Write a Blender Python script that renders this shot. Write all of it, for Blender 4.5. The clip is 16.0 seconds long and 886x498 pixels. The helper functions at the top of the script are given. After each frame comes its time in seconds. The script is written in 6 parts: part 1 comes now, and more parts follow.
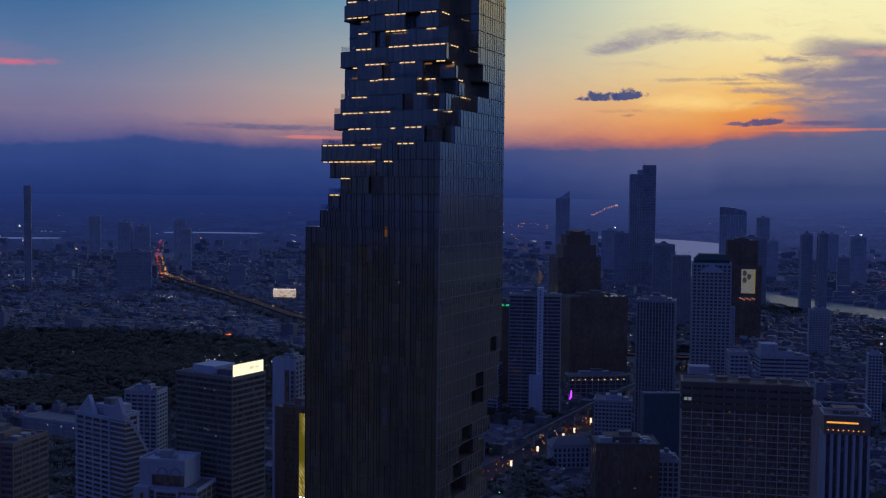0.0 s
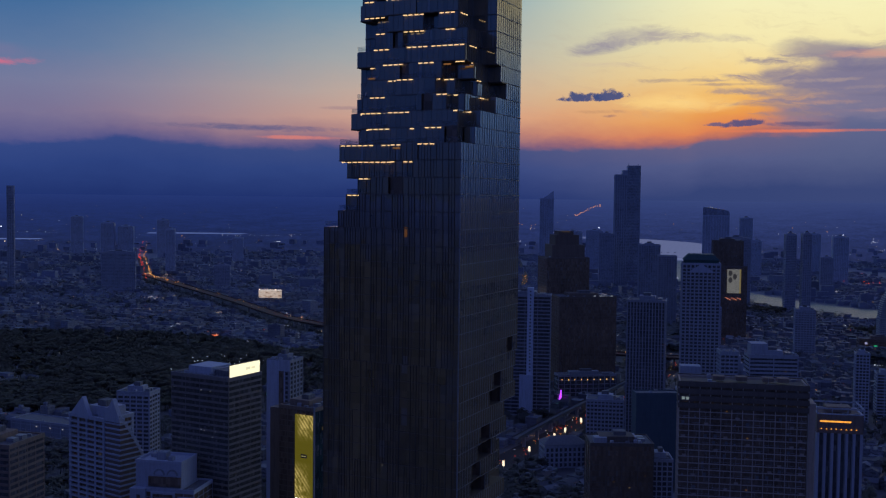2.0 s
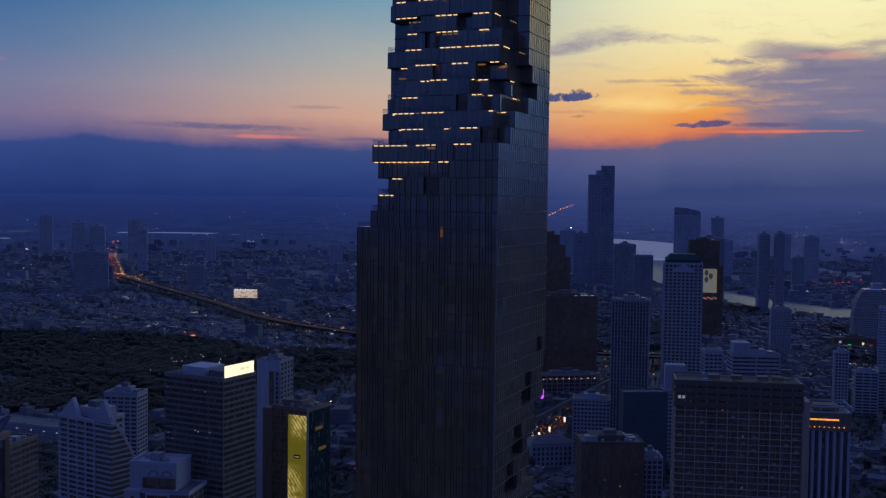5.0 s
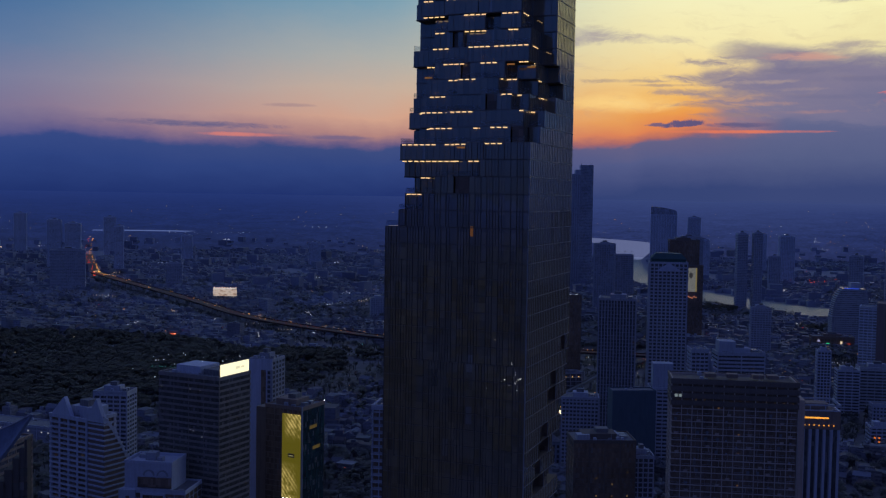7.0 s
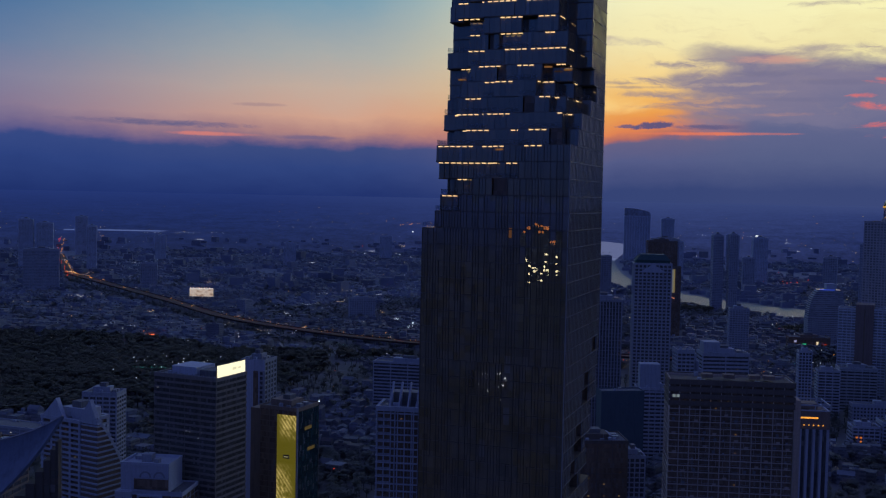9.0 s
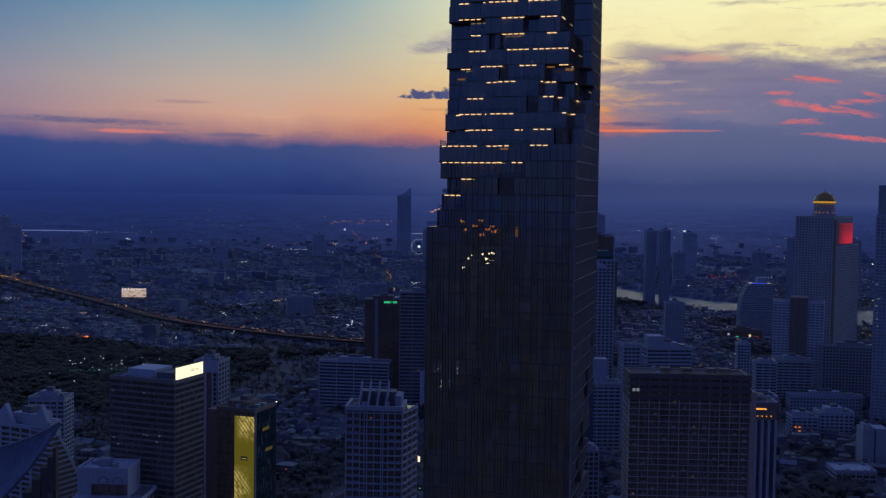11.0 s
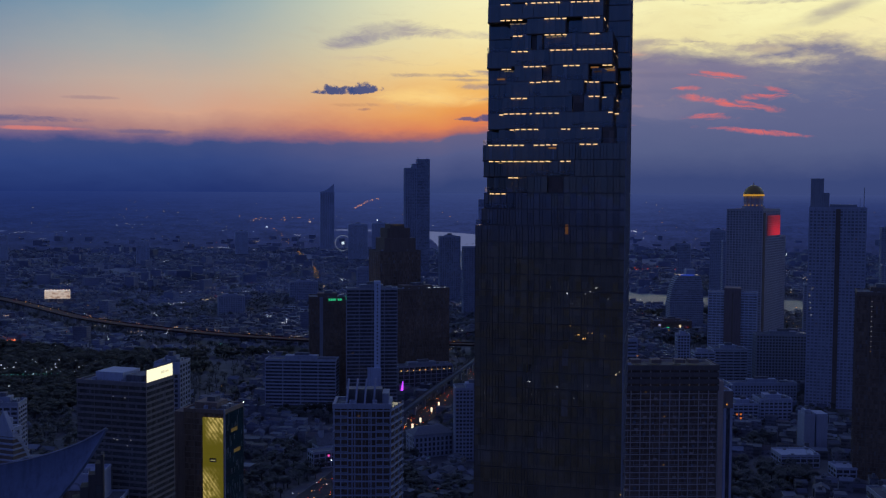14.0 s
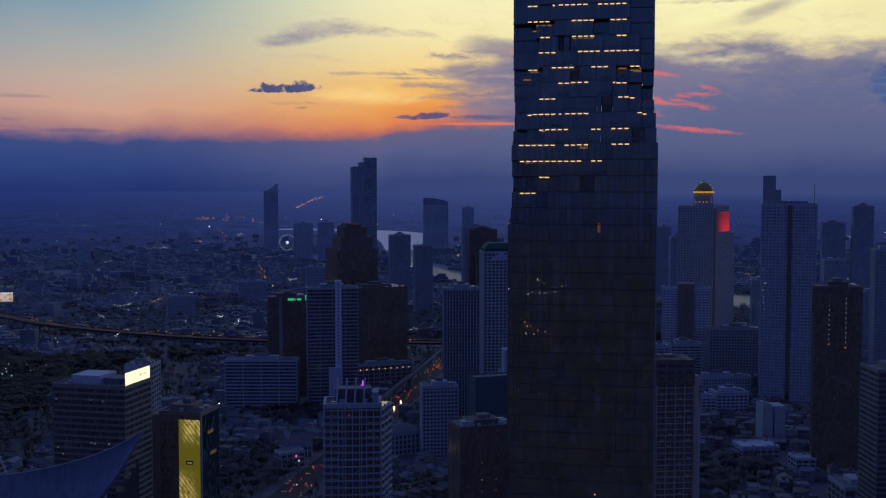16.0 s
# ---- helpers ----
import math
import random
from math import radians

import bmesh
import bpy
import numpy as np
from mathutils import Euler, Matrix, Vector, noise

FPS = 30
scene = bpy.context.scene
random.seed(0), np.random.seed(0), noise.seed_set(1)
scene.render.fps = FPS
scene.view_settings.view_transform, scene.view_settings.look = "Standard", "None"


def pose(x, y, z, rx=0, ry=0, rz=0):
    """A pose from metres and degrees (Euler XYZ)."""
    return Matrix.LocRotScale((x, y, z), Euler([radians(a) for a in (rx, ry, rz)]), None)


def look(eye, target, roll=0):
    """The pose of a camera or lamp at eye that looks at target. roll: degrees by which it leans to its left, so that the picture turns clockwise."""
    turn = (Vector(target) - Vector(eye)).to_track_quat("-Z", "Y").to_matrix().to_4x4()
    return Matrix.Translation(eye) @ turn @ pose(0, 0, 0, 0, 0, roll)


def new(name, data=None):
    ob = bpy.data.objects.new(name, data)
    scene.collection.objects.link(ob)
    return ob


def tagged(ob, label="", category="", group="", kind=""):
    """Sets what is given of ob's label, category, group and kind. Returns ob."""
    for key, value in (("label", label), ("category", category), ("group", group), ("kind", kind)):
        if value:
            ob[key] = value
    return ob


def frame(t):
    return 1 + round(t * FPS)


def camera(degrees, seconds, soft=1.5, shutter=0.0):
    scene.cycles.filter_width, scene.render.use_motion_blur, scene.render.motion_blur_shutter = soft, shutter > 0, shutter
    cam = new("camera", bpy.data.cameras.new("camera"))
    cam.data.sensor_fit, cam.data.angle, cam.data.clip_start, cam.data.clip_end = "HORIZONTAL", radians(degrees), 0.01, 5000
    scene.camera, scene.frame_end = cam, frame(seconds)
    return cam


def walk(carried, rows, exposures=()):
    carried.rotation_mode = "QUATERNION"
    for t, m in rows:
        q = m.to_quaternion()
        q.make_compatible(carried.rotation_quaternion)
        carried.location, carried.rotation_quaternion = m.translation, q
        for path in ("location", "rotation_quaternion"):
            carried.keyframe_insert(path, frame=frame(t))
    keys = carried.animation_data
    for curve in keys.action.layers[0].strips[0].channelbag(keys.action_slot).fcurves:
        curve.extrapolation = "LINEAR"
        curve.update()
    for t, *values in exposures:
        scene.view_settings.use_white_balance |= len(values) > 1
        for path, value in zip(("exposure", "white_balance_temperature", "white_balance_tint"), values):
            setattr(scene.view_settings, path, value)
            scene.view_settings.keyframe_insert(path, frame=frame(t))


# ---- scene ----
cam = camera(45.6, 16.0, soft=1.22)
PATH = [
    (0, (2.528, 0.509, 239.539), (2.518, 2.506, 239.441), 0.6),
    (0.5, (0.415, 0.319, 239.484), (0.414, 2.317, 239.387), 0.6),
    (1, (-1.778, 0.166, 239.47), (-1.77, 2.164, 239.373), 0.6),
    (1.5, (-4.09, 0.141, 239.463), (-4.074, 2.138, 239.366), 0.5),
    (2, (-6.442, 0.161, 239.448), (-6.418, 2.158, 239.351), 0.6),
    (2.5, (-8.828, 0.25, 239.466), (-8.796, 2.247, 239.368), 0.6),
    (3, (-11.37, 0.31, 239.423), (-11.328, 2.307, 239.326), 0.5),
    (3.5, (-13.917, 0.205, 239.421), (-13.864, 2.202, 239.324), 0.5),
    (4, (-16.604, 0.084, 239.384), (-16.541, 2.081, 239.287), 0.6),
    (6.5, (-31.894, 0.322, 239.389), (-31.777, 2.316, 239.291), 0.8),
    (7, (-35.527, 0.424, 239.336), (-35.396, 2.417, 239.237), 0.9),
    (7.5, (-39.334, 0.364, 239.306), (-39.189, 2.357, 239.208), 0.9),
    (8, (-43.309, 0.377, 239.289), (-43.151, 2.368, 239.191), 0.9),
    (8.5, (-47.438, 0.602, 239.27), (-47.267, 2.592, 239.171), 0.9),
    (8.7, (-49.179, 0.741, 239.276), (-49.003, 2.731, 239.178), 1.0),
    (11, (-70.743, 2.541, 239.557), (-70.421, 4.513, 239.457), 0.8),
    (11.5, (-75.985, 2.943, 239.555), (-75.629, 4.909, 239.455), 0.7),
    (12, (-81.336, 3.368, 239.64), (-80.953, 5.329, 239.539), 0.6),
    (12.5, (-86.957, 3.927, 239.72), (-86.55, 5.883, 239.618), 0.5),
    (13, (-92.451, 4.625, 239.832), (-92.02, 6.575, 239.729), 0.5),
    (13.5, (-98.101, 5.489, 239.969), (-97.647, 7.433, 239.864), 0.4),
    (14, (-103.765, 6.437, 240.1), (-103.287, 8.376, 239.993), 0.3),
    (14.5, (-109.574, 7.471, 240.172), (-109.07, 9.403, 240.065), 0.2),
    (15, (-115.377, 8.606, 240.284), (-114.844, 10.53, 240.176), 0.2),
    (15.5, (-121.43, 9.598, 240.362), (-120.863, 11.513, 240.253), 0.1),
    (16, (-127.179, 10.502, 240.43), (-126.59, 12.41, 240.32), 0.0),
]
walk(cam, [(t, look(eye, target, roll)) for t, eye, target, roll in PATH])

# ---- world: dusk sky ----
def lin(r, g, b):
    def f(c):
        c /= 255.0
        return c / 12.92 if c <= 0.04045 else ((c + 0.055) / 1.055) ** 2.4
    return (f(r), f(g), f(b), 1.0)


class Net:
    """A node tree with short calls."""

    def __init__(self, tree):
        self.t = tree
        self.n = tree.nodes
        self.l = tree.links

    def put(self, sock, value):
        if isinstance(value, bpy.types.NodeSocket):
            self.l.new(value, sock)
        else:
            sock.default_value = value

    def math(self, op, a, b=0.0, c=0.0, clamp=False):
        nd = self.n.new("ShaderNodeMath")
        nd.operation, nd.use_clamp = op, clamp
        for s, x in zip(nd.inputs, (a, b, c)):
            self.put(s, x)
        return nd.outputs[0]

    def smooth(self, x, lo, hi):
        nd = self.n.new("ShaderNodeMapRange")
        nd.interpolation_type = "SMOOTHSTEP"
        self.put(nd.inputs[0], x)
        nd.inputs[1].default_value, nd.inputs[2].default_value = lo, hi
        return nd.outputs[0]

    def mix(self, f, a, b, mode="MIX"):
        nd = self.n.new("ShaderNodeMix")
        nd.data_type, nd.blend_type = "RGBA", mode
        self.put(nd.inputs[0], f)
        self.put(nd.inputs[6], a)
        self.put(nd.inputs[7], b)
        return nd.outputs[2]

    def ramp(self, x, stops, ease="LINEAR"):
        nd = self.n.new("ShaderNodeValToRGB")
        nd.color_ramp.interpolation = ease
        el = nd.color_ramp.elements
        while len(el) < len(stops):
            el.new(0.5)
        for e, (p, c) in zip(el, stops):
            e.position, e.color = p, c
        self.put(nd.inputs[0], x)
        return nd.outputs[0]

    def noise(self, vec, scale, detail=4.0, rough=0.55):
        nd = self.n.new("ShaderNodeTexNoise")
        self.put(nd.inputs["Vector"], vec)
        nd.inputs["Scale"].default_value = scale
        nd.inputs["Detail"].default_value = detail
        nd.inputs["Roughness"].default_value = rough
        return nd.outputs[0]

    def xyz(self, x, y, z):
        nd = self.n.new("ShaderNodeCombineXYZ")
        for s, v in zip(nd.inputs, (x, y, z)):
            self.put(s, v)
        return nd.outputs[0]

    def split(self, v):
        nd = self.n.new("ShaderNodeSeparateXYZ")
        self.put(nd.inputs[0], v)
        return nd.outputs

    def scaled(self, v, s):
        nd = self.n.new("ShaderNodeVectorMath")
        nd.operation = "MULTIPLY"
        self.put(nd.inputs[0], v)
        nd.inputs[1].default_value = s
        return nd.outputs[0]


def make_world():
    world = bpy.data.worlds.new("dusk_sky")
    scene.world = world
    world.use_nodes = True
    k = Net(world.node_tree)
    k.n.clear()
    way = k.n.new("ShaderNodeTexCoord").outputs["Generated"]
    x, y, z = k.split(way)
    az = k.math("MULTIPLY", k.math("ARCTAN2", x, y), 57.2958)
    flat = k.xyz(k.math("MULTIPLY", az, 0.1), k.math("MULTIPLY", z, 14.0), 0.0)
    wav = k.noise(flat, 1.6, 5.0, 0.6)
    fine = k.noise(flat, 6.0, 6.0, 0.62)
    zz = k.math("ADD", z, k.math("MULTIPLY", k.math("SUBTRACT", wav, 0.5), 0.017))
    zz = k.math("ADD", zz, k.math("MULTIPLY", k.math("SUBTRACT", fine, 0.5), 0.009))
    # the uneven top of the low cloud bank, by compass bearing
    tops = [(-24, .0445), (-20.5, .0455), (-18, .048), (-16.6, .0505), (-15, .0485), (-13.4, .0495), (-12.6, .0485), (-11, .0455), (-5, .0475), (0, .0445), (1.5, .0485), (10, .0472), (13.6, .0505), (14.6, .0570), (18, .0595), (25, .0605)]
    top = k.ramp(k.math("DIVIDE", k.math("ADD", az, 25.0), 50.0, clamp=True), [((a + 25) / 50, (h * 10,) * 3 + (1,)) for a, h in tops])
    lift = k.math("SUBTRACT", .048, k.math("MULTIPLY", top, .1))
    lift = k.math("MULTIPLY", lift, k.math("SUBTRACT", 1.0, k.smooth(z, .07, .115)))
    p = k.math("DIVIDE", k.math("ADD", zz, lift), 0.2, clamp=True)

    def band(stops, height=p):
        return k.ramp(height, [(a / 0.2, lin(*c)) for a, c in stops])

    torn = k.noise(k.xyz(k.math("MULTIPLY", az, .16), k.math("MULTIPLY", z, 26.0), 6.0), 1.4, 6.0, .6)
    ragged = k.math("ADD", p, k.math("MULTIPLY", k.math("SUBTRACT", torn, .5), k.math("MULTIPLY", k.smooth(z, .06, .1), .5)))

    left = band([(0, (32, 50, 108)), (.028, (44, 65, 126)), (.0465, (52, 72, 132)), (.0505, (84, 86, 138)), (.062, (104, 100, 143)), (.075, (120, 113, 148)), (.1, (118, 122, 156)), (.13, (92, 118, 158)), (.18, (56, 104, 154))])
    mid = band([(0, (33, 50, 108)), (.028, (48, 68, 126)), (.045, (60, 76, 128)), (.0495, (108, 92, 130)), (.060, (178, 132, 128)), (.075, (210, 163, 141)), (.1, (197, 174, 158)), (.13, (171, 173, 170)), (.18, (120, 157, 178))])
    right = band([(0, (54, 68, 117)), (.028, (85, 92, 135)), (.045, (102, 98, 133)), (.0495, (176, 106, 100)), (.058, (226, 132, 82)), (.072, (236, 158, 80)), (.092, (242, 186, 104)), (.112, (246, 211, 140)), (.14, (244, 228, 171)), (.18, (246, 241, 191))])
    far = band([(0, (58, 71, 119)), (.028, (85, 94, 134)), (.052, (95, 101, 139)), (.08, (102, 107, 144)), (.1, (116, 117, 146)), (.114, (136, 132, 150)), (.125, (192, 180, 160)), (.137, (238, 226, 170)), (.18, (250, 244, 186))], ragged)
    col = k.mix(k.smooth(az, -22, 1), left, mid)
    col = k.mix(k.smooth(az, -1, 17), col, right)
    low = k.math("SUBTRACT", 1.0, k.smooth(z, .074, .096))
    col = k.mix(k.math("MULTIPLY", k.smooth(az, 16.5, 22.0), low), col, far)
    col = k.mix(k.smooth(az, 19, 28), col, far)

    def cloud(col, a0, z0, ra, rz, rgb, depth=1.0, rag=1.2, nz=fine, lean=0.0, base=1.0, soft=1.0):
        da = k.math("DIVIDE", k.math("SUBTRACT", az, a0), ra)
        dz = k.math("DIVIDE", k.math("SUBTRACT", z, z0), rz)
        dz = k.math("SUBTRACT", dz, k.math("MULTIPLY", da, lean))
        dz = k.math("MAXIMUM", dz, k.math("MULTIPLY", dz, -base))
        q = k.math("ADD", k.math("MULTIPLY", da, da), k.math("MULTIPLY", dz, dz))
        q = k.math("ADD", k.math("SUBTRACT", 1.0, q), k.math("MULTIPLY", k.math("SUBTRACT", nz, 0.5), rag * 4))
        return k.mix(k.math("MULTIPLY", k.smooth(q, -0.1, soft), depth), col, lin(*rgb))

    warp = k.math("MULTIPLY", k.math("SUBTRACT", wav, .5), .05)
    zw = k.math("ADD", z, k.math("ADD", warp, k.math("MULTIPLY", az, -.0006)))
    streak = k.noise(k.xyz(k.math("MULTIPLY", az, 0.13), k.math("MULTIPLY", zw, 42.0), 3.0), 1.5, 7.0, 0.6)
    broad = k.noise(k.xyz(k.math("MULTIPLY", az, 0.12), k.math("MULTIPLY", zw, 22.0), 9.0), 1.4, 6.0, 0.55)
    puff = k.noise(k.xyz(k.math("MULTIPLY", az, 1.0), k.math("MULTIPLY", z, 57.0), 7.0), 1.5, 4.0, 0.5)
    crumb = k.noise(k.xyz(k.math("MULTIPLY", az, 1.0), k.math("MULTIPLY", z, 62.0), 2.0), 2.6, 6.0, 0.62)
    wisp = k.noise(k.xyz(k.math("MULTIPLY", az, 0.45), k.math("MULTIPLY", k.math("ADD", zw, k.math("MULTIPLY", az, .0022)), 150.0), 5.0), 1.3, 5.0, 0.6)
    # the bright gap low in the west
    col = cloud(col, 13.4, .0885, 3.3, .0120, (255, 216, 138), .95, .6, streak, 0, 1.2, 1.6)
    col = cloud(col, 19, .156, 7.0, .022, (248, 240, 184), .7, .7, broad, 0, 1, 2.0)
    # grey-mauve cloud mass with a torn upper edge and long streaks running out of it
    col = cloud(col, 24.6, .096, 8.4, .036, (126, 120, 148), .95, .7, broad, .12, 1, .9)
    col = cloud(col, 21.0, .104, 4.8, .024, (130, 123, 148), .9, .9, streak, .2, 1, 1.0)
    col = cloud(col, 20.4, .133, 2.6, .0130, (132, 125, 149), .8, .9, broad, -.4, 1, 1.5)
    col = cloud(col, 22.6, .110, 4.6, .024, (126, 120, 148), .85, .5, broad, .1, 1, 1.2)
    for a0, z0, ra, rz, rgb, ln in ((18.4, .1265, 2.6, .0050, (140, 131, 150), .5), (17.6, .1120, 3.2, .0058, (146, 134, 148), .1), (17.4, .0985, 3.0, .0042, (156, 138, 142), -.1), (17.9, .0865, 2.6, .0034, (164, 136, 130), -.2),
                                    (18.9, .0785, 2.4, .0030, (150, 126, 132), -.1), (13.4, .1095, 3.2, .0023, (178, 156, 138), -.15), (15.2, .1055, 2.8, .0016, (186, 158, 132), -.1)):
        col = cloud(col, a0, z0, ra, rz, rgb, .85, .9, wisp, ln, 1, 1.6)
    for a0, z0, ra, rz, rgb in ((20.2, .0880, 2.8, .0026, (214, 160, 124)), (19.6, .1075, 2.6, .0024, (196, 170, 152)), (22.2, .1005, 2.2, .0018, (160, 142, 148)), (23.4, .0805, 2.4, .0022, (186, 138, 130))):
        col = cloud(col, a0, z0, ra, rz, rgb, .5, 1.0, wisp, .15, 1, 1.8)
    col = cloud(col, 22.6, .1285, 2.4, .0048, (216, 160, 142), .75, .7, wisp, -.3, 1, 1.6)
    for a0, z0, ra, rz in ((22.4, .1165, 3.2, .0036), (25.6, .1085, 3.4, .0040), (24.2, .0935, 3.6, .0030), (28.2, .1205, 2.6, .0036)):
        col = cloud(col, a0, z0, ra, rz, (106, 106, 140), .6, .9, wisp, -.1, 1, 1.8)
    col = cloud(col, 29, .085, 9.0, .026, (106, 109, 144), .8, 1.0, broad, 0, 1, 2.0)
    col = cloud(col, 34, .07, 9.0, .03, (93, 99, 139), .7, .8, broad, 0, 1, 2.0)
    # thin veils and gaps high over the mass
    for a0, z0, ra, rz, ln in ((24.6, .1375, 3.0, .0045, .2), (28.8, .1330, 2.8, .0050, -.3), (25.4, .176, 2.4, .0030, -.2), (30.8, .170, 3.4, .0022, -.1), (31.6, .1395, 2.4, .0055, .4)):
        col = cloud(col, a0, z0, ra, rz, (168, 156, 156), .7, 1.0, wisp, ln, 1, 1.8)
    col = cloud(col, 34.0, .160, 3.2, .0085, (146, 138, 152), .8, .8, broad, 2.0, 1, 1.6)
    col = cloud(col, 38.0, .182, 4.6, .010, (190, 176, 166), .8, .8, broad, .1, 1, 1.6)
    col = cloud(col, 36.8, .145, 3.4, .017, (250, 238, 182), .9, .7, broad, .1, 1, 1.5)
    col = cloud(col, 31.2, .1285, 1.3, .0045, (226, 206, 160), .75, .9, broad, 0, 1, 1.6)
    col = cloud(col, 34.4, .1130, 4.0, .0065, (116, 116, 146), .8, .9, wisp, -.3, 1, 1.6)
    col = cloud(col, 37.2, .1215, 2.2, .0040, (206, 186, 160), .6, .9, wisp, -.2, 1, 1.8)
    col = cloud(col, 33.0, .1075, 2.2, .003, (160, 146, 152), .6, 1.0, wisp, -1.0, 1, 1.8)
    col = cloud(col, 42.4, .094, 3.6, .031, (72, 98, 146), .95, .5, puff, 0, 1, .5)
    # lens-shaped cloud with its long tail
    col = cloud(col, 9.2, .1390, 2.3, .0105, (146, 140, 158), .9, .4, wisp, .45, 1.6, 1.3)
    col = cloud(col, 10.9, .1485, 3.0, .0110, (154, 146, 160), .85, .5, wisp, .1, 1.2, 1.5)
    col = cloud(col, 14.0, .1470, 3.8, .0058, (176, 164, 164), .7, .8, wisp, -.15, 1.2, 1.8)
    col = cloud(col, 9.2, .1245, 2.6, .003, (206, 186, 164), .5, .9, wisp, .2, 1, 1.6)
    veil = k.math("MULTIPLY", k.smooth(wisp, .48, .75), k.math("MULTIPLY", k.smooth(az, 3, 9), k.smooth(z, .06, .085)))
    col = k.mix(k.math("MULTIPLY", veil, k.math("MULTIPLY", k.smooth(z, .19, .15), .16)), col, lin(176, 150, 140))
    # small dark puffs with crumbling tops over a level base
    col = cloud(col, 8.05, .0925, 1.25, .0075, (58, 74, 124), .95, .85, crumb, 0, 4.0, .7)
    col = cloud(col, 9.45, .0935, .95, .0088, (60, 76, 126), .95, .85, crumb, .2, 4.0, .7)
    col = cloud(col, 9.0, .0815, 1.5, .0022, (196, 146, 110), .6, .8, wisp, 0, 1, 1.2)
    col = cloud(col, 9.6, .0775, .5, .0016, (150, 112, 112), .6, .8, crumb, 0, 1, 1.2)
    col = cloud(col, 16.5, .0690, 1.15, .0054, (76, 80, 126), .92, .7, crumb, .3, 3.0, .8)
    col = cloud(col, 15.1, .0690, .8, .0026, (90, 88, 128), .85, .8, crumb, 0, 2.0, .9)
    col = cloud(col, 19.2, .0692, 1.9, .0028, (92, 90, 130), .85, .6, wisp, 0, 1, 1.0)
    col = cloud(col, 19.6, .0632, 4.6, .0019, (234, 124, 90), .85, .4, wisp, 0, 1, 1.2)
    # streaks above the bank to the south
    col = cloud(col, -9.6, .0635, 5.4, .0036, (96, 94, 134), .85, .7, wisp, -.3, 1, 1.2)
    col = cloud(col, -7.0, .055, 2.6, .0022, (226, 130, 116), .7, .5, wisp, -.1, 1, 1.2)
    col = cloud(col, -4.7, .083, 1.5, .002, (160, 132, 138), .6, .6, wisp, 0, 1, 1.2)
    col = cloud(col, -2.0, .054, 2.0, .0025, (110, 98, 134), .7, .8, wisp, 0, 1, 1.2)
    # red afterglow wisps in front of the mass
    for a0, z0, ra, rz, lean in ((28.9, .0825, 2.9, .0042, -1.9), (30.0, .0572, 2.6, .003, -1.5), (27.8, .0705, 1.7, .0034, 0), (28.4, .1075, 1.5, .0034, -.6), (26.8, .0967, .9, .0024, 0), (30.6, .0878, 1.1, .0036, 0), (31.1, .094, .9, .003, -1.1)):
        col = cloud(col, a0, z0, ra, rz, (242, 110, 96), .92, 1.2, wisp, lean, 1, 2.1)
    col = cloud(col, -22.4, .1135, 2.6, .0042, (222, 108, 132), .85, .8, wisp, .6, 1, 1.6)
    col = cloud(col, -23.5, .126, 3.0, .010, (122, 118, 156), .7, .7, broad, -.4, 1, 1.6)
    # the rest of the sky: deep blue overhead, dark blue to the east
    east = k.ramp(k.math("MULTIPLY", z, 1.0, clamp=True), [(0, (.02, .034, .10, 1)), (.06, (.018, .045, .18, 1)), (.16, (.018, .05, .20, 1)), (.3, (.024, .062, .26, 1)), (.6, (.036, .062, .23, 1)), (1, (.047, .069, .245, 1))])
    side = k.ramp(k.math("MULTIPLY", z, 2.0, clamp=True), [(0, lin(52, 76, 140)), (.08, lin(72, 106, 176)), (.17, lin(104, 146, 210)), (.25, lin(186, 202, 214)), (.36, lin(250, 234, 184)), (.6, lin(110, 150, 200)), (1, lin(60, 92, 154))])
    col = k.mix(k.smooth(az, 40.6, 46), col, side)
    away = k.smooth(k.math("ABSOLUTE", k.math("SUBTRACT", az, 10.0)), 62, 120)
    col = k.mix(away, col, east)
    high = k.mix(away, lin(138, 172, 202), (.047, .069, .245, 1))
    col = k.mix(k.smooth(z, .17, .34), col, high)
    col = k.mix(k.smooth(z, .28, .75), col, (.047, .069, .245, 1))
    bg = k.n.new("ShaderNodeBackground")
    k.put(bg.inputs[0], col)
    bg.inputs[1].default_value = SKY
    out = k.n.new("ShaderNodeOutputWorld")
    k.l.new(bg.outputs[0], out.inputs[0])


SKY = 1.0
make_world()

# the last warm light from just above the western horizon
sun = new("sun", bpy.data.lights.new("sun", "SUN"))
sun.data.energy, sun.data.angle, sun.data.color = 0.02, radians(20), (1.0, 0.6, 0.4)
sun.matrix_world = look((500, 1500, 160), (0, 0, 0))

# ---- materials ----
def material(name):
    m = bpy.data.materials.new(name)
    m.use_nodes = True
    k = Net(m.node_tree)
    return m, k, k.n["Principled BSDF"]


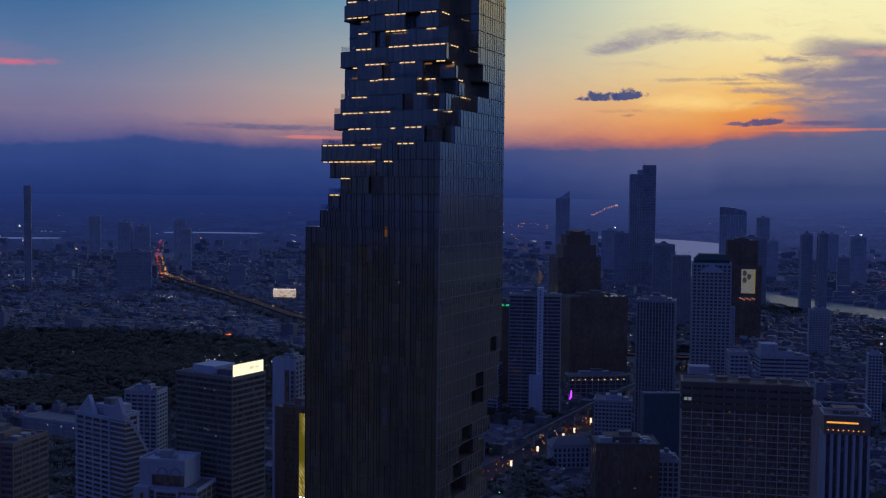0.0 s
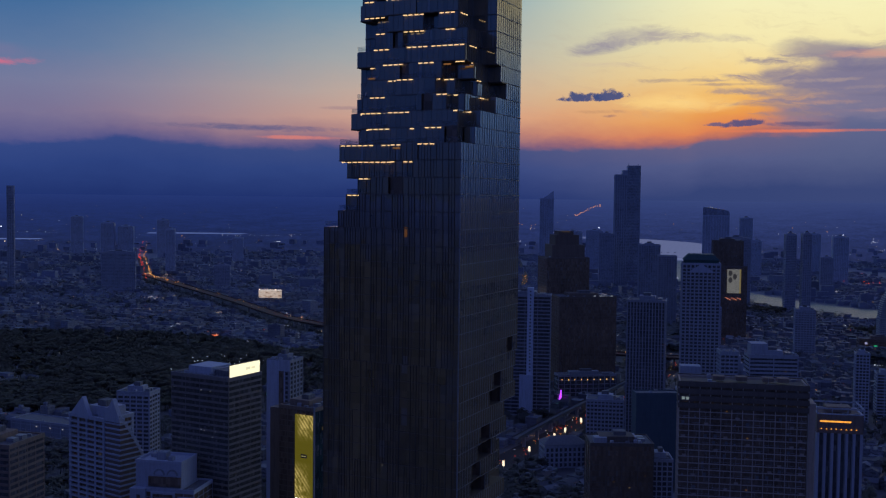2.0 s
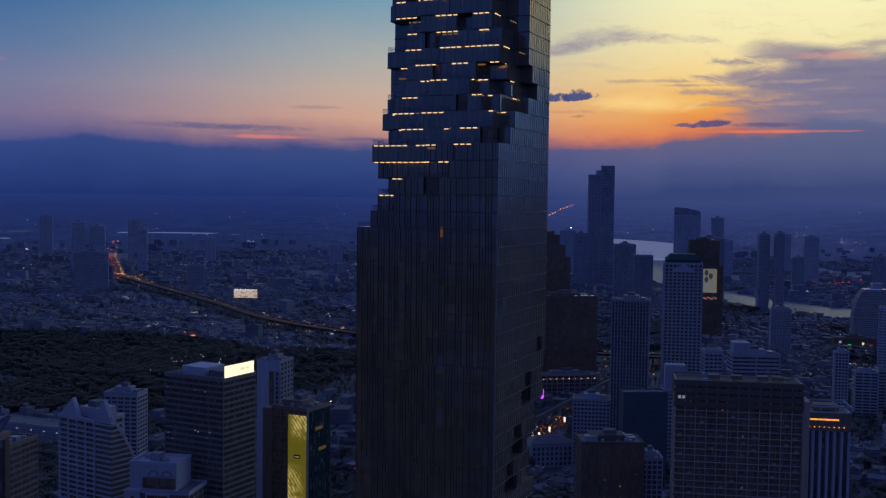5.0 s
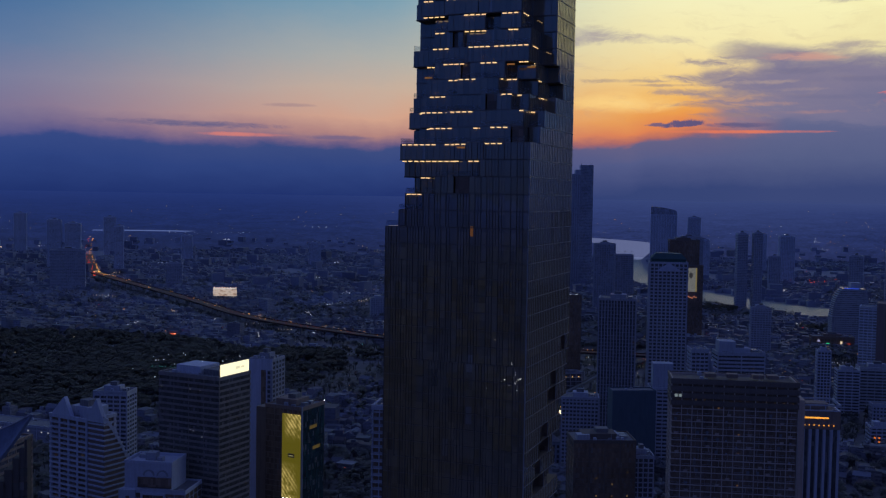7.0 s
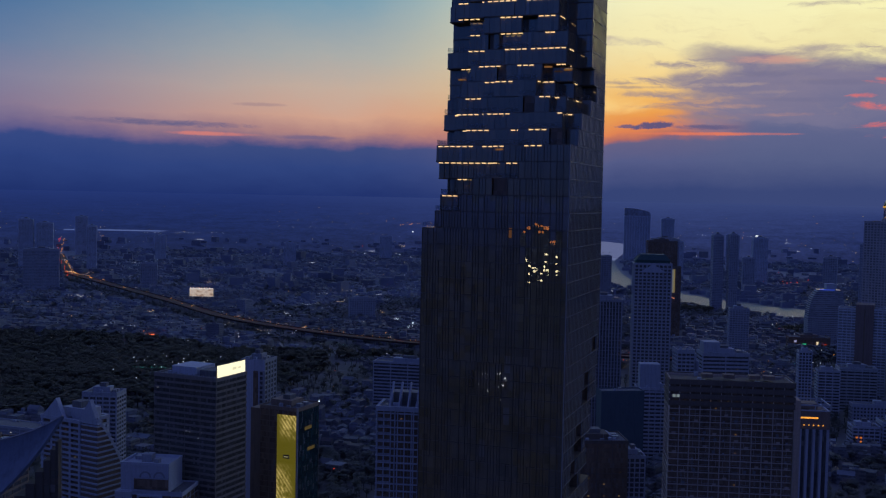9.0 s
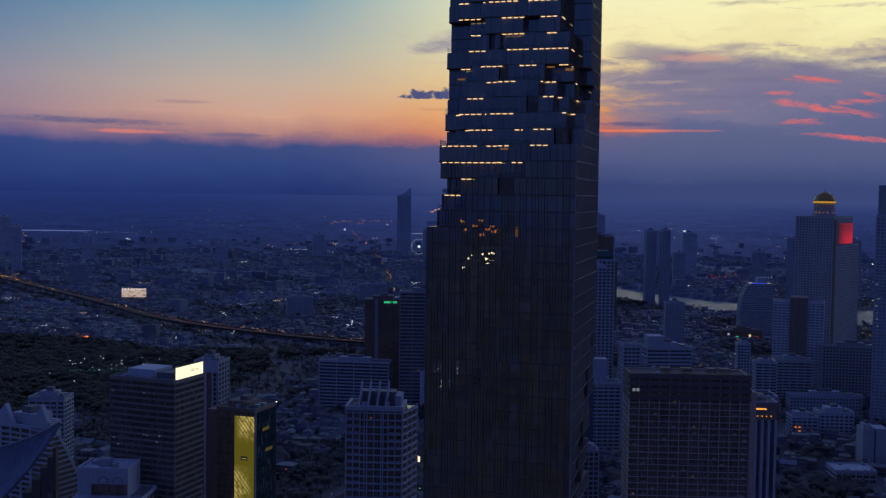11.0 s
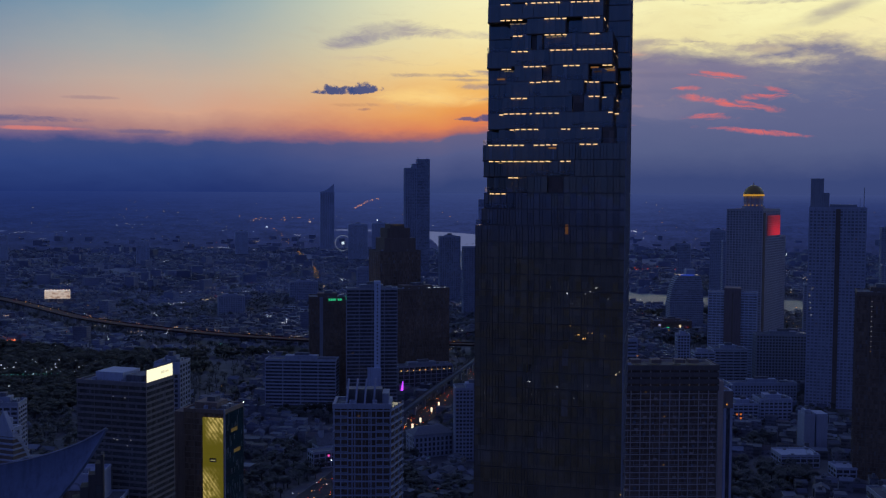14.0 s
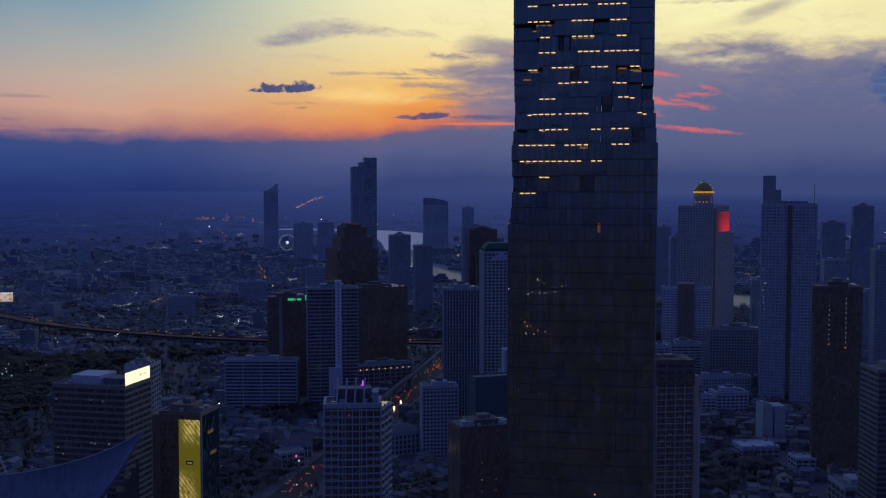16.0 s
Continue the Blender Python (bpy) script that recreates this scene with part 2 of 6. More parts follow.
def wall(name, rgb, rough=0.85, stain=0.35):
    """Painted concrete or render: fine grain, rain streaks and a shade of its own for each piece."""
    m, k, b = material(name)
    tc = k.n.new("ShaderNodeTexCoord").outputs["Object"]
    info = k.n.new("ShaderNodeObjectInfo").outputs["Random"]
    grain = k.noise(tc, 0.9, 6.0)
    streaks = k.noise(k.scaled(tc, (0.7, 0.7, 0.06)), 1.0, 4.0)
    f = k.math("MULTIPLY", k.smooth(streaks, .42, .72), stain)
    dirt = tuple(c * 0.45 for c in rgb) + (1,)
    col = k.mix(f, rgb + (1,), dirt)
    v = k.math("ADD", k.math("MULTIPLY", grain, .35), k.math("ADD", k.math("MULTIPLY", info, .16), .74))
    col = k.mix(1.0, col, k.xyz(v, v, v), "MULTIPLY")
    k.put(b.inputs["Base Color"], col)
    b.inputs["Roughness"].default_value = rough
    bump = k.n.new("ShaderNodeBump")
    bump.inputs["Strength"].default_value = 0.25
    bump.inputs["Distance"].default_value = 0.1
    k.put(bump.inputs["Height"], grain)
    k.l.new(bump.outputs[0], b.inputs["Normal"])
    return m


def glazing(name, rgb, ior=1.7, rough=0.06, cell=(1.5, 1.5, 3.6), curtain=0.12, wave=0.02, spread=.08):
    """Coated facade glass: each pane a little different, some with pale blinds behind."""
    m, k, b = material(name)
    tc = k.n.new("ShaderNodeTexCoord").outputs["Object"]
    snap = k.n.new("ShaderNodeVectorMath")
    snap.operation = "SNAP"
    k.put(snap.inputs[0], tc)
    snap.inputs[1].default_value = cell
    wn = k.n.new("ShaderNodeTexWhiteNoise")
    wn.noise_dimensions = "3D"
    k.put(wn.inputs["Vector"], snap.outputs[0])
    info = k.n.new("ShaderNodeObjectInfo").outputs["Random"]
    r = k.math("FRACT", k.math("ADD", wn.outputs["Value"], info))
    blind = k.smooth(r, 1 - curtain, 1 - curtain * .3)
    col = k.mix(k.math("MULTIPLY", blind, .8), rgb + (1,), (.16, .15, .15, 1))
    patch = k.noise(tc, .035, 3.0)
    v = k.math("MULTIPLY", k.math("ADD", k.math("MULTIPLY", r, .6), .7), k.math("ADD", k.math("MULTIPLY", patch, 1.2), .4))
    col = k.mix(1.0, col, k.xyz(v, v, v), "MULTIPLY")
    k.put(b.inputs["Base Color"], col)
    k.put(b.inputs["Roughness"], k.math("ADD", k.math("MULTIPLY", r, spread), rough))
    b.inputs["IOR"].default_value = ior
    bump = k.n.new("ShaderNodeBump")
    bump.inputs["Strength"].default_value = wave
    bump.inputs["Distance"].default_value = 0.5
    k.put(bump.inputs["Height"], k.noise(tc, 0.35, 2.0))
    k.l.new(bump.outputs[0], b.inputs["Normal"])
    return m


def glow(name, rgb, power, varied=0.0):
    m, k, b = material(name)
    b.inputs["Base Color"].default_value = (.02, .02, .02, 1)
    b.inputs["Emission Color"].default_value = rgb + (1,)
    b.inputs["Emission Strength"].default_value = power
    if varied:
        tc = k.n.new("ShaderNodeTexCoord").outputs["Object"]
        k.put(b.inputs["Emission Strength"], k.math("MULTIPLY", k.math("ADD", 1 - varied, k.math("MULTIPLY", k.noise(tc, .5, 3.0), 2 * varied)), power))
    return m


WHITE_FRESH = wall("fresh_white_paint", (.48, .51, .60), .8, .25)
WHITE = wall("white_render", (.42, .445, .51))
PALE = wall("pale_concrete", (.33, .345, .385))
GREY = wall("grey_concrete", (.22, .22, .23))
BEIGE = wall("beige_render", (.54, .43, .35))
BROWN = wall("brown_cladding", (.27, .205, .165), .95)
DARK = wall("dark_cladding", (.20, .155, .125), .95)
BRONZE = wall("dark_bronze_cladding", (.165, .135, .115), .9)
ROOF = wall("roof_screed", (.20, .20, .21), .9, .6)
STEEL = wall("painted_steel", (.30, .31, .33), .45)
# FAR_ skins and glass have distance haze mixed into their colours.
FAR_SKIN = wall("hazed_pale_cladding", (.43, .455, .54))
FAR_PALE = wall("hazed_far_cladding", (.56, .61, .72))
FAR_GREY = wall("hazed_grey_cladding", (.37, .395, .47))
TEAL = wall("teal_netting", (.09, .13, .16), .8, .3)
GLASS = glazing("dark_window_glass", (.10, .10, .11))
GLASS_DEEP = glazing("deep_grey_glass", (.095, .092, .088))
FAR_GLASS = glazing("hazed_glass", (.29, .315, .375), 1.6, .2, (4, 4, 4), .3)
FAR_GLASS_P = glazing("hazed_far_glass", (.34, .37, .45), 1.5, .3, (4, 4, 4), .3)
FAR_GLASS_D = glazing("hazed_hotel_glass", (.28, .30, .35), 1.6, .15, (4, 4, 4), .2)
GLASS_BLACK = glazing("black_window_glass", (.21, .15, .11), 1.5, .14, curtain=.08)
TOWER_GLASS = glazing("tower_glass", (.165, .125, .078), 2.6, .005, (1.5, 50, 4.2), .02, .004, .006)
TOWER_GLASS.node_tree.nodes["Principled BSDF"].inputs["Specular Tint"].default_value = (.94, .97, .96, 1)
FIN = wall("dark_fin_metal", (.125, .10, .08), .75, .1)
LIT = glow("warm_room_light", (1.0, .62, .25), .16)
LIT_DIM = glow("dim_room_light", (1.0, .5, .18), .09)
LIT_COOL = glow("cool_room_light", (.85, .9, 1.0), .35)
STRIP = glow("terrace_strip_light", (1.0, .64, .30), 1.15)

# ---- mesh helpers ----
def box(bm, x0, y0, z0, x1, y1, z1):
    v = [bm.verts.new(c) for c in ((x0, y0, z0), (x1, y0, z0), (x1, y1, z0), (x0, y1, z0), (x0, y0, z1), (x1, y0, z1), (x1, y1, z1), (x0, y1, z1))]
    for f in ((3, 2, 1, 0), (4, 5, 6, 7), (0, 1, 5, 4), (1, 2, 6, 5), (2, 3, 7, 6), (3, 0, 4, 7)):
        bm.faces.new([v[i] for i in f])


def boxes(*rows):
    bm = bmesh.new()
    for r in rows:
        box(bm, *r)
    return bm


def mesh_of(bm, name, mat):
    me = bpy.data.meshes.new(name)
    bm.to_mesh(me)
    bm.free()
    me.materials.append(mat)
    return me


def part(name, bm, mat, parent, label="", at=None, kind=""):
    """Links a bmesh, or a mesh that is shared, as one part under its thing."""
    me = mesh_of(bm, name, mat) if isinstance(bm, bmesh.types.BMesh) else bm
    ob = new(name, me)
    ob.parent = parent
    if at is not None:
        ob.location = at
    return tagged(ob, label, kind=kind)


def thing(name, label, category, x, y, z=0.0, turn=0.0, group="", kind=""):
    ob = new(name)
    ob.empty_display_size = 2.0
    ob.matrix_world = pose(x, y, z, 0, 0, turn)
    return tagged(ob, label, category, group, kind)


def prism(bm, ring, z0, z1):
    lo = [bm.verts.new((x, y, z0)) for x, y in ring]
    hi = [bm.verts.new((x, y, z1)) for x, y in ring]
    n = len(ring)
    for i in range(n):
        bm.faces.new((lo[i], lo[(i + 1) % n], hi[(i + 1) % n], hi[i]))
    bm.faces.new(hi)
    bm.faces.new(lo[::-1])


def ring(n, r, cx=0.0, cy=0.0, ry=None):
    return [(cx + r * math.cos(2 * math.pi * i / n), cy + (ry or r) * math.sin(2 * math.pi * i / n)) for i in range(n)]


def building(name, label, x, y, turn, w, d, h, skin=PALE, glass=GLASS, fh=3.6, bay=4.5, slab=(.9, .35), pier=(.8, .25),
             lit=3, far=False, plant=True, category="building", z0=0.0, roof=None, lit_mat=None):
    """A block: glass body, floor bands and piers in front of it, parapet and roof plant; x, y is its left front corner."""
    rnd = random.Random(int(x * 7 + y * 13 + h))
    root = thing(name, label, category, x, y, z0, turn)
    part("body", boxes((0, 0, 0, w, d, h)), glass, root)
    part("roof_deck", boxes((.3, .3, h, w - .3, d - .3, h + .15)), roof or ROOF, root)
    pp = max(slab[1], pier[1] if pier else 0) + .05
    bm = boxes((-pp, -pp, h - 1.2, w + pp, .35, h + 1.1), (-pp, d - .35, h - 1.2, w + pp, d + pp, h + 1.1),
               (-pp, .35, h - 1.2, .35, d - .35, h + 1.1), (w - .35, .35, h - 1.2, w + pp, d - .35, h + 1.1))
    part("parapet", bm, skin, root)
    nf = max(1, int((h - 2) / fh))
    if slab[0] > 0:
        p = slab[1]
        if far:
            part("floor_band", boxes(*[(-p, -p, i * fh, w + p, d + p, i * fh + slab[0]) for i in range(nf + 1)]), skin, root, kind="stuff")
        else:
            me = mesh_of(boxes((-p, -p, 0, w + p, d + p, slab[0])), "floor_band", skin)
            for i in range(nf + 1):
                part("floor_band", me, skin, root, at=(0, 0, i * fh))
    if pier:
        pw, p = pier
        spots = []
        nx, ny = max(1, round(w / bay)), max(1, round(d / bay))
        for i in range(nx + 1):
            px = pw / 2 - p + (w - pw + 2 * p) * i / nx
            spots += [(px, 0), (px, d)]
        for i in range(1, ny):
            py = d * i / ny
            spots += [(0, py), (w, py)]
        hw = pw / 2
        q = p + .02
        if far:
            rows = [(sx - (hw if sy in (0, d) else q), sy - (q if sy in (0, d) else hw), 0, sx + (hw if sy in (0, d) else q), sy + (q if sy in (0, d) else hw), h - .5) for sx, sy in spots]
            part("pier", boxes(*rows), skin, root, kind="stuff")
        else:
            front = mesh_of(boxes((-hw, -q, 0, hw, q, h - .5)), "pier", skin)
            side = mesh_of(boxes((-q, -hw, 0, q, hw, h - .5)), "pier", skin)
            for sx, sy in spots:
                part("pier", front if sy in (0, d) else side, skin, root, at=(sx, sy, 0))
    if plant:
        a, b = w * rnd.uniform(.15, .3), d * rnd.uniform(.2, .35)
        part("roof_plant", boxes((a, b, h + .1, w * .72, d * .75, h + 4.2)), skin, root)
        part("lift_house", boxes((w * .4, d * .35, h + 4.1, w * .6, d * .62, h + 7)), ROOF, root)
        part("cooling_unit", boxes((w * .78, d * .3, h + .1, w * .9, d * .45, h + 2.2), (w * .78, d * .55, h + .1, w * .9, d * .7, h + 2.2)), STEEL, root)
    if not far and d > 14:
        tank = mesh_of(boxes((-1.1, -1.1, 0, 1.1, 1.1, 2.2)), "water_tank", WHITE)
        unit = mesh_of(boxes((-1.4, -.6, 0, 1.4, .6, 1.3)), "cooling_unit", STEEL)
        pipe = mesh_of(boxes((-.1, -.1, 0, .1, .1, 4.5)), "roof_mast", STEEL)
        for i in range(rnd.randrange(5, 10)):
            nm, me = rnd.choice((("water_tank", tank), ("cooling_unit", unit), ("cooling_unit", unit), ("roof_mast", pipe)))
            edge = rnd.random() < .5
            part(nm, me, STEEL, root, at=(rnd.uniform(2.5, w - 2.5), rnd.uniform(1.8, d * .18) if edge else rnd.uniform(d * .8, d - 2), h + .15))
    if lit:
        bw, bh = bay - (pier[0] if pier else .6) - .5, fh - slab[0] - .5
        bw, bh = min(bw, .95), min(bh, .8)
        wins = mesh_of(boxes((-bw / 2, -.04, 0, bw / 2, .02, bh)), "lit_window", LIT_DIM)
        wins2 = mesh_of(boxes((-bw / 2, -.04, 0, bw / 2, .02, bh)), "lit_window", lit_mat or LIT)
        nx = max(1, round(w / bay))
        for _ in range(lit):
            i, f = rnd.randrange(nx), rnd.randrange(nf // 3, nf)
            part("lit_window", wins if rnd.random() < .65 else wins2, LIT, root, "warmly lit window", at=(w * (i + .5) / nx, 0, f * fh + slab[0] + .2))
    return root

# ---- the land: one sheet that rises to the hazy horizon at its rim ----
HUB, RIM0, RIM1, HORIZON = (-60.0, 5.0), 4450.0, 4960.0, 238.0


def rim(r):
    """The height of the land at r metres from the hub."""
    if r <= RIM0:
        return 0.0
    far = RIM0 * (RIM1 - RIM0) / max(RIM1 - r, 1e-6)
    return HORIZON * (1 - r / far)


def onland(x, y, lift=0.0):
    """A map place, however far, on the sheet."""
    dx, dy = x - HUB[0], y - HUB[1]
    r = math.hypot(dx, dy)
    if r > RIM0:
        q = RIM1 - RIM0 * (RIM1 - RIM0) / r
        return (HUB[0] + dx / r * q, HUB[1] + dy / r * q, rim(q) + lift + 1.0)
    return (x, y, lift)


def land_material():
    m, k, b = material("city_ground")
    tc = k.n.new("ShaderNodeTexCoord").outputs["Object"]
    big = k.noise(tc, .004, 6.0)
    small = k.noise(tc, .05, 5.0)
    col = k.ramp(big, [(.3, (.10, .10, .095, 1)), (.48, (.14, .135, .135, 1)), (.62, (.17, .165, .17, 1)), (.8, (.14, .14, .145, 1))])
    col = k.mix(k.smooth(small, .5, .75), col, (.20, .195, .20, 1))
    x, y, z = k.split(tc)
    # Haze over the far ground is mixed in as a blue-grey.
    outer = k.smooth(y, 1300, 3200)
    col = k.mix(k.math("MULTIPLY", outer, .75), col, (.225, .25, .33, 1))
    k.put(b.inputs["Base Color"], col)
    b.inputs["Roughness"].default_value = .9
    return m


def make_ground():
    radii = [0, 150, 400, 800, 1400, 2100, 2900, 3700, RIM0]
    n = 256
    bm = bmesh.new()
    centre = bm.verts.new((HUB[0], HUB[1], 0))
    last = None
    for r in radii[1:]:
        now = [bm.verts.new((HUB[0] + r * math.cos(2 * math.pi * i / n), HUB[1] + r * math.sin(2 * math.pi * i / n), rim(r))) for i in range(n)]
        for i in range(n):
            j = (i + 1) % n
            if last is None:
                bm.faces.new((centre, now[i], now[j]))
            else:
                bm.faces.new((last[i], now[i], now[j], last[j]))
        last = now
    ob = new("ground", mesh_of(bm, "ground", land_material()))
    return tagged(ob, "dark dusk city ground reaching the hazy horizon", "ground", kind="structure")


def make_distance():
    """The hazy far distance beyond the city: a plain backdrop that rises to the horizon and glows faintly with dusk."""
    m, k, b = material("hazy_distance")
    tc = k.n.new("ShaderNodeTexCoord").outputs["Object"]
    x, y, z = k.split(tc)
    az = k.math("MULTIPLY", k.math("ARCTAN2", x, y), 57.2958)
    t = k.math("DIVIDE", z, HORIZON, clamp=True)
    # Haze colours by height and bearing, emitted by the sheet itself.
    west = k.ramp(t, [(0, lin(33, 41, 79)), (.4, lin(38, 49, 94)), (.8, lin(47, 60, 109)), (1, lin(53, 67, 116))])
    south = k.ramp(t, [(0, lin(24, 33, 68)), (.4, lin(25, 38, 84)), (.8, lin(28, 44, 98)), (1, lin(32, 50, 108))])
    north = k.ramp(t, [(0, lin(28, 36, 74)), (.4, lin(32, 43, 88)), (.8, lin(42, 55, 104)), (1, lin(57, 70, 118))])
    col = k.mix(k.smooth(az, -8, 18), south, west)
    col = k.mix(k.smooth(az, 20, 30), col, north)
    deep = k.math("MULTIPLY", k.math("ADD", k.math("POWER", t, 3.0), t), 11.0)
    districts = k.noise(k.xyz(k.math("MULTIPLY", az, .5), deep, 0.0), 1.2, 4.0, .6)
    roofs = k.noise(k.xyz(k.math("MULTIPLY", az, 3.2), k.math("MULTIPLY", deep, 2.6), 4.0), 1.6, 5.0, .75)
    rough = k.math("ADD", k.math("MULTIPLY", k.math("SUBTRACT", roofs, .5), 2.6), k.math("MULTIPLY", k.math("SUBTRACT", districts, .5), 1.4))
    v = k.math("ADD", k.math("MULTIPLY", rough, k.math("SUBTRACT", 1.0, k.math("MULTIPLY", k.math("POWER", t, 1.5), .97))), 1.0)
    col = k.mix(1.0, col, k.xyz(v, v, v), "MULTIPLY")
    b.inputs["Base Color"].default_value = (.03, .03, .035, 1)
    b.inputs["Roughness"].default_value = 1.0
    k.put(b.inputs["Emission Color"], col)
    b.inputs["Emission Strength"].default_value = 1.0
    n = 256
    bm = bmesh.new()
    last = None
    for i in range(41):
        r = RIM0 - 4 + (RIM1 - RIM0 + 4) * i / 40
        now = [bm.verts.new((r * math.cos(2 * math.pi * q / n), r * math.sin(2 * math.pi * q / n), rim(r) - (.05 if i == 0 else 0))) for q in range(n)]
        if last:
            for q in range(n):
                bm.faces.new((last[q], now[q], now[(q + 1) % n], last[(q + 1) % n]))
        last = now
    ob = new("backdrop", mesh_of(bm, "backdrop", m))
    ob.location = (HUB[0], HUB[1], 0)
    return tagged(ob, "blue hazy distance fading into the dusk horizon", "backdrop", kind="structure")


make_ground()
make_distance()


def ribbon(path, lift, steps=14):
    """A smooth strip along (x, y, width) rows on the land."""
    pts = []
    for i in range(len(path) - 1):
        a, b = path[max(i - 1, 0)], path[i]
        c, d = path[i + 1], path[min(i + 2, len(path) - 1)]
        for s in range(steps):
            t = s / steps
            pts.append([.5 * (2 * q + (r - p) * t + (2 * p - 5 * q + 4 * r - w) * t * t + (3 * q - p - 3 * r + w) * t ** 3) for p, q, r, w in zip(a, b, c, d)])
    pts.append(list(path[-1]))
    bm = bmesh.new()
    last = None
    for i, (x, y, w) in enumerate(pts):
        x0, y0, _ = pts[max(i - 1, 0)]
        x1, y1, _ = pts[min(i + 1, len(pts) - 1)]
        l = math.hypot(x1 - x0, y1 - y0) or 1
        nx, ny = -(y1 - y0) / l * w / 2, (x1 - x0) / l * w / 2
        now = [bm.verts.new(onland(x + nx * s, y + ny * s, lift)) for s in (-1, -.33, .33, 1)]
        if last:
            for j in range(3):
                bm.faces.new((last[j], last[j + 1], now[j + 1], now[j]))
        last = now
    bmesh.ops.recalc_face_normals(bm, faces=bm.faces)
    if sum(f.normal.z for f in bm.faces) < 0:
        bmesh.ops.reverse_faces(bm, faces=bm.faces)
    return bm, pts


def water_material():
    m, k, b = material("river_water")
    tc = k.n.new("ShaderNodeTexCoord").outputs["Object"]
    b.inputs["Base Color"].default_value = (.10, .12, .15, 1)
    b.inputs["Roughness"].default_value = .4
    # Blue tint painted onto the reflection, greying the sunset it mirrors.
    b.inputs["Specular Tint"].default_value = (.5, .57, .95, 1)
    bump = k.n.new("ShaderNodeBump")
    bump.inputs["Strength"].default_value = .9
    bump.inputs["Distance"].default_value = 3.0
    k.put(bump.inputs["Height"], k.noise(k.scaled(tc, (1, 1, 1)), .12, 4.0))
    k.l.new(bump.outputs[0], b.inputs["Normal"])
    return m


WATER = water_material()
ASPHALT = wall("asphalt", (.05, .05, .053), .85, .3)
RIVER = [(1500, 1800, 290), (1250, 1930, 300), (1080, 2070, 270), (960, 2175, 215), (865, 2350, 150), (800, 2560, 125), (775, 2800, 95), (785, 3150, 80), (860, 3600, 85), (970, 4150, 120), (1130, 4750, 200),
         (1270, 5300, 300), (1330, 5750, 340), (1250, 6150, 280), (1040, 6450, 240), (800, 6600, 180)]
_, RIVER_PTS = ribbon(RIVER, .5)
_.free()
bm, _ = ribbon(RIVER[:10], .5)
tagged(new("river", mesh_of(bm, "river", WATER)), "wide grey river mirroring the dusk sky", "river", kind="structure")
# Sky reflection on the far water is painted as emission.
FAR_WATER = glow("emitted_water_sheen", lin(92, 100, 138)[:3], .95, .4)
FAR_WATER_DIM = glow("emitted_canal_sheen", lin(84, 100, 152)[:3], .95, .5)
bm, _ = ribbon(RIVER[9:], 1.5)
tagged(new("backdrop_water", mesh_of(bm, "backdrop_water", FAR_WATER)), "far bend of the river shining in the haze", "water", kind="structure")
for path in ([(-2750, 5400, 150), (-2400, 5500, 170), (-2050, 5600, 120)], [(-1750, 6600, 150), (-1450, 6650, 190), (-1150, 6600, 150)]):
    bm, _ = ribbon(path, .5, 8)
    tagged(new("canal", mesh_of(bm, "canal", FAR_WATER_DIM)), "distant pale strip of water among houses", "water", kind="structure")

# roads
BOULEVARD = [(-190, 490, 28), (-80, 690, 28), (4, 842, 28), (96, 1011, 28), (165, 1138, 28), (285, 1375, 28), (420, 1650, 26), (560, 1900, 24)]
bm, BOULEVARD_PTS = ribbon(BOULEVARD, .15)
tagged(new("road", mesh_of(bm, "road", ASPHALT)), "busy asphalt boulevard with evening traffic", "road", kind="structure")
AVENUE = [(-760, 2860, 34), (-800, 2980, 34), (-900, 3320, 34), (-1040, 3800, 36), (-1120, 4080, 38), (-1400, 5200, 46)]
bm, AVENUE_PTS = ribbon(AVENUE, .2)
bm.free()
bm, _ = ribbon(AVENUE[:5], .2)
tagged(new("road", mesh_of(bm, "road", ASPHALT)), "distant avenue full of orange traffic lights", "road", kind="structure")
AVENUE2 = [(250, 2850, 22), (278, 3152, 22), (310, 3700, 26), (345, 4330, 28), (420, 6400, 40)]
bm, AVENUE2_PTS = ribbon(AVENUE2, .2)
bm.free()
bm, _ = ribbon(AVENUE2[:4], .2)
tagged(new("road", mesh_of(bm, "road", ASPHALT)), "distant straight avenue with orange lamps", "road", kind="structure")


def make_viaduct(name, label, path, z, thick, parapet, gap, mat):
    """A raised deck with parapets on piers."""
    bm, pts = ribbon(path, z, 10)
    bmesh.ops.solidify(bm, geom=bm.faces[:], thickness=thick)
    root = thing(name, label, "viaduct", path[0][0], path[0][1])
    ob = part("deck", bm, mat, root)
    ob.location = (-path[0][0], -path[0][1], 0)
    pm = mesh_of(boxes((-1.6, -1.2, 0, 1.6, 1.2, z - thick + .2), (-4.5, -1.3, z - thick - 1.6, 4.5, 1.3, z - thick + .2)), "pier", PALE)
    acc = 0.0
    rows = []
    for (x, y, w), (x2, y2, w2) in zip(pts, pts[1:]):
        l = math.hypot(x2 - x, y2 - y)
        acc += l
        ang = math.atan2(y2 - y, x2 - x)
        for s in (-1, 1):
            ox, oy = -math.sin(ang) * s * (w / 2 - .2), math.cos(ang) * s * (w / 2 - .2)
            rows.append((x + ox, y + oy, x2 + ox, y2 + oy))
        if acc > gap:
            acc = 0.0
            p = part("pier", pm, mat, root, at=(x - path[0][0], y - path[0][1], 0))
            p.rotation_euler = (0, 0, ang + math.pi / 2)
    bm = bmesh.new()
    for x, y, x2, y2 in rows:
        a = [bm.verts.new((x, y, z)), bm.verts.new((x2, y2, z)), bm.verts.new((x2, y2, z + parapet)), bm.verts.new((x, y, z + parapet))]
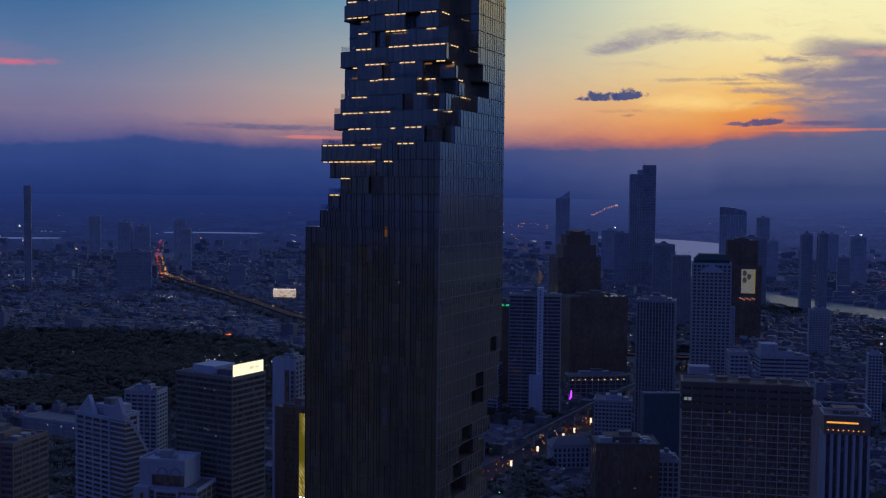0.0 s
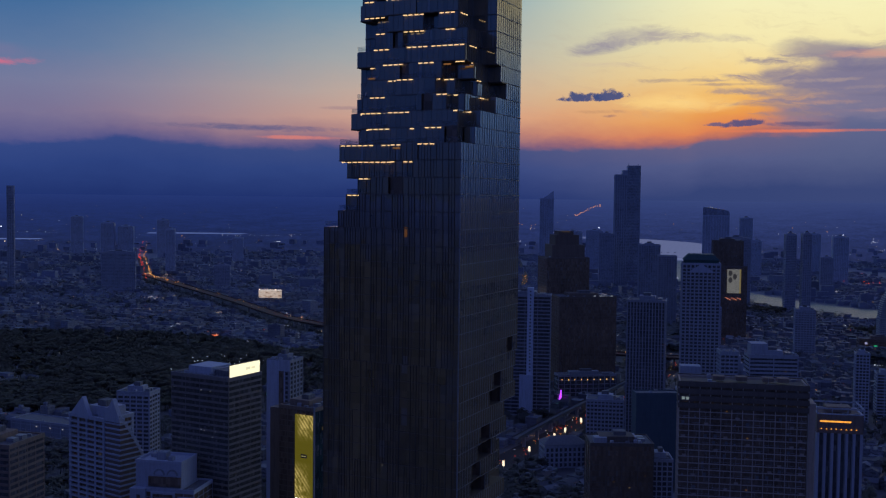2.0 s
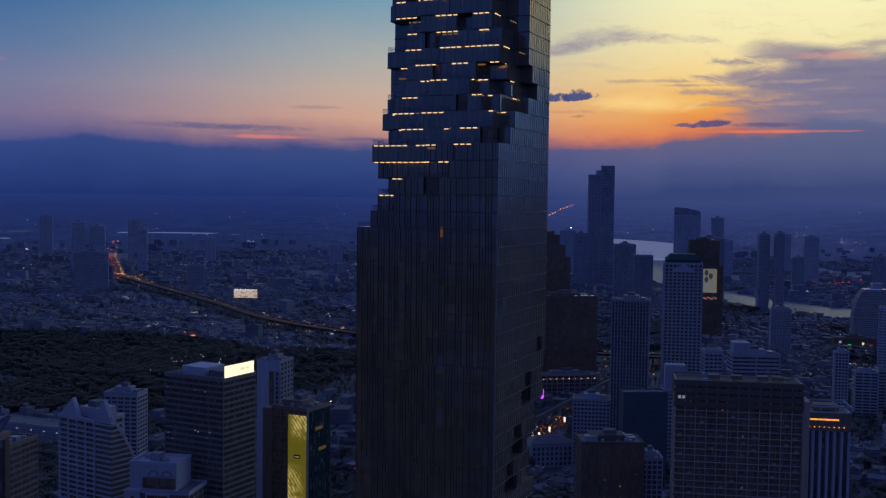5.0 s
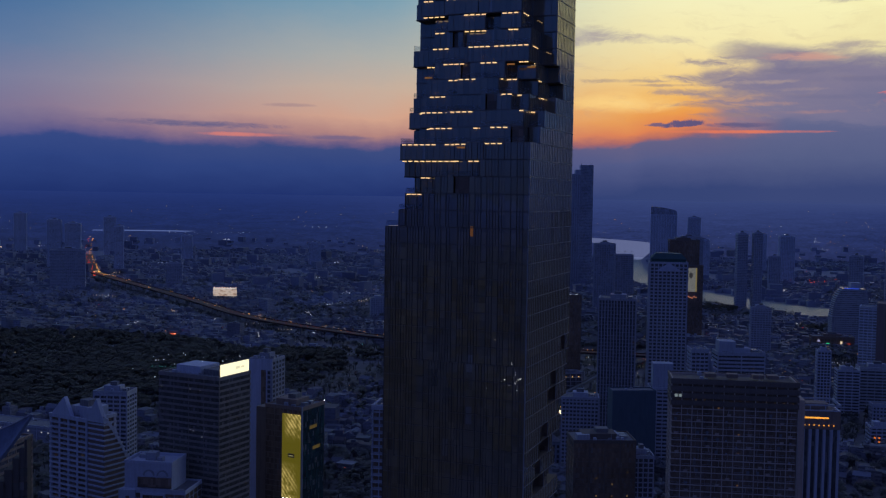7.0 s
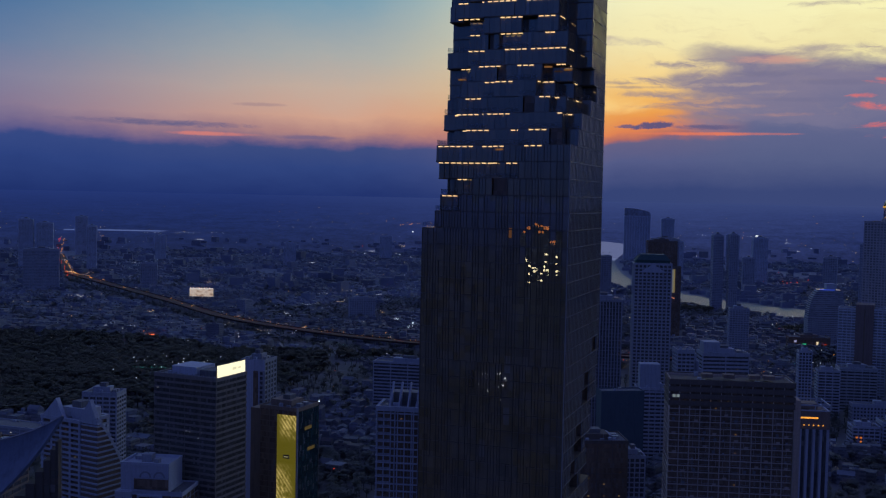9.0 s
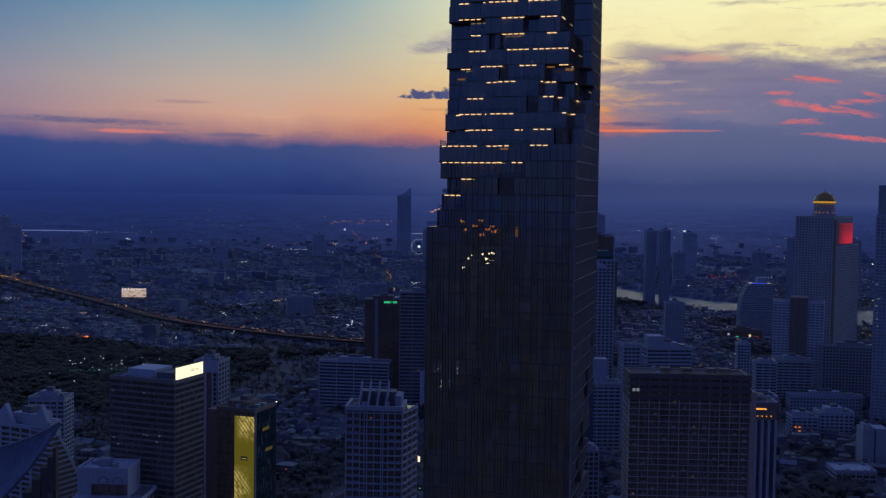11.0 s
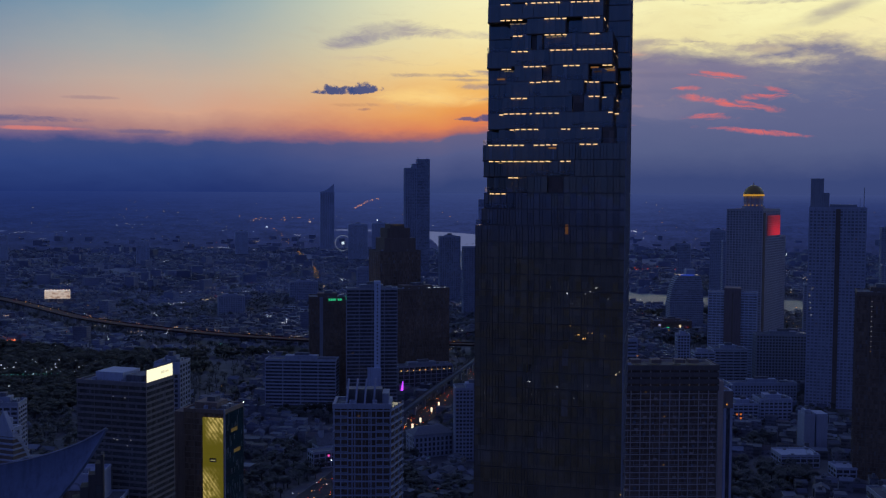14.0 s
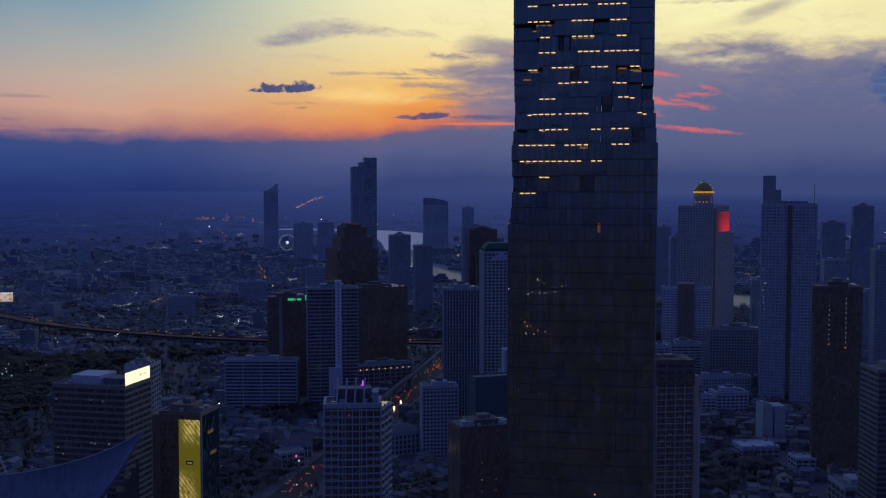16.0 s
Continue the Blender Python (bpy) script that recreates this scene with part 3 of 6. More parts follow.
        bm.faces.new(a)
    bmesh.ops.solidify(bm, geom=bm.faces[:], thickness=.3)
    ob = part("parapet", bm, mat, root)
    ob.location = (-path[0][0], -path[0][1], 0)
    return pts


EXPRESS = [(-800, 2950, 26), (-767, 2885, 26), (-673, 2709, 26), (-415, 2231, 26), (-258, 1925, 26), (-91, 1729, 26), (60, 1610, 26), (240, 1530, 26), (480, 1440, 26)]
# The deck's dark red is the traffic's glow put into its colour.
EXPRESS_PTS = make_viaduct("expressway", "raised concrete expressway carrying red and orange traffic lights", EXPRESS, 16.0, 1.6, 1.1, 42, wall("red_lit_deck_concrete", (.062, .034, .034)))
SKYTRAIN = [(75, 985, 7), (125, 1085, 7), (190, 1210, 7), (262, 1345, 7), (350, 1520, 7)]
make_viaduct("skytrain_track", "pale concrete raised rail track above the boulevard", SKYTRAIN, 13.0, 1.5, 1.3, 32, wall("dark_track_concrete", (.15, .155, .175)))

# ---- the tall tower with its stepped glass blocks ----
TZ, TJ = 248.3, 4.07
PROFILE = {
    -4: ((0, 31.5, 0), (31.5, 34.9, 3.2), (34.9, 37, 9)),
    -3: ((0, 27, 0), (27, 35, 7.3), (35, 37, 13)),
    -2: ((0, 24, 0), (24, 30, 6), (30, 34.6, 12.5), (34.6, 37, 18)),
    -1: ((0, 12.5, 0), (12.5, 18, 2.6), (18, 31, 4.2), (31, 36.9, 10.8)),
    0: ((0, 11, 0), (11, 20, 2.5), (20, 35.1, 3.9), (35.1, 37, 10)),
    1: ((0, 3, 8), (3, 14, 4), (14, 28, 6), (28, 33, 11), (33, 37.1, 17)),
    2: ((0, 3.5, 11.2), (3.5, 12, 6), (12, 24, 7), (24, 31, 8), (31, 35.8, 10.9), (35.8, 37, 20)),
}
PROFILE.update({
    3: ((0, 3.5, 21), (3.5, 7, 10), (7, 15, 7), (15, 25, 9), (25, 32, 10), (32, 36.5, 15.1)),
    4: ((0, 3.3, 28), (3.3, 7, 17), (7, 11, 12), (11, 22, 9), (22, 31, 10.5), (31, 36.9, 17.8)),
    5: ((0, 3.3, 24), (3.3, 10, 15), (10, 18, 10.5), (18, 29, 11), (29, 37, 18)),
    6: ((0, 4, 21), (4, 20, 11), (20, 30, 12.3), (30, 37, 15.9)),
})
PROFILE.update({
    7: ((0, 4, 21), (4, 16, 12.5), (16, 22, 14), (22, 30, 13), (30, 37.4, 21)),
    8: ((0, 6.5, 21), (6.5, 12, 12.3), (12, 16, 15), (16, 26, 12.3), (26, 31, 16), (31, 37.4, 21)),
    9: ((0, 6.5, 21), (6.5, 18, 12.3), (18, 26, 12), (26, 33, 13), (33, 37.2, 17.9)),
})
for j in range(10, 16):
    PROFILE[j] = ((0, 6.5, 21), (6.5, 30, 12.3), (30, 37.2, 18 + (j % 3)))
TDEEP = 38.4
# how far back the lower right-hand blocks reach, level by level downwards
STEPS = ((37.2, 38.4), (35.6, 38.4), (37.2, 38.4), (29.5, 36.5), (31.0, 38.4), (24.0, 33.0), (26.5, 38.4), (20.0, 36.0), (30.0, 38.4), (17.0, 29.0))
# open notches in the flank: level, from, to
NOTCHES = {-12: (31, 35), -14: (22, 27), -15: (19.5, 27), -17: (14, 20), -18: (12.5, 21), -19: (9, 14), -20: (8, 17), -21: (3.5, 9), -22: (5, 11), -24: (12, 18), -26: (6, 14)}
# rows of terrace strip lights: level, then spans along the front from its right corner
STRIPS = {
    10: ((30.4, 33.2, 2), (17.3, 26.8, 6), (7.4, 15.1, 5)), 9: ((27.1, 33.3, 4), (15.7, 21.8, 4), (7.3, 11.8, 3)),
    8: ((27.1, 30.0, 2), (15.6, 21.7, 4), (7.4, 10.1, 2)), 7: ((25.5, 30.3, 3), (14.1, 20.1, 4), (4.1, 13.4, 6)),
    6: ((30.5, 33.2, 2), (20.8, 26.8, 4), (12.0, 16.7, 3), (4.1, 6.7, 2)), 5: ((16.9, 25.2, 5), (7.2, 11.7, 3)),
}
STRIPS.update({
    4: ((25.4, 30.0, 3), (5.2, 9.9, 3)), 3: ((25.3, 33.1, 5), (16.9, 24.8, 5), (2.2, 4.9, 2)),
    2: ((21.9, 29.9, 5), (13.5, 16.6, 2), (6.7, 11.6, 3)), 1: ((25.2, 34.8, 6), (16.8, 23.3, 4), (6.7, 11.5, 3)),
    0: ((18.5, 34.6, 10), (13.4, 16.5, 2)), -1: ((26.8, 29.6, 2),), -2: ((30.3, 34.8, 3),),
})


# open loggias cut into the front: level, from, to
LOGGIAS = ((5, 19.5, 21.9), (3, 10.9, 13.8), (1, 2.8, 6.2), (-2, 15.1, 19.1), (7, 23.6, 25.0))


def with_loggias(j, cols):
    """The columns of one level, split where a loggia is cut in; the last value tells a loggia."""
    rows = [c + (False,) for c in cols]
    for lj, a, b in LOGGIAS:
        if lj != j:
            continue
        out = []
        for s0, s1, d, dark in rows:
            if b <= s0 or a >= s1:
                out.append((s0, s1, d, dark))
                continue
            p, q = max(a, s0), min(b, s1)
            for u, v, e, f in ((s0, p, d, dark), (p, q, d + .6, True), (q, s1, d, dark)):
                if v - u > .05:
                    out.append((u, v, e, f))
        rows = out
    return rows


def front_at(j, s):
    for s0, s1, d in PROFILE.get(j, ((0, 37, 0),)):
        if s0 <= s <= s1:
            return d
    return 0.0 if j < -4 else 18.0


def make_tower():
    rnd = random.Random(5)
    root = thing("skyscraper", "dark blue glass skyscraper with stepped pixel-like terraces and strip lights", "skyscraper", .4, 244.2, 0, -26.6)
    low = math.floor(-TZ / TJ)
    pane_f, pane_r, fins, cores, slabs_low, rails, ledges, side_fins = [], [], [], [], [], [], [], []
    pane_me = {}

    def pane_mesh(w):
        w = round(w, 2)
        if w not in pane_me:
            pane_me[w] = mesh_of(boxes((-w / 2, -.05, 0, w / 2, .03, TJ - .26)), "glass_pane", TOWER_GLASS)
        return pane_me[w]

    count = 0
    for j in range(low + 1, 16):
        z = TZ + TJ * j
        cols = PROFILE.get(j, ((0, 37, 0),))
        back = [TDEEP] * len(cols)
        if -46 < j < -12:
            # the lower right-hand corner is eaten away in steps as well
            if j > -23:
                cut, cut2 = STEPS[-13 - j]
            else:
                cut = (22, 29, 16, 31, 25, 12, 33, 19)[(j * 3) % 8]
                cut2 = (30, 36, 27, 37, 33, 24, 37, 29)[(j * 5) % 8]
            cols = ((0, 4.8, 0), (4.8, 9.6, 0), (9.6, 37, 0))
            back = [cut, max(cut2, cut), TDEEP]
        slab_rows = []
        split = with_loggias(j, cols)
        if len(split) != len(cols):
            back = [TDEEP] * len(split)
        for (s0, s1, d, dark), e in zip(split, back):
            notch = NOTCHES.get(j) if s0 == 0 else None
            spans = [(d, notch[0]), (notch[1], e)] if notch and notch[1] < e - 1 else [(d, notch[0])] if notch and notch[0] < e else [(d, e)]
            for a, c in spans:
                cores.append((-s1 + .15, a + .15, z, -s0 - .15, c - .15, z + TJ))
            if -46 < j < -11:
                slab_rows.append((-s1 - .04, d, z + TJ - .02, -s0 + .03, e - .02, z + TJ + .02))
            slab_rows.append((-s1 - .06, d - (.1 if j > -6 else .02) - (.6 if dark else 0), z - (.1 if j > -6 else .04), -s0 + .045, e, z + .14))
            n = max(1, round((s1 - s0) / 1.5))
            w = (s1 - s0) / n
            for i in range(0 if dark else n):
                c = -s0 - w * (i + .5)
                if -2 <= j <= 9 and count < 300:
                    count += 1
                    ob = part("glass_pane", pane_mesh(w - .05), TOWER_GLASS, root, at=(c, d + .05, z + .15))
                    ob.rotation_euler = (rnd.gauss(0, .0032), 0, rnd.gauss(0, .0032))
                else:
                    pane_f.append((c, d + .05, z + .15, w - .05, 0, rnd.gauss(0, .0032), rnd.gauss(0, .0032)))
                if (j < 0 or (j == 0 and s0 < 12)) and (5 * i + (j // 6) * 2) % 9 != 4:
                    fw = .08 if (i + j // 3) % 3 == 0 else .05
                    fins.append((c - w / 2 - fw, d - .12, z - .05, c - w / 2 + fw, d + .2, z + TJ - .05))
                    if (3 * i + j // 5) % 7 < 5:
                        fins.append((c - .035, d - .06, z - .05, c + .035, d + .2, z + TJ - .05))
                elif j >= 0 and rnd.random() < .12:
                    fins.append((c - w / 2 - .05, d - .04, z + .2, c - w / 2 + .05, d + .2, z + TJ - .2))
            # glass on the right-hand return of this column
            if s0 > 0:
                d0, d1 = d, None
                prev = [c for c in zip(split, back) if abs(c[0][1] - s0) < .01]
                if prev and (prev[0][0][2] > d + .3):
                    d1 = prev[0][0][2]
                elif prev and prev[0][1] < e - .3:
                    d0, d1 = prev[0][1], e
            for d0, d1 in (spans if s0 == 0 else [(d0, d1)] if d1 else []):
                if d1 - d0 <= .6:
                    continue
                n2 = max(1, round((d1 - d0) / 1.5))
                w2 = (d1 - d0) / n2
                for i in range(n2):
                    pane_r.append((-s0 - .05, d0 + w2 * (i + .5), z + .15, w2 - .05, 1, rnd.gauss(0, .0032), rnd.gauss(0, .0032)))
                    flank = side_fins if s0 == 0 else fins
                    flank.append((-s0 - .2, d0 + w2 * i - .05, z - .02, -s0 + .09, d0 + w2 * i + .05, z + TJ - .06))
                    fins.append((-s0 - .2, d0 + w2 * (i + .5) - .025, z + .2, -s0 + .03, d0 + w2 * (i + .5) + .025, z + TJ - .2))
                if s0 == 0:
                    ledges.append((-.02, d0 + .05, z - .04, .13, d1 - .05, z + .04))
        # terraces: glass rails where the level above stands back
        for s0, s1, d in cols:
            c = s0
            while c < s1 - .5:
                c2 = min(c + 3.0, s1)
                above = front_at(j + 1, (c + c2) / 2)
                if j >= -5 and above > d + 1.2:
                    rails.append((-c2 + .05, d + .1, z + TJ + .2, -c - .05, d + .16, z + TJ + 1.35))
                c = c2
            if j >= -5 and s1 > 34 and front_at(j + 1, 35) > d + 1.2:
                rails.append((-s1 + .1, d + .1, z + TJ + .2, -s1 + .16, min(front_at(j + 1, 35), d + 9), z + TJ + 1.35))
        if j >= -6:
            for r in slab_rows:
                part("floor_slab", boxes(r), FIN, root)
        else:
            slabs_low += slab_rows
    part("floor_slab", boxes(*slabs_low), FIN, root, kind="stuff")
    part("ledge", boxes(*ledges), STEEL, root, "thin pale metal ledges between the storeys", kind="stuff")
    part("core", boxes(*cores), GLASS_BLACK, root)
    part("mullion", boxes(*fins), FIN, root, kind="stuff")
    # Sky glints on the flank mullions are painted as a paler metal.
    part("mullion", boxes(*side_fins), STEEL, root, "flank mullions in paler metal for their sky glints", kind="stuff")
    bm = bmesh.new()
    for x, y, z, w, side, ta, tb in pane_f + pane_r:
        h = TJ - .26
        a = w / 2
        q = [(-a, 0, 0), (a, 0, 0), (a, 0, h), (-a, 0, h)]
        vs = []
        for px, _, pz in q:
            off = px * tb * 1.0 + (pz - h / 2) * ta
            vs.append(bm.verts.new((x + px, y + off, z + pz) if not side else (x + .06 - off, y + px, z + pz)))
        bm.faces.new(vs)
    part("glazing", bm, TOWER_GLASS, root, kind="stuff")
    for r in rails:
        part("balustrade", boxes(r), RAIL, root)
    # strip lights under the slab edges
    dash = mesh_of(boxes((-.52, -.08, .06, .52, .06, .30)), "strip_light", STRIP)
    for j, spans in STRIPS.items():
        for s0, s1, n in spans:
            for i in range(n):
                s = s0 + (s1 - s0) * (i + .5) / n
                d = min(front_at(j, s), front_at(j - 1, s))
                part("strip_light", dash, STRIP, root, "warm glowing strip light", at=(-s, d - .12, TZ + TJ * j - .52))
    side = mesh_of(boxes((-.08, -.42, .03, .06, .42, .24)), "strip_light", STRIP)
    for j, s, d0, n in ((9, 6.5, 14, 3), (8, 6.5, 18, 2), (7, 4, 14, 3), (6, 4, 15, 3), (5, 3.3, 17, 2), (4, 3.3, 19, 3), (2, 3.5, 7, 1)):
        for i in range(n):
            part("strip_light", side, STRIP, root, "warm glowing strip light", at=(-s + .12, d0 + 1.5 * i, TZ + TJ * j - .5))
    # lit rooms
    room = mesh_of(boxes((-1.0, -.05, .2, 1.0, .02, .6)), "lit_room", glow("amber_room_light", (1, .42, .1), .2, .7))
    for s, d, z in ((8.5, 10.3, TZ + TJ * 6 - 1.3), (4.6, 14.5, TZ + TJ * 6 - 1.6), (18.2, 2.4, TZ + TJ - 1.5), (33.5, 17.6, TZ + TJ * 5 + 1.0)):
        part("lit_room", room, STRIP, root, "amber lit room behind glass", at=(-s, d, z))
    slit = mesh_of(boxes((-.35, -.06, 0, .35, .02, 2.4)), "lit_room", glow("orange_room_light", (1, .4, .12), .08))
    for s, z in ((14.2, 230.0), (27, 130), (22, 70)):
        part("lit_room", slit, STRIP, root, "dim orange lit pane", at=(-s, -.02, z))
    # crown
    part("roof", boxes((-37, 12.5, TZ + TJ * 16, -.2, TDEEP - .2, TZ + TJ * 16 + .6)), ROOF, root)
    # the flank is not quite square to the front
    for ob in root.children:
        if ob.location.length > .01:
            ob.location.x -= .02 * ob.location.y
        else:
            for v in ob.data.vertices:
                v.co.x -= .02 * v.co.y


def clear_glass():
    m, k, b = material("rail_glass")
    b.inputs["Base Color"].default_value = (.8, .84, .88, 1)
    b.inputs["Roughness"].default_value = .02
    b.inputs["Transmission Weight"].default_value = .97
    b.inputs["IOR"].default_value = 1.08
    return m


RAIL = clear_glass()
make_tower()

# ---- near buildings ----
def panel(name, x0, z0, x1, z1, y, mat, root, label="", depth=.3):
    return part(name, boxes((x0, y - depth, z0, x1, y, z1)), mat, root, label)


def side_panel(name, y0, z0, y1, z1, x, mat, root, label="", depth=.3):
    return part(name, boxes((x, y0, z0, x + depth, y1, z1)), mat, root, label)


# dark banded office with the lit roof sign
b = building("office_building", "dark banded glass office building with a glowing cream roof sign", -163.8, 642.7, -29.7, 44.6, 30, 130.5, wall("grey_bronze_cladding", (.24, .215, .20), .9), GLASS_DEEP, 3.5, 11, (1.25, .45), (.18, .2), 0, plant=False)
rr = random.Random(8)
speck = mesh_of(boxes((-.3, -.05, 0, .3, .05, .35)), "lamp", LIT_COOL)
for i in range(9):
    part("lamp", speck, LIT_COOL, b, "small white lamp", at=(rr.choice((3, 6, 20, 24, 26, 29, 32, 35)) + rr.uniform(-1, 1), -.5, 130.5 - 3.5 * rr.choice((2, 2, 8, 9, 9, 10, 11)) - rr.uniform(.6, 1.2)))
warm = mesh_of(boxes((-.05, -.35, 0, .05, .35, .4)), "lamp", LIT)
for i in range(22):
    part("lamp", warm, LIT, b, "small warm office lamp", at=(45.0, rr.uniform(1, 29), 130.5 - 3.5 * rr.randrange(3, 26) - rr.uniform(.5, 1.4)))
part("roof_plant", boxes((8, 6, 130.6, 26, 24, 135.5)), WHITE_FRESH, b)
part("lift_house", boxes((27, 8, 130.6, 38, 22, 134.0)), ROOF, b)
SIGN = glow("cream_sign_light", (1.0, .93, .62), 1.15)
sign = side_panel("sign", 1.2, 131.6, 28.5, 138.6, 44.4, SIGN, b, "glowing cream rectangular roof sign", .5)
part("sign_frame", boxes((44.1, .8, 131.2, 44.4, 29, 139.1), (44.2, .8, 138.7, 45.0, 29, 139.1), (44.2, .8, 131.0, 45.0, 29, 131.5)), DARK, b)
part("sign_bar", boxes((44.95, 15.5, 134.3, 44.98, 19.5, 136.0), (44.95, 20.5, 134.5, 44.98, 24.0, 135.7)), glow("faint_sign_print", (.8, .76, .52), .95), sign)
for i in range(11):
    part("roof_post", boxes((3 + 4 * i, .6, 130.6, 3.3 + 4 * i, .9, 132.6)), STEEL, b)

# office slab with the tall yellow light panel
b = building("office_building", "dark slab building with a tall glowing yellow panel", -104.4, 684.9, -28.7, 28, 27, 102.5, BROWN, GLASS_BLACK, 3.6, 7, (.4, .1), (.5, .12), 0)


def yellow_material():
    m, k, bs = material("yellow_light_panel")
    tc = k.n.new("ShaderNodeTexCoord").outputs["Object"]
    x, y, z = k.split(tc)
    line = k.smooth(k.math("SINE", k.math("MULTIPLY", k.math("ADD", x, k.math("MULTIPLY", z, .8)), 2.3)), -.6, 1.1)
    upper = k.math("MULTIPLY", k.smooth(z, 80, 92), k.smooth(x, 13, 20))
    lower = k.math("MULTIPLY", k.smooth(z, 69, 57), k.smooth(x, 28, 17))
    patch = k.math("MULTIPLY", k.math("MAXIMUM", upper, lower), k.math("ADD", k.math("MULTIPLY", k.smooth(k.noise(k.scaled(tc, (.3, .3, .2)), 1.0, 3.0), .35, .65), 1.3), .1))
    f = k.math("MULTIPLY", k.math("ADD", k.math("MULTIPLY", line, .5), .28), patch, clamp=True)
    col = k.mix(f, (.15, .125, .010, 1), (.85, .64, .20, 1))
    rows = k.smooth(k.math("FRACT", k.math("DIVIDE", z, 3.6)), .94, .98)
    col = k.mix(k.math("MULTIPLY", rows, .35), col, (.1, .08, .003, 1))
    bs.inputs["Base Color"].default_value = (.05, .05, .01, 1)
    k.put(bs.inputs["Emission Color"], col)
    bs.inputs["Emission Strength"].default_value = .6
    return m


panel("light_panel", 13.2, 44, 27.2, 98.6, -.15, yellow_material(), b, "glowing yellow panel with pale diagonal hatching", .4)
plate = panel("sign", 18.0, 70.6, 22.6, 73.0, -.56, DARK, b, "small dark sign plate", .12)
panel("sign_bar", 18.6, 71.4, 22.0, 72.0, -.7, glow("sign_print", (.5, .45, .2), .5), plate, "", .04)
bulb = mesh_of(boxes((-.6, -.2, 0, .6, .2, .7)), "bulb", glow("panel_foot_light", (1, .95, .8), 3.0))
for i in range(5):
    part("bulb", bulb, LIT, b, "white foot light", at=(14.6 + 2.8 * i, -.8, 43.2))
part("edge_frame", boxes((27.6, -.7, 40, 28.5, .4, 104)), PALE, b)
part("side_wing", boxes((-7.5, .6, 0, -.1, 25, 101)), BROWN, b)
part("green_glass", boxes((28.2, 1.0, 20, 28.5, 26, 101)), glazing("green_glass", (.02, .05, .055), 1.7), b)
for z, y0 in ((88, 8), (74, 12)):
    side_panel("lit_window", y0, z, y0 + 9, z + 2.2, 28.45, glow("amber_office_light", (.9, .6, .12), .07, .9), b, "amber lit window band", .15)
part("beacon", boxes((28.3, 26.0, 103.6, 28.8, 26.5, 104.2)), glow("white_beacon", (1, 1, 1), 2.5), b, "white beacon lamp")

# pale apartment tower with slanting crown blades
b = building("apartment_tower", "pale apartment tower with a grid of balconies and slanting crown blades", -34.5, 500.7, -13, 25.8, 17, 138.5, WHITE, GLASS_BLACK, 3.4, 3.25, (.55, 1.0), (.45, .75), 3, plant=False, category="apartment tower")
for i in range(4):
    bm = bmesh.new()
    prism(bm, ((0, 0), (.8, 0), (.8, 7), (0, 7)), 0, 1)
    for v in bm.verts:
        if v.co.z > .5:
            v.co = Vector((v.co.x + .7, 6.0 + v.co.y * .2, 11.5))
    part("crown_blade", bm, WHITE, b, at=(5 + 4.3 * i, .5, 138.7))
part("crown_house", boxes((4.5, 8.5, 138.6, 22, 16, 145)), GREY, b)
part("crown_corner", boxes((22.5, 3, 138.6, 25.5, 15, 144)), PALE, b)
rail = mesh_of(boxes((0, -1.02, 0, 5.6, -.94, 1.0)), "balcony_rail", PALE)
post = mesh_of(boxes((-.08, -.3, 0, .08, -.1, 2.85)), "mullion", PALE)
rr = random.Random(21)
for i in range(12, 40):
    for x0 in (.3, 19.9):
        if rr.random() < .85:
            part("balcony_rail", rail, PALE, b, at=(x0, 0, 3.4 * i + .5))
    for x0 in (9.6, 11.2, 13.0, 14.6):
        if rr.random() < .8:
            part("mullion", post, PALE, b, at=(x0, 0, 3.4 * i + .55))
for x0 in (8.0, 17.0):
    part("bay_rib", boxes((x0, -1.15, 0, x0 + .5, .1, 138)), WHITE, b)
bm = bmesh.new()
prism(bm, ((25.9, .2), (31.2, 16.4), (26, 17)), 0, 137)
part("side_wing", bm, GLASS_BLACK, b)
bm = bmesh.new()
prism(bm, ((25.9, -.9), (27.0, -.9), (32.4, 16.4), (31.2, 17.4), (26.0, 17.4)), 0, .6)
me = mesh_of(bm, "balcony_slab", WHITE)
for i in range(41):
    part("balcony_slab", me, WHITE, b, at=(0, 0, 3.4 * i + .02))
for t in (0, .33, .66, 1.0):
    part("side_pier", boxes((26.2 + 5.4 * t, -.6 + 16.6 * t, 0, 26.8 + 5.4 * t, .1 + 16.6 * t, 138)), WHITE, b)

# great brown residential slab
SLAB_SKIN = wall("weathered_mauve_render", (.54, .46, .39))
b = building("residential_slab", "broad brown residential slab with a fine grid of balconies", 130.8, 570.3, -11.6, 66.6, 24, 139.5, SLAB_SKIN, GLASS_BLACK, 3.55, 5.4, (.42, .8), (.42, .85), 9, plant=False, category="apartment building", roof=BRONZE)
for i in range(3):
    part("top_cladding", boxes((-1.0, -1.05, 126.4 + 3.9 * i, 67.6, 25.0, 129.2 + 3.9 * i)), BRONZE, b)
for i in range(14):
    part("rail_lamp", boxes((3 + 4.7 * i, -1.2, 129.5, 3.3 + 4.7 * i, -1.0, 129.8)), LIT, b)
part("end_bay", boxes((67.7, 3, 0, 71.5, 20, 131)), BEIGE, b)
me = mesh_of(boxes((71.5, 4, .9, 71.6, 19, 3.0)), "window", GLASS_BLACK)
for i in range(36):
    part("window", me, GLASS_BLACK, b, at=(0, 0, 3.55 * i))
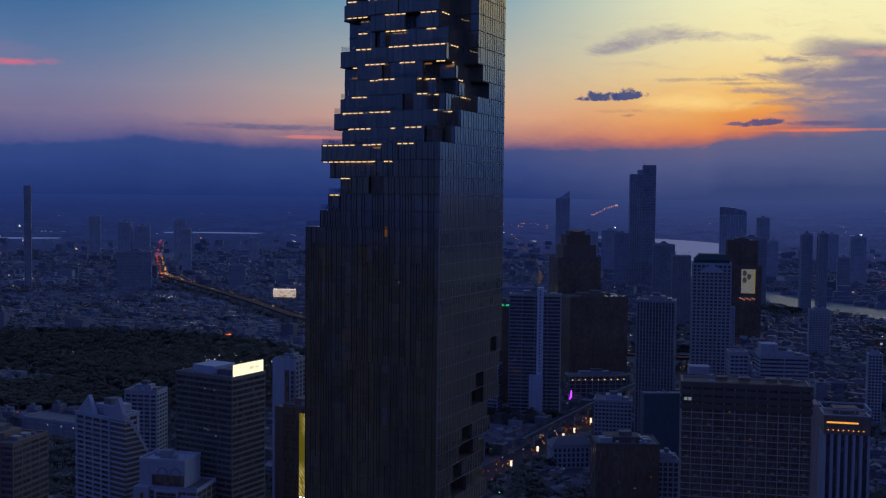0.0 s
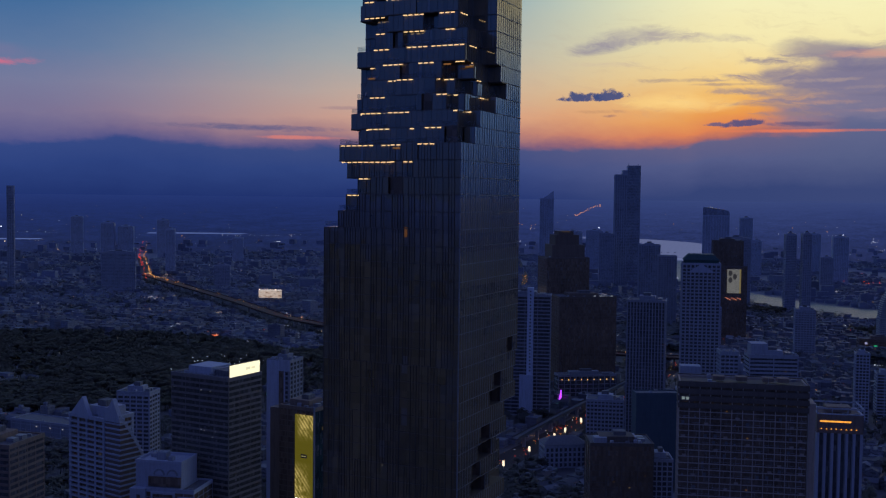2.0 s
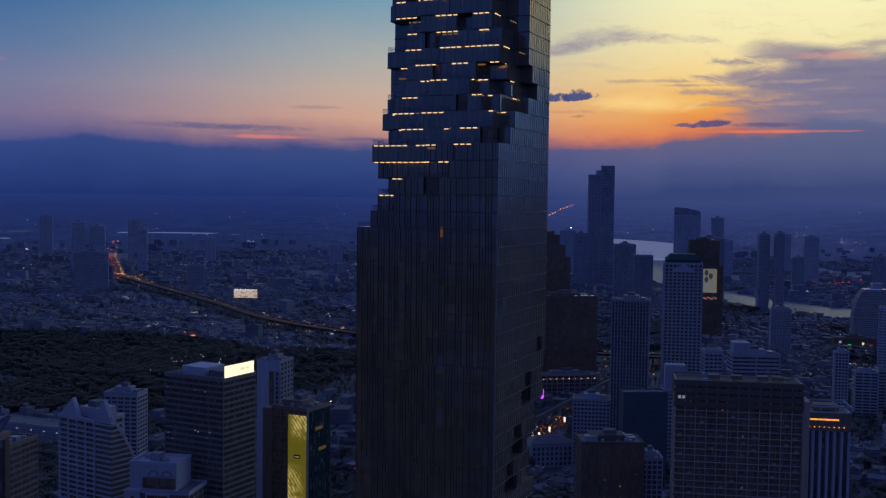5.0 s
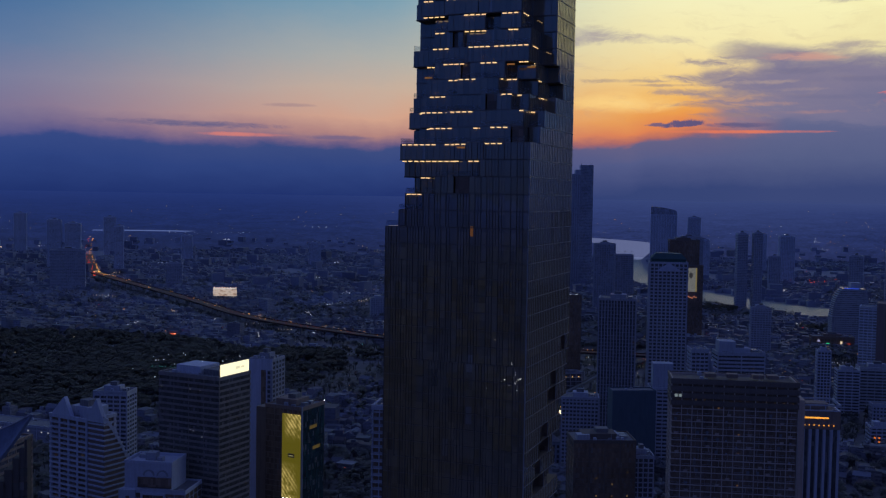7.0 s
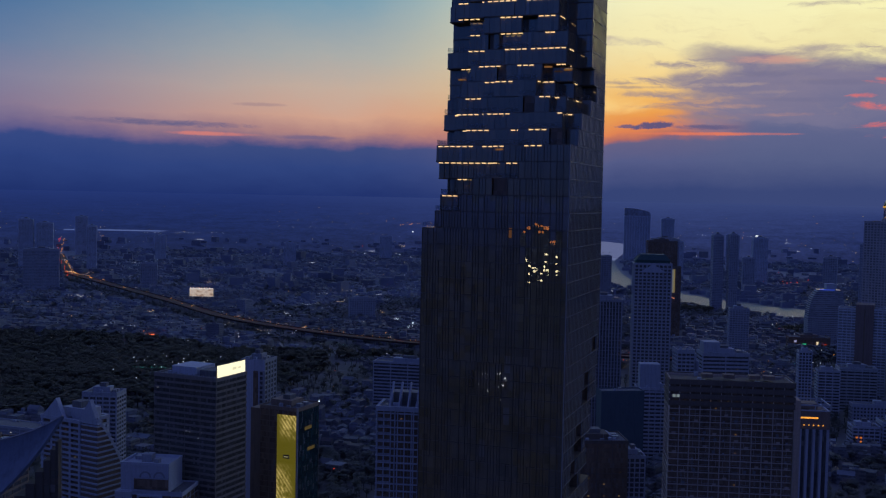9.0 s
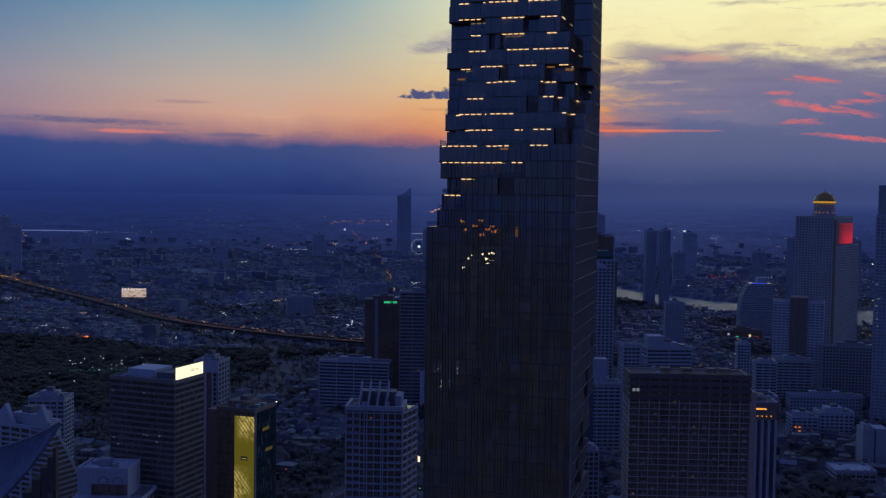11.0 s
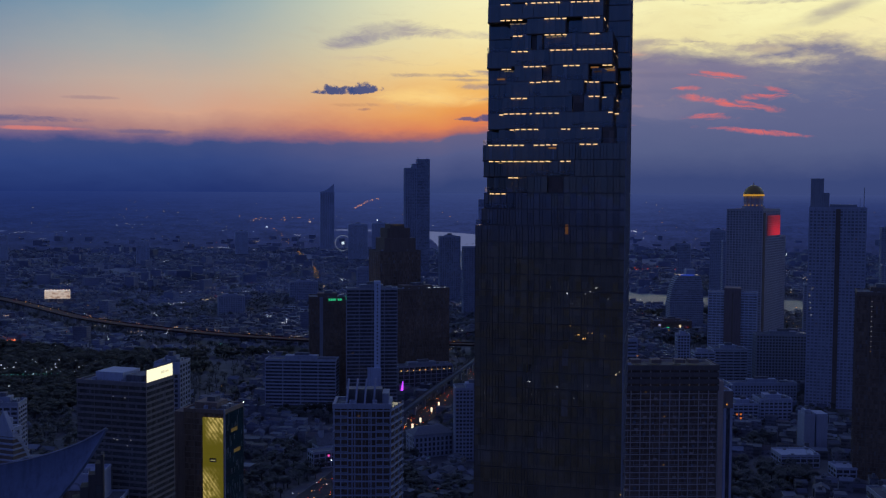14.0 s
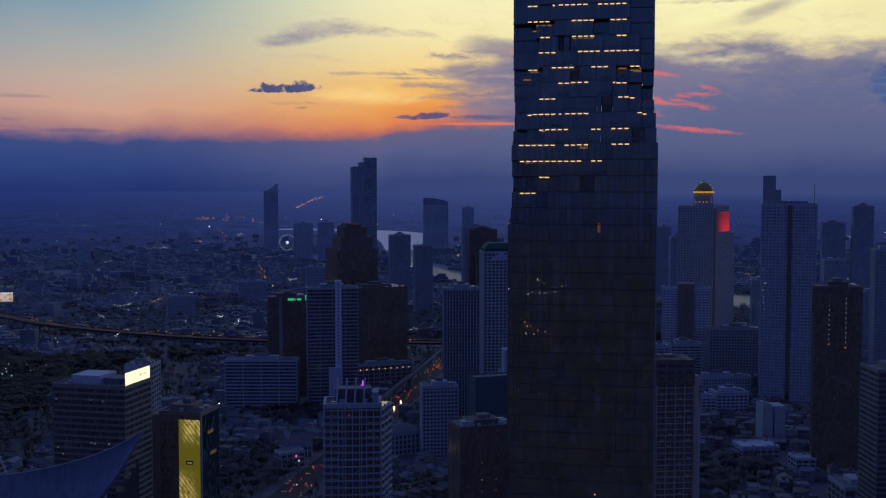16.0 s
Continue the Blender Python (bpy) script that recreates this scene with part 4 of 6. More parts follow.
part("roof_screen", boxes((-1.05, -1.15, 138.2, 67.7, -.6, 141.2), (-1.05, 24.6, 138.2, 67.7, 25.1, 141.2), (-1.05, -.6, 138.2, -.5, 24.6, 141.2), (67.1, -.6, 138.2, 67.7, 24.6, 141.2)), BRONZE, b)
screens = [mesh_of(boxes((0, -.7, 0, w, -.6, h)), "balcony_screen", m) for w, h, m in ((2.2, 1.1, BEIGE), (1.6, 1.9, GREY), (3.0, 1.0, BROWN), (1.0, .7, PALE))]
rr = random.Random(12)
rail = mesh_of(boxes((0, -.72, 0, 4.9, -.62, .14)), "balcony_rail", STEEL)
post = mesh_of(boxes((-.09, -.5, 0, .09, -.3, 3.1)), "mullion", SLAB_SKIN)
for q in range(12):
    for i in range(10, 35):
        if rr.random() < .5:
            part("balcony_rail", rail, STEEL, b, at=(.35 + 5.55 * q, 0, 3.55 * i + 1.35))
        if rr.random() < (.75 if q % 3 else .25):
            part("mullion", post, SLAB_SKIN, b, at=(2.6 + 5.55 * q + rr.choice((-.9, 0, .9)), 0, 3.55 * i + .42))
for i in range(2, 35):
    for q in range(12):
        if rr.random() < .42:
            part("balcony_screen", rr.choice(screens), BEIGE, b, at=(.9 + 5.55 * q + rr.uniform(0, 1.6), 0, 3.55 * i + .5))
part("top_window", boxes((1.0, -1.2, 131, 2.6, -1.0, 132.6), (3.2, -1.2, 131, 4.8, -1.0, 132.6)), glow("pale_room_light", (.6, .75, .8), .25), b, "pale lit windows")
for x0 in (18, 30, 44, 52):
    part("roof_plant", boxes((x0, 8, 140.9, x0 + 6, 14, 143)), BROWN, b)

# fluted tower with an orange-lit crown
b = building("fluted_tower", "blue-grey fluted tower with an orange lit crown terrace", 256.4, 702, -11.6, 28, 24, 96, WHITE_FRESH, GLASS, 3.6, 4.7, (.0, .2), (1.7, .8), 0, plant=False, roof=BROWN)
for x0 in (3.4, 7.9, 12.6, 17.2, 21.8):
    part("rib", boxes((x0, -.45, 0, x0 + .5, .1, 84), (x0 + 1.2, -.45, 0, x0 + 1.7, .1, 84)), PALE, b)
part("crown", boxes((-.9, -.9, 84, 28.9, 24.9, 96.5)), BROWN, b)
part("crown_frame", boxes((-1.2, -1.2, 100.2, 29.2, -.6, 101.2), (-1.2, 24.8, 100.2, 29.2, 25.4, 101.2), (-1.2, -.6, 100.2, -.6, 24.8, 101.2), (28.6, -.6, 100.2, 29.2, 24.8, 101.2), *[(x, y, 97, x + .6, y + .6, 100.2) for x in (-1.2, 8.5, 18.5, 28.6) for y in (-1.2, 24.8)]), WHITE, b)
part("roof_house", boxes((6, 6, 97, 22, 18, 100.6)), BROWN, b)
ORANGE = glow("orange_crown_light", (1.0, .42, .06), .95, .5)
panel("light_band", 1, 91.4, 21, 92.5, -.95, ORANGE, b, "orange light band", .1)
lamp = mesh_of(boxes((-.35, -.15, 0, .35, .15, .7)), "lamp", ORANGE)
for i in range(8):
    part("lamp", lamp, ORANGE, b, "orange terrace lamp", at=(2 + 3.2 * i, -1.1, 86.5))

# black glass office at the boulevard
b = building("office_building", "low black glass office with a pale roof terrace", 106.5, 725.4, -1, 44, 30, 69, BRONZE, GLASS_BLACK, 4.2, 11, (.35, .1), (.5, .2), 14)
part("roof_tank", boxes((3, 4, 69.2, 12, 12, 73), (14, 10, 69.2, 34, 24, 72)), WHITE, b)
building("office_building", "narrow white building with dark side windows", 152, 738, -4, 15, 22, 55, WHITE, GLASS, 3.6, 4, (.9, .3), (.9, .3), 0)
building("office_building", "white block with a grid of small dark windows", 130.7, 908, -10, 32, 22, 65, WHITE, GLASS, 3.4, 3.2, (1.5, .3), (1.0, .3), 2)
b = building("netted_building", "building wrapped in plain teal construction netting", 165, 862, 2, 37, 16, 79, TEAL, TEAL, 6, 12, (.3, .1), (.3, .12), 0, plant=False)
b = building("mansion", "pale old mansion with a hipped grey roof", 97, 925, 8, 38, 20, 20, WHITE, GLASS, 4.5, 4.2, (1.4, .3), (1.8, .4), 0, plant=False, category="mansion")
bm = bmesh.new()
prism(bm, ((-1.5, -1.5), (39.5, -1.5), (39.5, 21.5), (-1.5, 21.5)), 21.2, 27)
for v in bm.verts:
    if v.co.z > 25:
        v.co = Vector((19 + (v.co.x - 19) * .55, 10 + (v.co.y - 10) * .1, 27))
part("roof", bm, GREY, b)
building("residential_tower", "tall pale tower with close vertical ribs", 187, 1025, -15, 36, 32, 141, PALE, GLASS, 3.5, 3.0, (.5, .15), (1.1, .5), 2, category="apartment tower")

# banded office with the pale blue stripe
b = building("office_building", "banded white office tower with a pale blue vertical stripe", 70.6, 1157.6, -8, 56, 26, 133, PALE, GLASS, 4.0, 14, (1.3, .4), (.6, .2), 2)
part("stripe_tower", boxes((30.5, -2.2, 0, 37.5, 5, 142)), wall("pale_blue_render", (.72, .78, .88)), b)
part("podium_bay", boxes((23, -7, 0, 38, -2.3, 46)), wall("pale_blue_podium", (.52, .58, .70)), b)
me = mesh_of(boxes((-.8, -.06, 0, .8, .05, 1.5)), "window", GLASS)
for i in range(12, 36):
    part("window", me, GLASS, b, at=(34, -2.22, 4 + 3.8 * i))

# black stepped tower and its podium block
b = building("stepped_tower", "black stepped office tower with a thin lit roof edge", 144, 1353, 10, 57, 42, 163, DARK, GLASS_BLACK, 4.2, 8, (.4, .15), (.5, .2), 0, plant=False)
part("upper_tier", boxes((8, 5, 163, 52, 38, 180)), DARK, b)
part("top_tier", boxes((13, 8, 180, 45, 34, 193)), DARK, b)
part("crown", boxes((18, 10, 193, 38, 30, 198)), DARK, b)
panel("edge_light", 22, 196.8, 34, 197.1, 9.9, LIT, b, "thin orange roof edge light", .1)
b = building("office_building", "broad black glass block with roof edge lights", 155, 1306, 9, 74, 42, 117, DARK, GLASS_BLACK, 4.2, 9, (.35, .15), (.5, .2), 0)
for x0 in (44, 52, 57, 66):
    panel("edge_light", x0, 118.4, x0 + 3, 118.9, -.3, glow("cool_edge_light", (.8, .9, 1), .7), b, "", .1)
b = building("office_building", "dark tower with a green lit roof sign", 38, 1228, -5, 45, 35, 117, DARK, GLASS_BLACK, 3.8, 9, (.4, .2), (.6, .25), 0)
part("stripe", boxes((11.5, -.9, 0, 15.5, .2, 118)), PALE, b)
GREEN = glow("green_sign_light", (.05, .9, .4), .55)
for x0, wd in ((22, 2), (24.6, 2), (27.2, 2), (29.8, .7), (32.6, 2), (35.2, 2)):
    panel("sign_bar", x0, 113.6, x0 + wd, 116.0, -.5, GREEN, b, "green lit sign bar", .2)
panel("sign_emblem", 42, 114, 44.6, 119.5, -.5, GREEN, b, "green lit roof emblem", .2)
b = building("office_building", "long low white slab with horizontal window bands", -17, 1180, -17, 79, 22, 54, WHITE, GLASS, 3.8, 20, (1.6, .3), (.8, .3), 1)
building("apartment_building", "white apartment block with a recessed bay", -244, 800, -10, 26, 18, 89, WHITE, GLASS, 3.2, 5, (1.3, .3), (1.0, .35), 1, category="apartment building")
b = building("apartment_building", "pale block with a plain flank and a dark central recess", -124, 764, -20, 18, 20, 120, PALE, GLASS, 3.4, 4.6, (1.2, .3), (1.8, .4), 1, category="apartment building")
part("plain_wall", boxes((-.5, -.7, 0, 9.2, .2, 120.5)), WHITE_FRESH, b)
part("recess", boxes((9.4, -.6, 0, 13.2, .1, 113)), GLASS_BLACK, b, "dark window recess")
part("roof_frame", boxes((9.4, -.7, 113, 18.4, .2, 121), (13.3, -.7, 0, 14.2, .2, 113)), WHITE_FRESH, b)
b = building("office_building", "white office block with long window bands", 304, 1012, -6, 46, 26, 90, WHITE, GLASS, 3.8, 23, (2.0, .3), (1.0, .3), 1)
part("upper_tier", boxes((2, 4, 90, 18, 22, 101)), WHITE, b)
b = building("terraced_building", "white building stepping down in terraces", 262, 962, -6, 16, 22, 100, WHITE, GLASS, 3.6, 4, (1.6, .3), (.8, .3), 0, plant=False)
for i in range(6):
    part("terrace", boxes((16.4, 2, 0, 18.5 + 2.6 * i, 20, 97 - 7 * i)), WHITE, b)
b = building("terraced_building", "white stepped building with round corner balconies", 215, 928, -8, 32, 20, 70, WHITE, GLASS, 3.5, 5, (1.6, .6), (.8, .3), 1)
part("upper_tier", boxes((2, 3, 70, 20, 17, 92)), WHITE, b)
building("office_building", "white banded mid-rise block", 525, 1172, -14, 42, 24, 50, WHITE, GLASS, 3.6, 8, (1.7, .3), (.7, .3), 1)
L_AMBER = glow("orange_red_sign_light", (1, .25, .04), .55)
b = building("office_building", "low white block with an orange lit sign", 449, 986, -12, 26, 20, 22, WHITE_FRESH, GLASS, 3.6, 5, (1.5, .3), (.9, .3), 0)
for x0, z0 in ((3, 11), (7, 11), (7, 7)):
    panel("sign_panel", x0, z0, x0 + 1.8, z0 + 1.7, -.5, L_AMBER, b, "small orange lit sign", .2)
building("office_building", "low white block with stepped roof", 482, 990, -12, 34, 24, 25, WHITE_FRESH, GLASS, 3.6, 5, (1.7, .3), (1.2, .3), 1)
b = building("office_building", "pair of plain white mid-rise slabs", 459, 873, -13, 10, 18, 34, WHITE_FRESH, WHITE, 3.6, 5, (.3, .05), (.3, .05), 0)
part("second_slab", boxes((11.5, 0, 0, 22, 18, 35)), WHITE_FRESH, b)
building("shed", "long low shed with a pale blue metal roof", 404, 822, -12, 34, 26, 11, WHITE_FRESH, GLASS, 4, 6, (1.2, .3), (.8, .3), 0, plant=False, roof=WHITE_FRESH)
building("shed", "low workshop with a pale metal roof", 430, 780, -16, 28, 20, 9, WHITE_FRESH, GLASS, 4, 6, (1.2, .3), (.8, .3), 0, plant=False, roof=WHITE_FRESH)
building("apartment_building", "white banded apartment block", 484, 1140, -14, 24, 18, 52, WHITE_FRESH, GLASS, 3.4, 8, (1.5, .3), (.9, .3), 1, category="apartment building")
building("apartment_building", "white apartment block with lit stair windows", 454, 1125, -14, 14, 14, 76, WHITE_FRESH, GLASS, 3.4, 3.5, (1.3, .3), (.9, .3), 3, category="apartment building", lit_mat=LIT_COOL)
building("office_building", "plain grey block with square windows", 600, 1200, -20, 70, 24, 62, PALE, GLASS, 3.8, 4, (1.6, .3), (1.4, .3), 1)
building("office_building", "broad grey office slab", 700, 960, -25, 60, 30, 84, PALE, GLASS, 3.8, 6, (1.6, .3), (1.0, .3), 1)
building("office_building", "banded grey office building with a white lift house", 357, 592, -17, 44, 30, 120, GREY, GLASS, 3.7, 12, (1.3, .4), (.4, .1), 0)
building("school_building", "long pale building with rows of square windows", 505, 1098, -12, 80, 16, 22, WHITE, GLASS, 3.8, 3.6, (1.8, .3), (1.5, .3), 0)
b = building("hall", "low hall with a white framed flat roof", 392, 668, -17, 42, 34, 17, WHITE, GLASS, 5, 9, (.8, .3), (.8, .3), 0)

# long hall beyond the gardens
b = building("hall", "long low pale hall with white wall lamps", -425, 1052, -25, 104, 26, 14, WHITE, PALE, 5, 13, (.5, .2), (.5, .25), 0, plant=False, category="hall")
lamp = mesh_of(boxes((-.5, -.4, 0, .5, .2, .9)), "lamp", LIT_COOL)
for x0 in (34, 52, 68, 84, 92):
    part("lamp", lamp, LIT_COOL, b, "white wall lamp", at=(x0, -.5, 9))
# apartment tower with the gabled sail
b = building("gabled_tower", "white apartment tower with pointed gables and a curved sail flank", -243.6, 695.8, -35, 34, 22, 94, WHITE_FRESH, GLASS_BLACK, 3.3, 8.5, (1.15, 1.2), (1.6, .9), 4, plant=False, category="apartment tower")
rail = mesh_of(boxes((0, -1.25, 0, 3.0, -1.15, .9)), "balcony_rail", PALE)
rr = random.Random(4)
for i in range(28):
    for x0 in (1.2, 5.0, 12.0, 20.5, 29.0):
        if rr.random() < .6:
            part("balcony_rail", rail, PALE, b, at=(x0 + rr.uniform(-.4, .4), 0, 3.3 * i + 1.1))
for x0 in (7.6, 24.4):
    part("balcony_recess", boxes((x0, -.6, 2, x0 + 3.0, .1, 92)), GLASS_BLACK, b)
bm = bmesh.new()
curve = [(0, 98)] + [(34 * t, 98 - 60 * t ** 1.3) for t in (.1, .2, .3, .4, .5, .6, .7, .8, .9, 1.0)]
for x0 in (34.5, 49.6):
    ringv = [bm.verts.new((x0, y, z)) for y, z in curve] + [bm.verts.new((x0, 34, 0)), bm.verts.new((x0, 0, 0))]
    bm.faces.new(ringv)
vs = list(bm.verts)
n = len(vs) // 2
for i in range(n):
    bm.faces.new((vs[i], vs[(i + 1) % n], vs[n + (i + 1) % n], vs[n + i]))
part("sail_body", bm, BROWN, b)
for i in range(30):
    z = 3.3 * i
    y1 = 34 * min(1, max(0, (98 - z) / 60)) ** (1 / 1.3)
    part("floor_band", boxes((34.6, -.9, z, 50.5, y1 + .4, z + .95)), WHITE_FRESH, b)
bm = bmesh.new()
for x0 in (49.2, 50.3):
    for y, z in curve:
        bm.verts.new((x0, y - .3, z + .4))
        bm.verts.new((x0, y - 1.4, z - 1.6))
bm.verts.ensure_lookup_table()
m2 = len(curve)
vv = list(bm.verts)
for i in range(m2 - 1):
    a, c = 2 * i, 2 * i + 2
    bm.faces.new((vv[a], vv[c], vv[c + 1], vv[a + 1]))
    bm.faces.new((vv[2 * m2 + a], vv[2 * m2 + a + 1], vv[2 * m2 + c + 1], vv[2 * m2 + c]))
    bm.faces.new((vv[a], vv[2 * m2 + a], vv[2 * m2 + c], vv[c]))
part("sail_edge", bm, WHITE_FRESH, b)


def gable(x0, x1, xp, z0, z1, y, root, deep=1):
    bm = bmesh.new()
    fr = [bm.verts.new(c) for c in ((x0, y, z0), (x1, y, z0), (xp, y, z1))]
    bk = [bm.verts.new(c) for c in ((x0, y + deep, z0), (x1, y + deep, z0), (xp, y + deep, z1))]
    bm.faces.new(fr), bm.faces.new(bk[::-1])
    for i in range(3):
        bm.faces.new((fr[i], bk[i], bk[(i + 1) % 3], fr[(i + 1) % 3]))
    part("gable", bm, WHITE_FRESH, root)


gable(33.0, 51, 43.5, 94, 109, -1.0, b, 3)
gable(0, 20, 13, 94, 107, -1.0, b, 3)
part("roof_house", boxes((14, 4, 94, 33, 18, 101)), WHITE_FRESH, b)
part("roof_plant", boxes((20, 6, 101, 28, 14, 105)), ROOF, b)

# white block with two arches on its top storey
b = building("arched_building", "white building with two relief arches over a dark loggia", -178, 607, -12, 38, 26, 69, WHITE_FRESH, GLASS_BLACK, 3.8, 6.3, (.25, .1), (.25, .12), 1, plant=False)
part("flank_wall", boxes((-1.2, -1.4, 0, 8.6, 26.4, 69.5)), WHITE_FRESH, b)
part("window_slot", boxes((3.2, -1.7, 8, 5.2, -1.35, 66)), GLASS_BLACK, b)
part("top_storey", boxes((.5, 3, 69, 29, 24, 84)), WHITE_FRESH, b)
part("parapet", boxes((.3, 2.8, 84, 29.2, 3.5, 85.5), (.3, 23.5, 84, 29.2, 24.2, 85.5), (.3, 3.5, 84, 1.0, 23.5, 85.5), (28.5, 3.5, 84, 29.2, 23.5, 85.5)), WHITE_FRESH, b)
part("roof_tank", boxes((10, 10, 84, 16, 16, 88.5), (18, 8, 84, 21, 12, 86.5), (4, 15, 84, 8, 20, 86)), PALE, b)
part("mast", boxes((13, 12, 88.5, 13.3, 12.3, 94)), STEEL, b)
# Dark panel on the wall stands for the shade inside the loggia.
part("loggia", boxes((8.6, 2.3, 70.4, 28.7, 3.05, 76.2)), GLASS_BLACK, b, "dark open loggia")
part("terrace_edge", boxes((8.6, -.6, 69.2, 38.4, -.2, 70.4), (29.2, -.2, 69.2, 29.6, 24, 70.4)), WHITE_FRESH, b)
for cx in (15.2, 23.4):
    for r, y0, m in ((3.5, 2.6, PALE), (2.5, 2.5, WHITE_FRESH)):
        bm = bmesh.new()
        pts = [(cx + r * math.cos(a), 77.2 + r * math.sin(a)) for a in [math.pi * i / 12 for i in range(13)]]
        f = [bm.verts.new((x, y0, z)) for x, z in pts]
        g = [bm.verts.new((x, 3.05, z)) for x, z in pts]
        bm.faces.new(f)
        for i in range(12):
            bm.faces.new((f[i], g[i], g[i + 1], f[i + 1]))
        part("arch", bm, m, b, "round relief arch")
for x0, x1, z1 in ((12.0, 26.6, 68.2), (28.6, 38.6, 66.0)):
    part("portal_frame", boxes((x0, -1.6, 0, x0 + 1.0, .2, z1), (x1 - 1.0, -1.6, 0, x1, .2, z1), (x0 + 1.0, -1.6, z1 - 1.1, x1 - 1.0, .2, z1)), WHITE_FRESH, b)
building("apartment_building", "beige apartment block with banded balconies", -264, 561, -14, 38, 30, 106, BROWN, GLASS, 3.4, 7, (1.3, .5), (.7, .3), 2, category="apartment building")

def roof_tube():
    """The pale pipe along the upper edge of the roof shell."""
    bm = bmesh.new()
    last = None
    for i in range(25):
        d = 62 * (i / 24) ** 1.8
        c = Vector((.9 - d, .06 * d, 182.2 - 10 * (1 - math.exp(-d / 15))))
        now = [bm.verts.new(c + Vector((0, .22 * math.cos(q), .22 * math.sin(q)))) for q in (0, 1.57, 3.14, 4.71)]
        if last:
            for q in range(4):
                bm.faces.new((last[q], now[q], now[(q + 1) % 4], last[(q + 1) % 4]))
        last = now
    return bm


# near tower with the swooping roof
b = thing("swooping_tower", "dark tower under a large swooping pale blue roof shell", "tower", -123.4, 273.7)
bm = bmesh.new()
grid = []
N, M = 24, 14
for i in range(N + 1):
    d = 62 * (i / N) ** 1.8
    row = []
    top = Vector((-d, .06 * d, -10 * (1 - math.exp(-d / 15))))
    low = Vector((-d, -.4 * d, -37 * (1 - math.exp(-d / 20)) - .01))
    for j in range(M + 1):
        v = j / M
        p = top.lerp(low, v)
        p.y += 2.5 * math.sin(math.pi * v) * min(1, d / 20)
        row.append(bm.verts.new((p.x + .9, p.y, p.z + 182.1)))
    grid.append(row)
for i in range(N):
    for j in range(M):
        bm.faces.new((grid[i][j], grid[i + 1][j], grid[i + 1][j + 1], grid[i][j + 1]))
bmesh.ops.recalc_face_normals(bm, faces=bm.faces)
bmesh.ops.solidify(bm, geom=bm.faces[:], thickness=.8)
part("roof_shell", bm, wall("blue_roof_sheet", (.17, .21, .30), .5, .5), b)
part("roof_ridge", roof_tube(), PALE, b)
# Shade under the roof shell is put into this darker bronze.
SHADED = wall("shaded_bronze_cladding", (.115, .098, .085), .95)
for i in range(20):
    d0, d1 = 60 * (i / 20) ** 1.5, 60 * ((i + 1) / 20) ** 1.5
    top = 177 - 37 * (1 - math.exp(-d1 / 20))
    y0 = -.8 - .34 * d0
    part("body", boxes((.2 - d1, y0, 0, .2 - d0, 2.5, top)), SHADED, b)
    for q in range(max(0, int(top / 3.6) - 14), int(top / 3.6) - 1):
        part("window_band", boxes((.2 - d1, y0 - .12, 3.6 * q + .8, .2 - d0, y0 + .1, 3.6 * q + 2.8)), GLASS_DEEP, b)
# ---- middle distance ----
b = building("gabled_office_tower", "pale office tower with a green pointed crown", 262, 1118, -12, 40, 34, 172, WHITE, GLASS, 3.7, 4.4, (1.5, .3), (1.5, .4), 2, plant=False, far=True, category="tower")
part("crown", boxes((2, 2, 172.2, 38, 32, 176)), wall("green_copper", (.06, .12, .11)), b)
gable(6, 34, 20, 163, 172, -.7, b)
bm = bmesh.new()
prism(bm, ((1, 1), (39, 1), (39, 33), (1, 33)), 176, 182)
for v in bm.verts:
    if v.co.z > 180:
        v.co = Vector((20 + (v.co.x - 20) * .7, 17 + (v.co.y - 17) * .7, 182))
part("crown_roof", bm, wall("green_roof", (.05, .10, .10)), b)
b = building("screen_tower", "dark tower carrying a large lit screen", 495, 1860, -10, 52, 36, 168, DARK, GLASS_BLACK, 4, 8, (.4, .2), (.5, .2), 0, far=True, category="tower")
b = building("screen_building", "dark block with a lit advertising screen near its top", 500, 1838, -12, 48, 18, 124, DARK, GLASS_BLACK, 4, 8, (.4, .2), None, 2, far=True, plant=False)
L_PINK = glow("orange_pink_lamp", (1, .35, .2), .9)
screen = panel("screen", 14, 78, 35, 120, -.5, glow("grey_screen_light", (.34, .34, .33), .34, .6), b, "pale lit screen with dark discs", .4)
panel("screen_edge", 35, 78, 37.5, 120, -.5, glow("yellow_screen_light", (.6, .48, .2), .25), b, "", .4)
for cx, cz in ((19.5, 113), (19.5, 101), (27, 107)):
    bm = bmesh.new()
    bm.faces.new([bm.verts.new((cx + 3.4 * math.cos(a), -.95, cz + 5.0 * math.sin(a))) for a in [2 * math.pi * i / 20 for i in range(20)]])
    bmesh.ops.solidify(bm, geom=bm.faces[:], thickness=.04)
    part("screen_disc", bm, glow("dark_screen_disc", (.03, .03, .035), .8), screen)
for i in range(8):
    panel("lamp", 12 + 3.4 * i, 69 - (i % 3) * 1.5, 13.5 + 3.4 * i, 70.4 - (i % 3) * 1.5, -.6, L_PINK, b, "small orange-pink lamp under the screen", .3)
building("tower", "slender dark tower with a stepped roof", 431, 2202, -8, 44, 34, 145, FAR_GREY, FAR_GLASS, 3.8, 5, (.6, .2), (1.0, .3), 1, far=True)
b = building("tower", "dark tower with curved roof frames", 424, 1979, -8, 34, 30, 134, FAR_GREY, FAR_GLASS, 3.8, 5, (.6, .2), (1.0, .3), 0, far=True, plant=False)
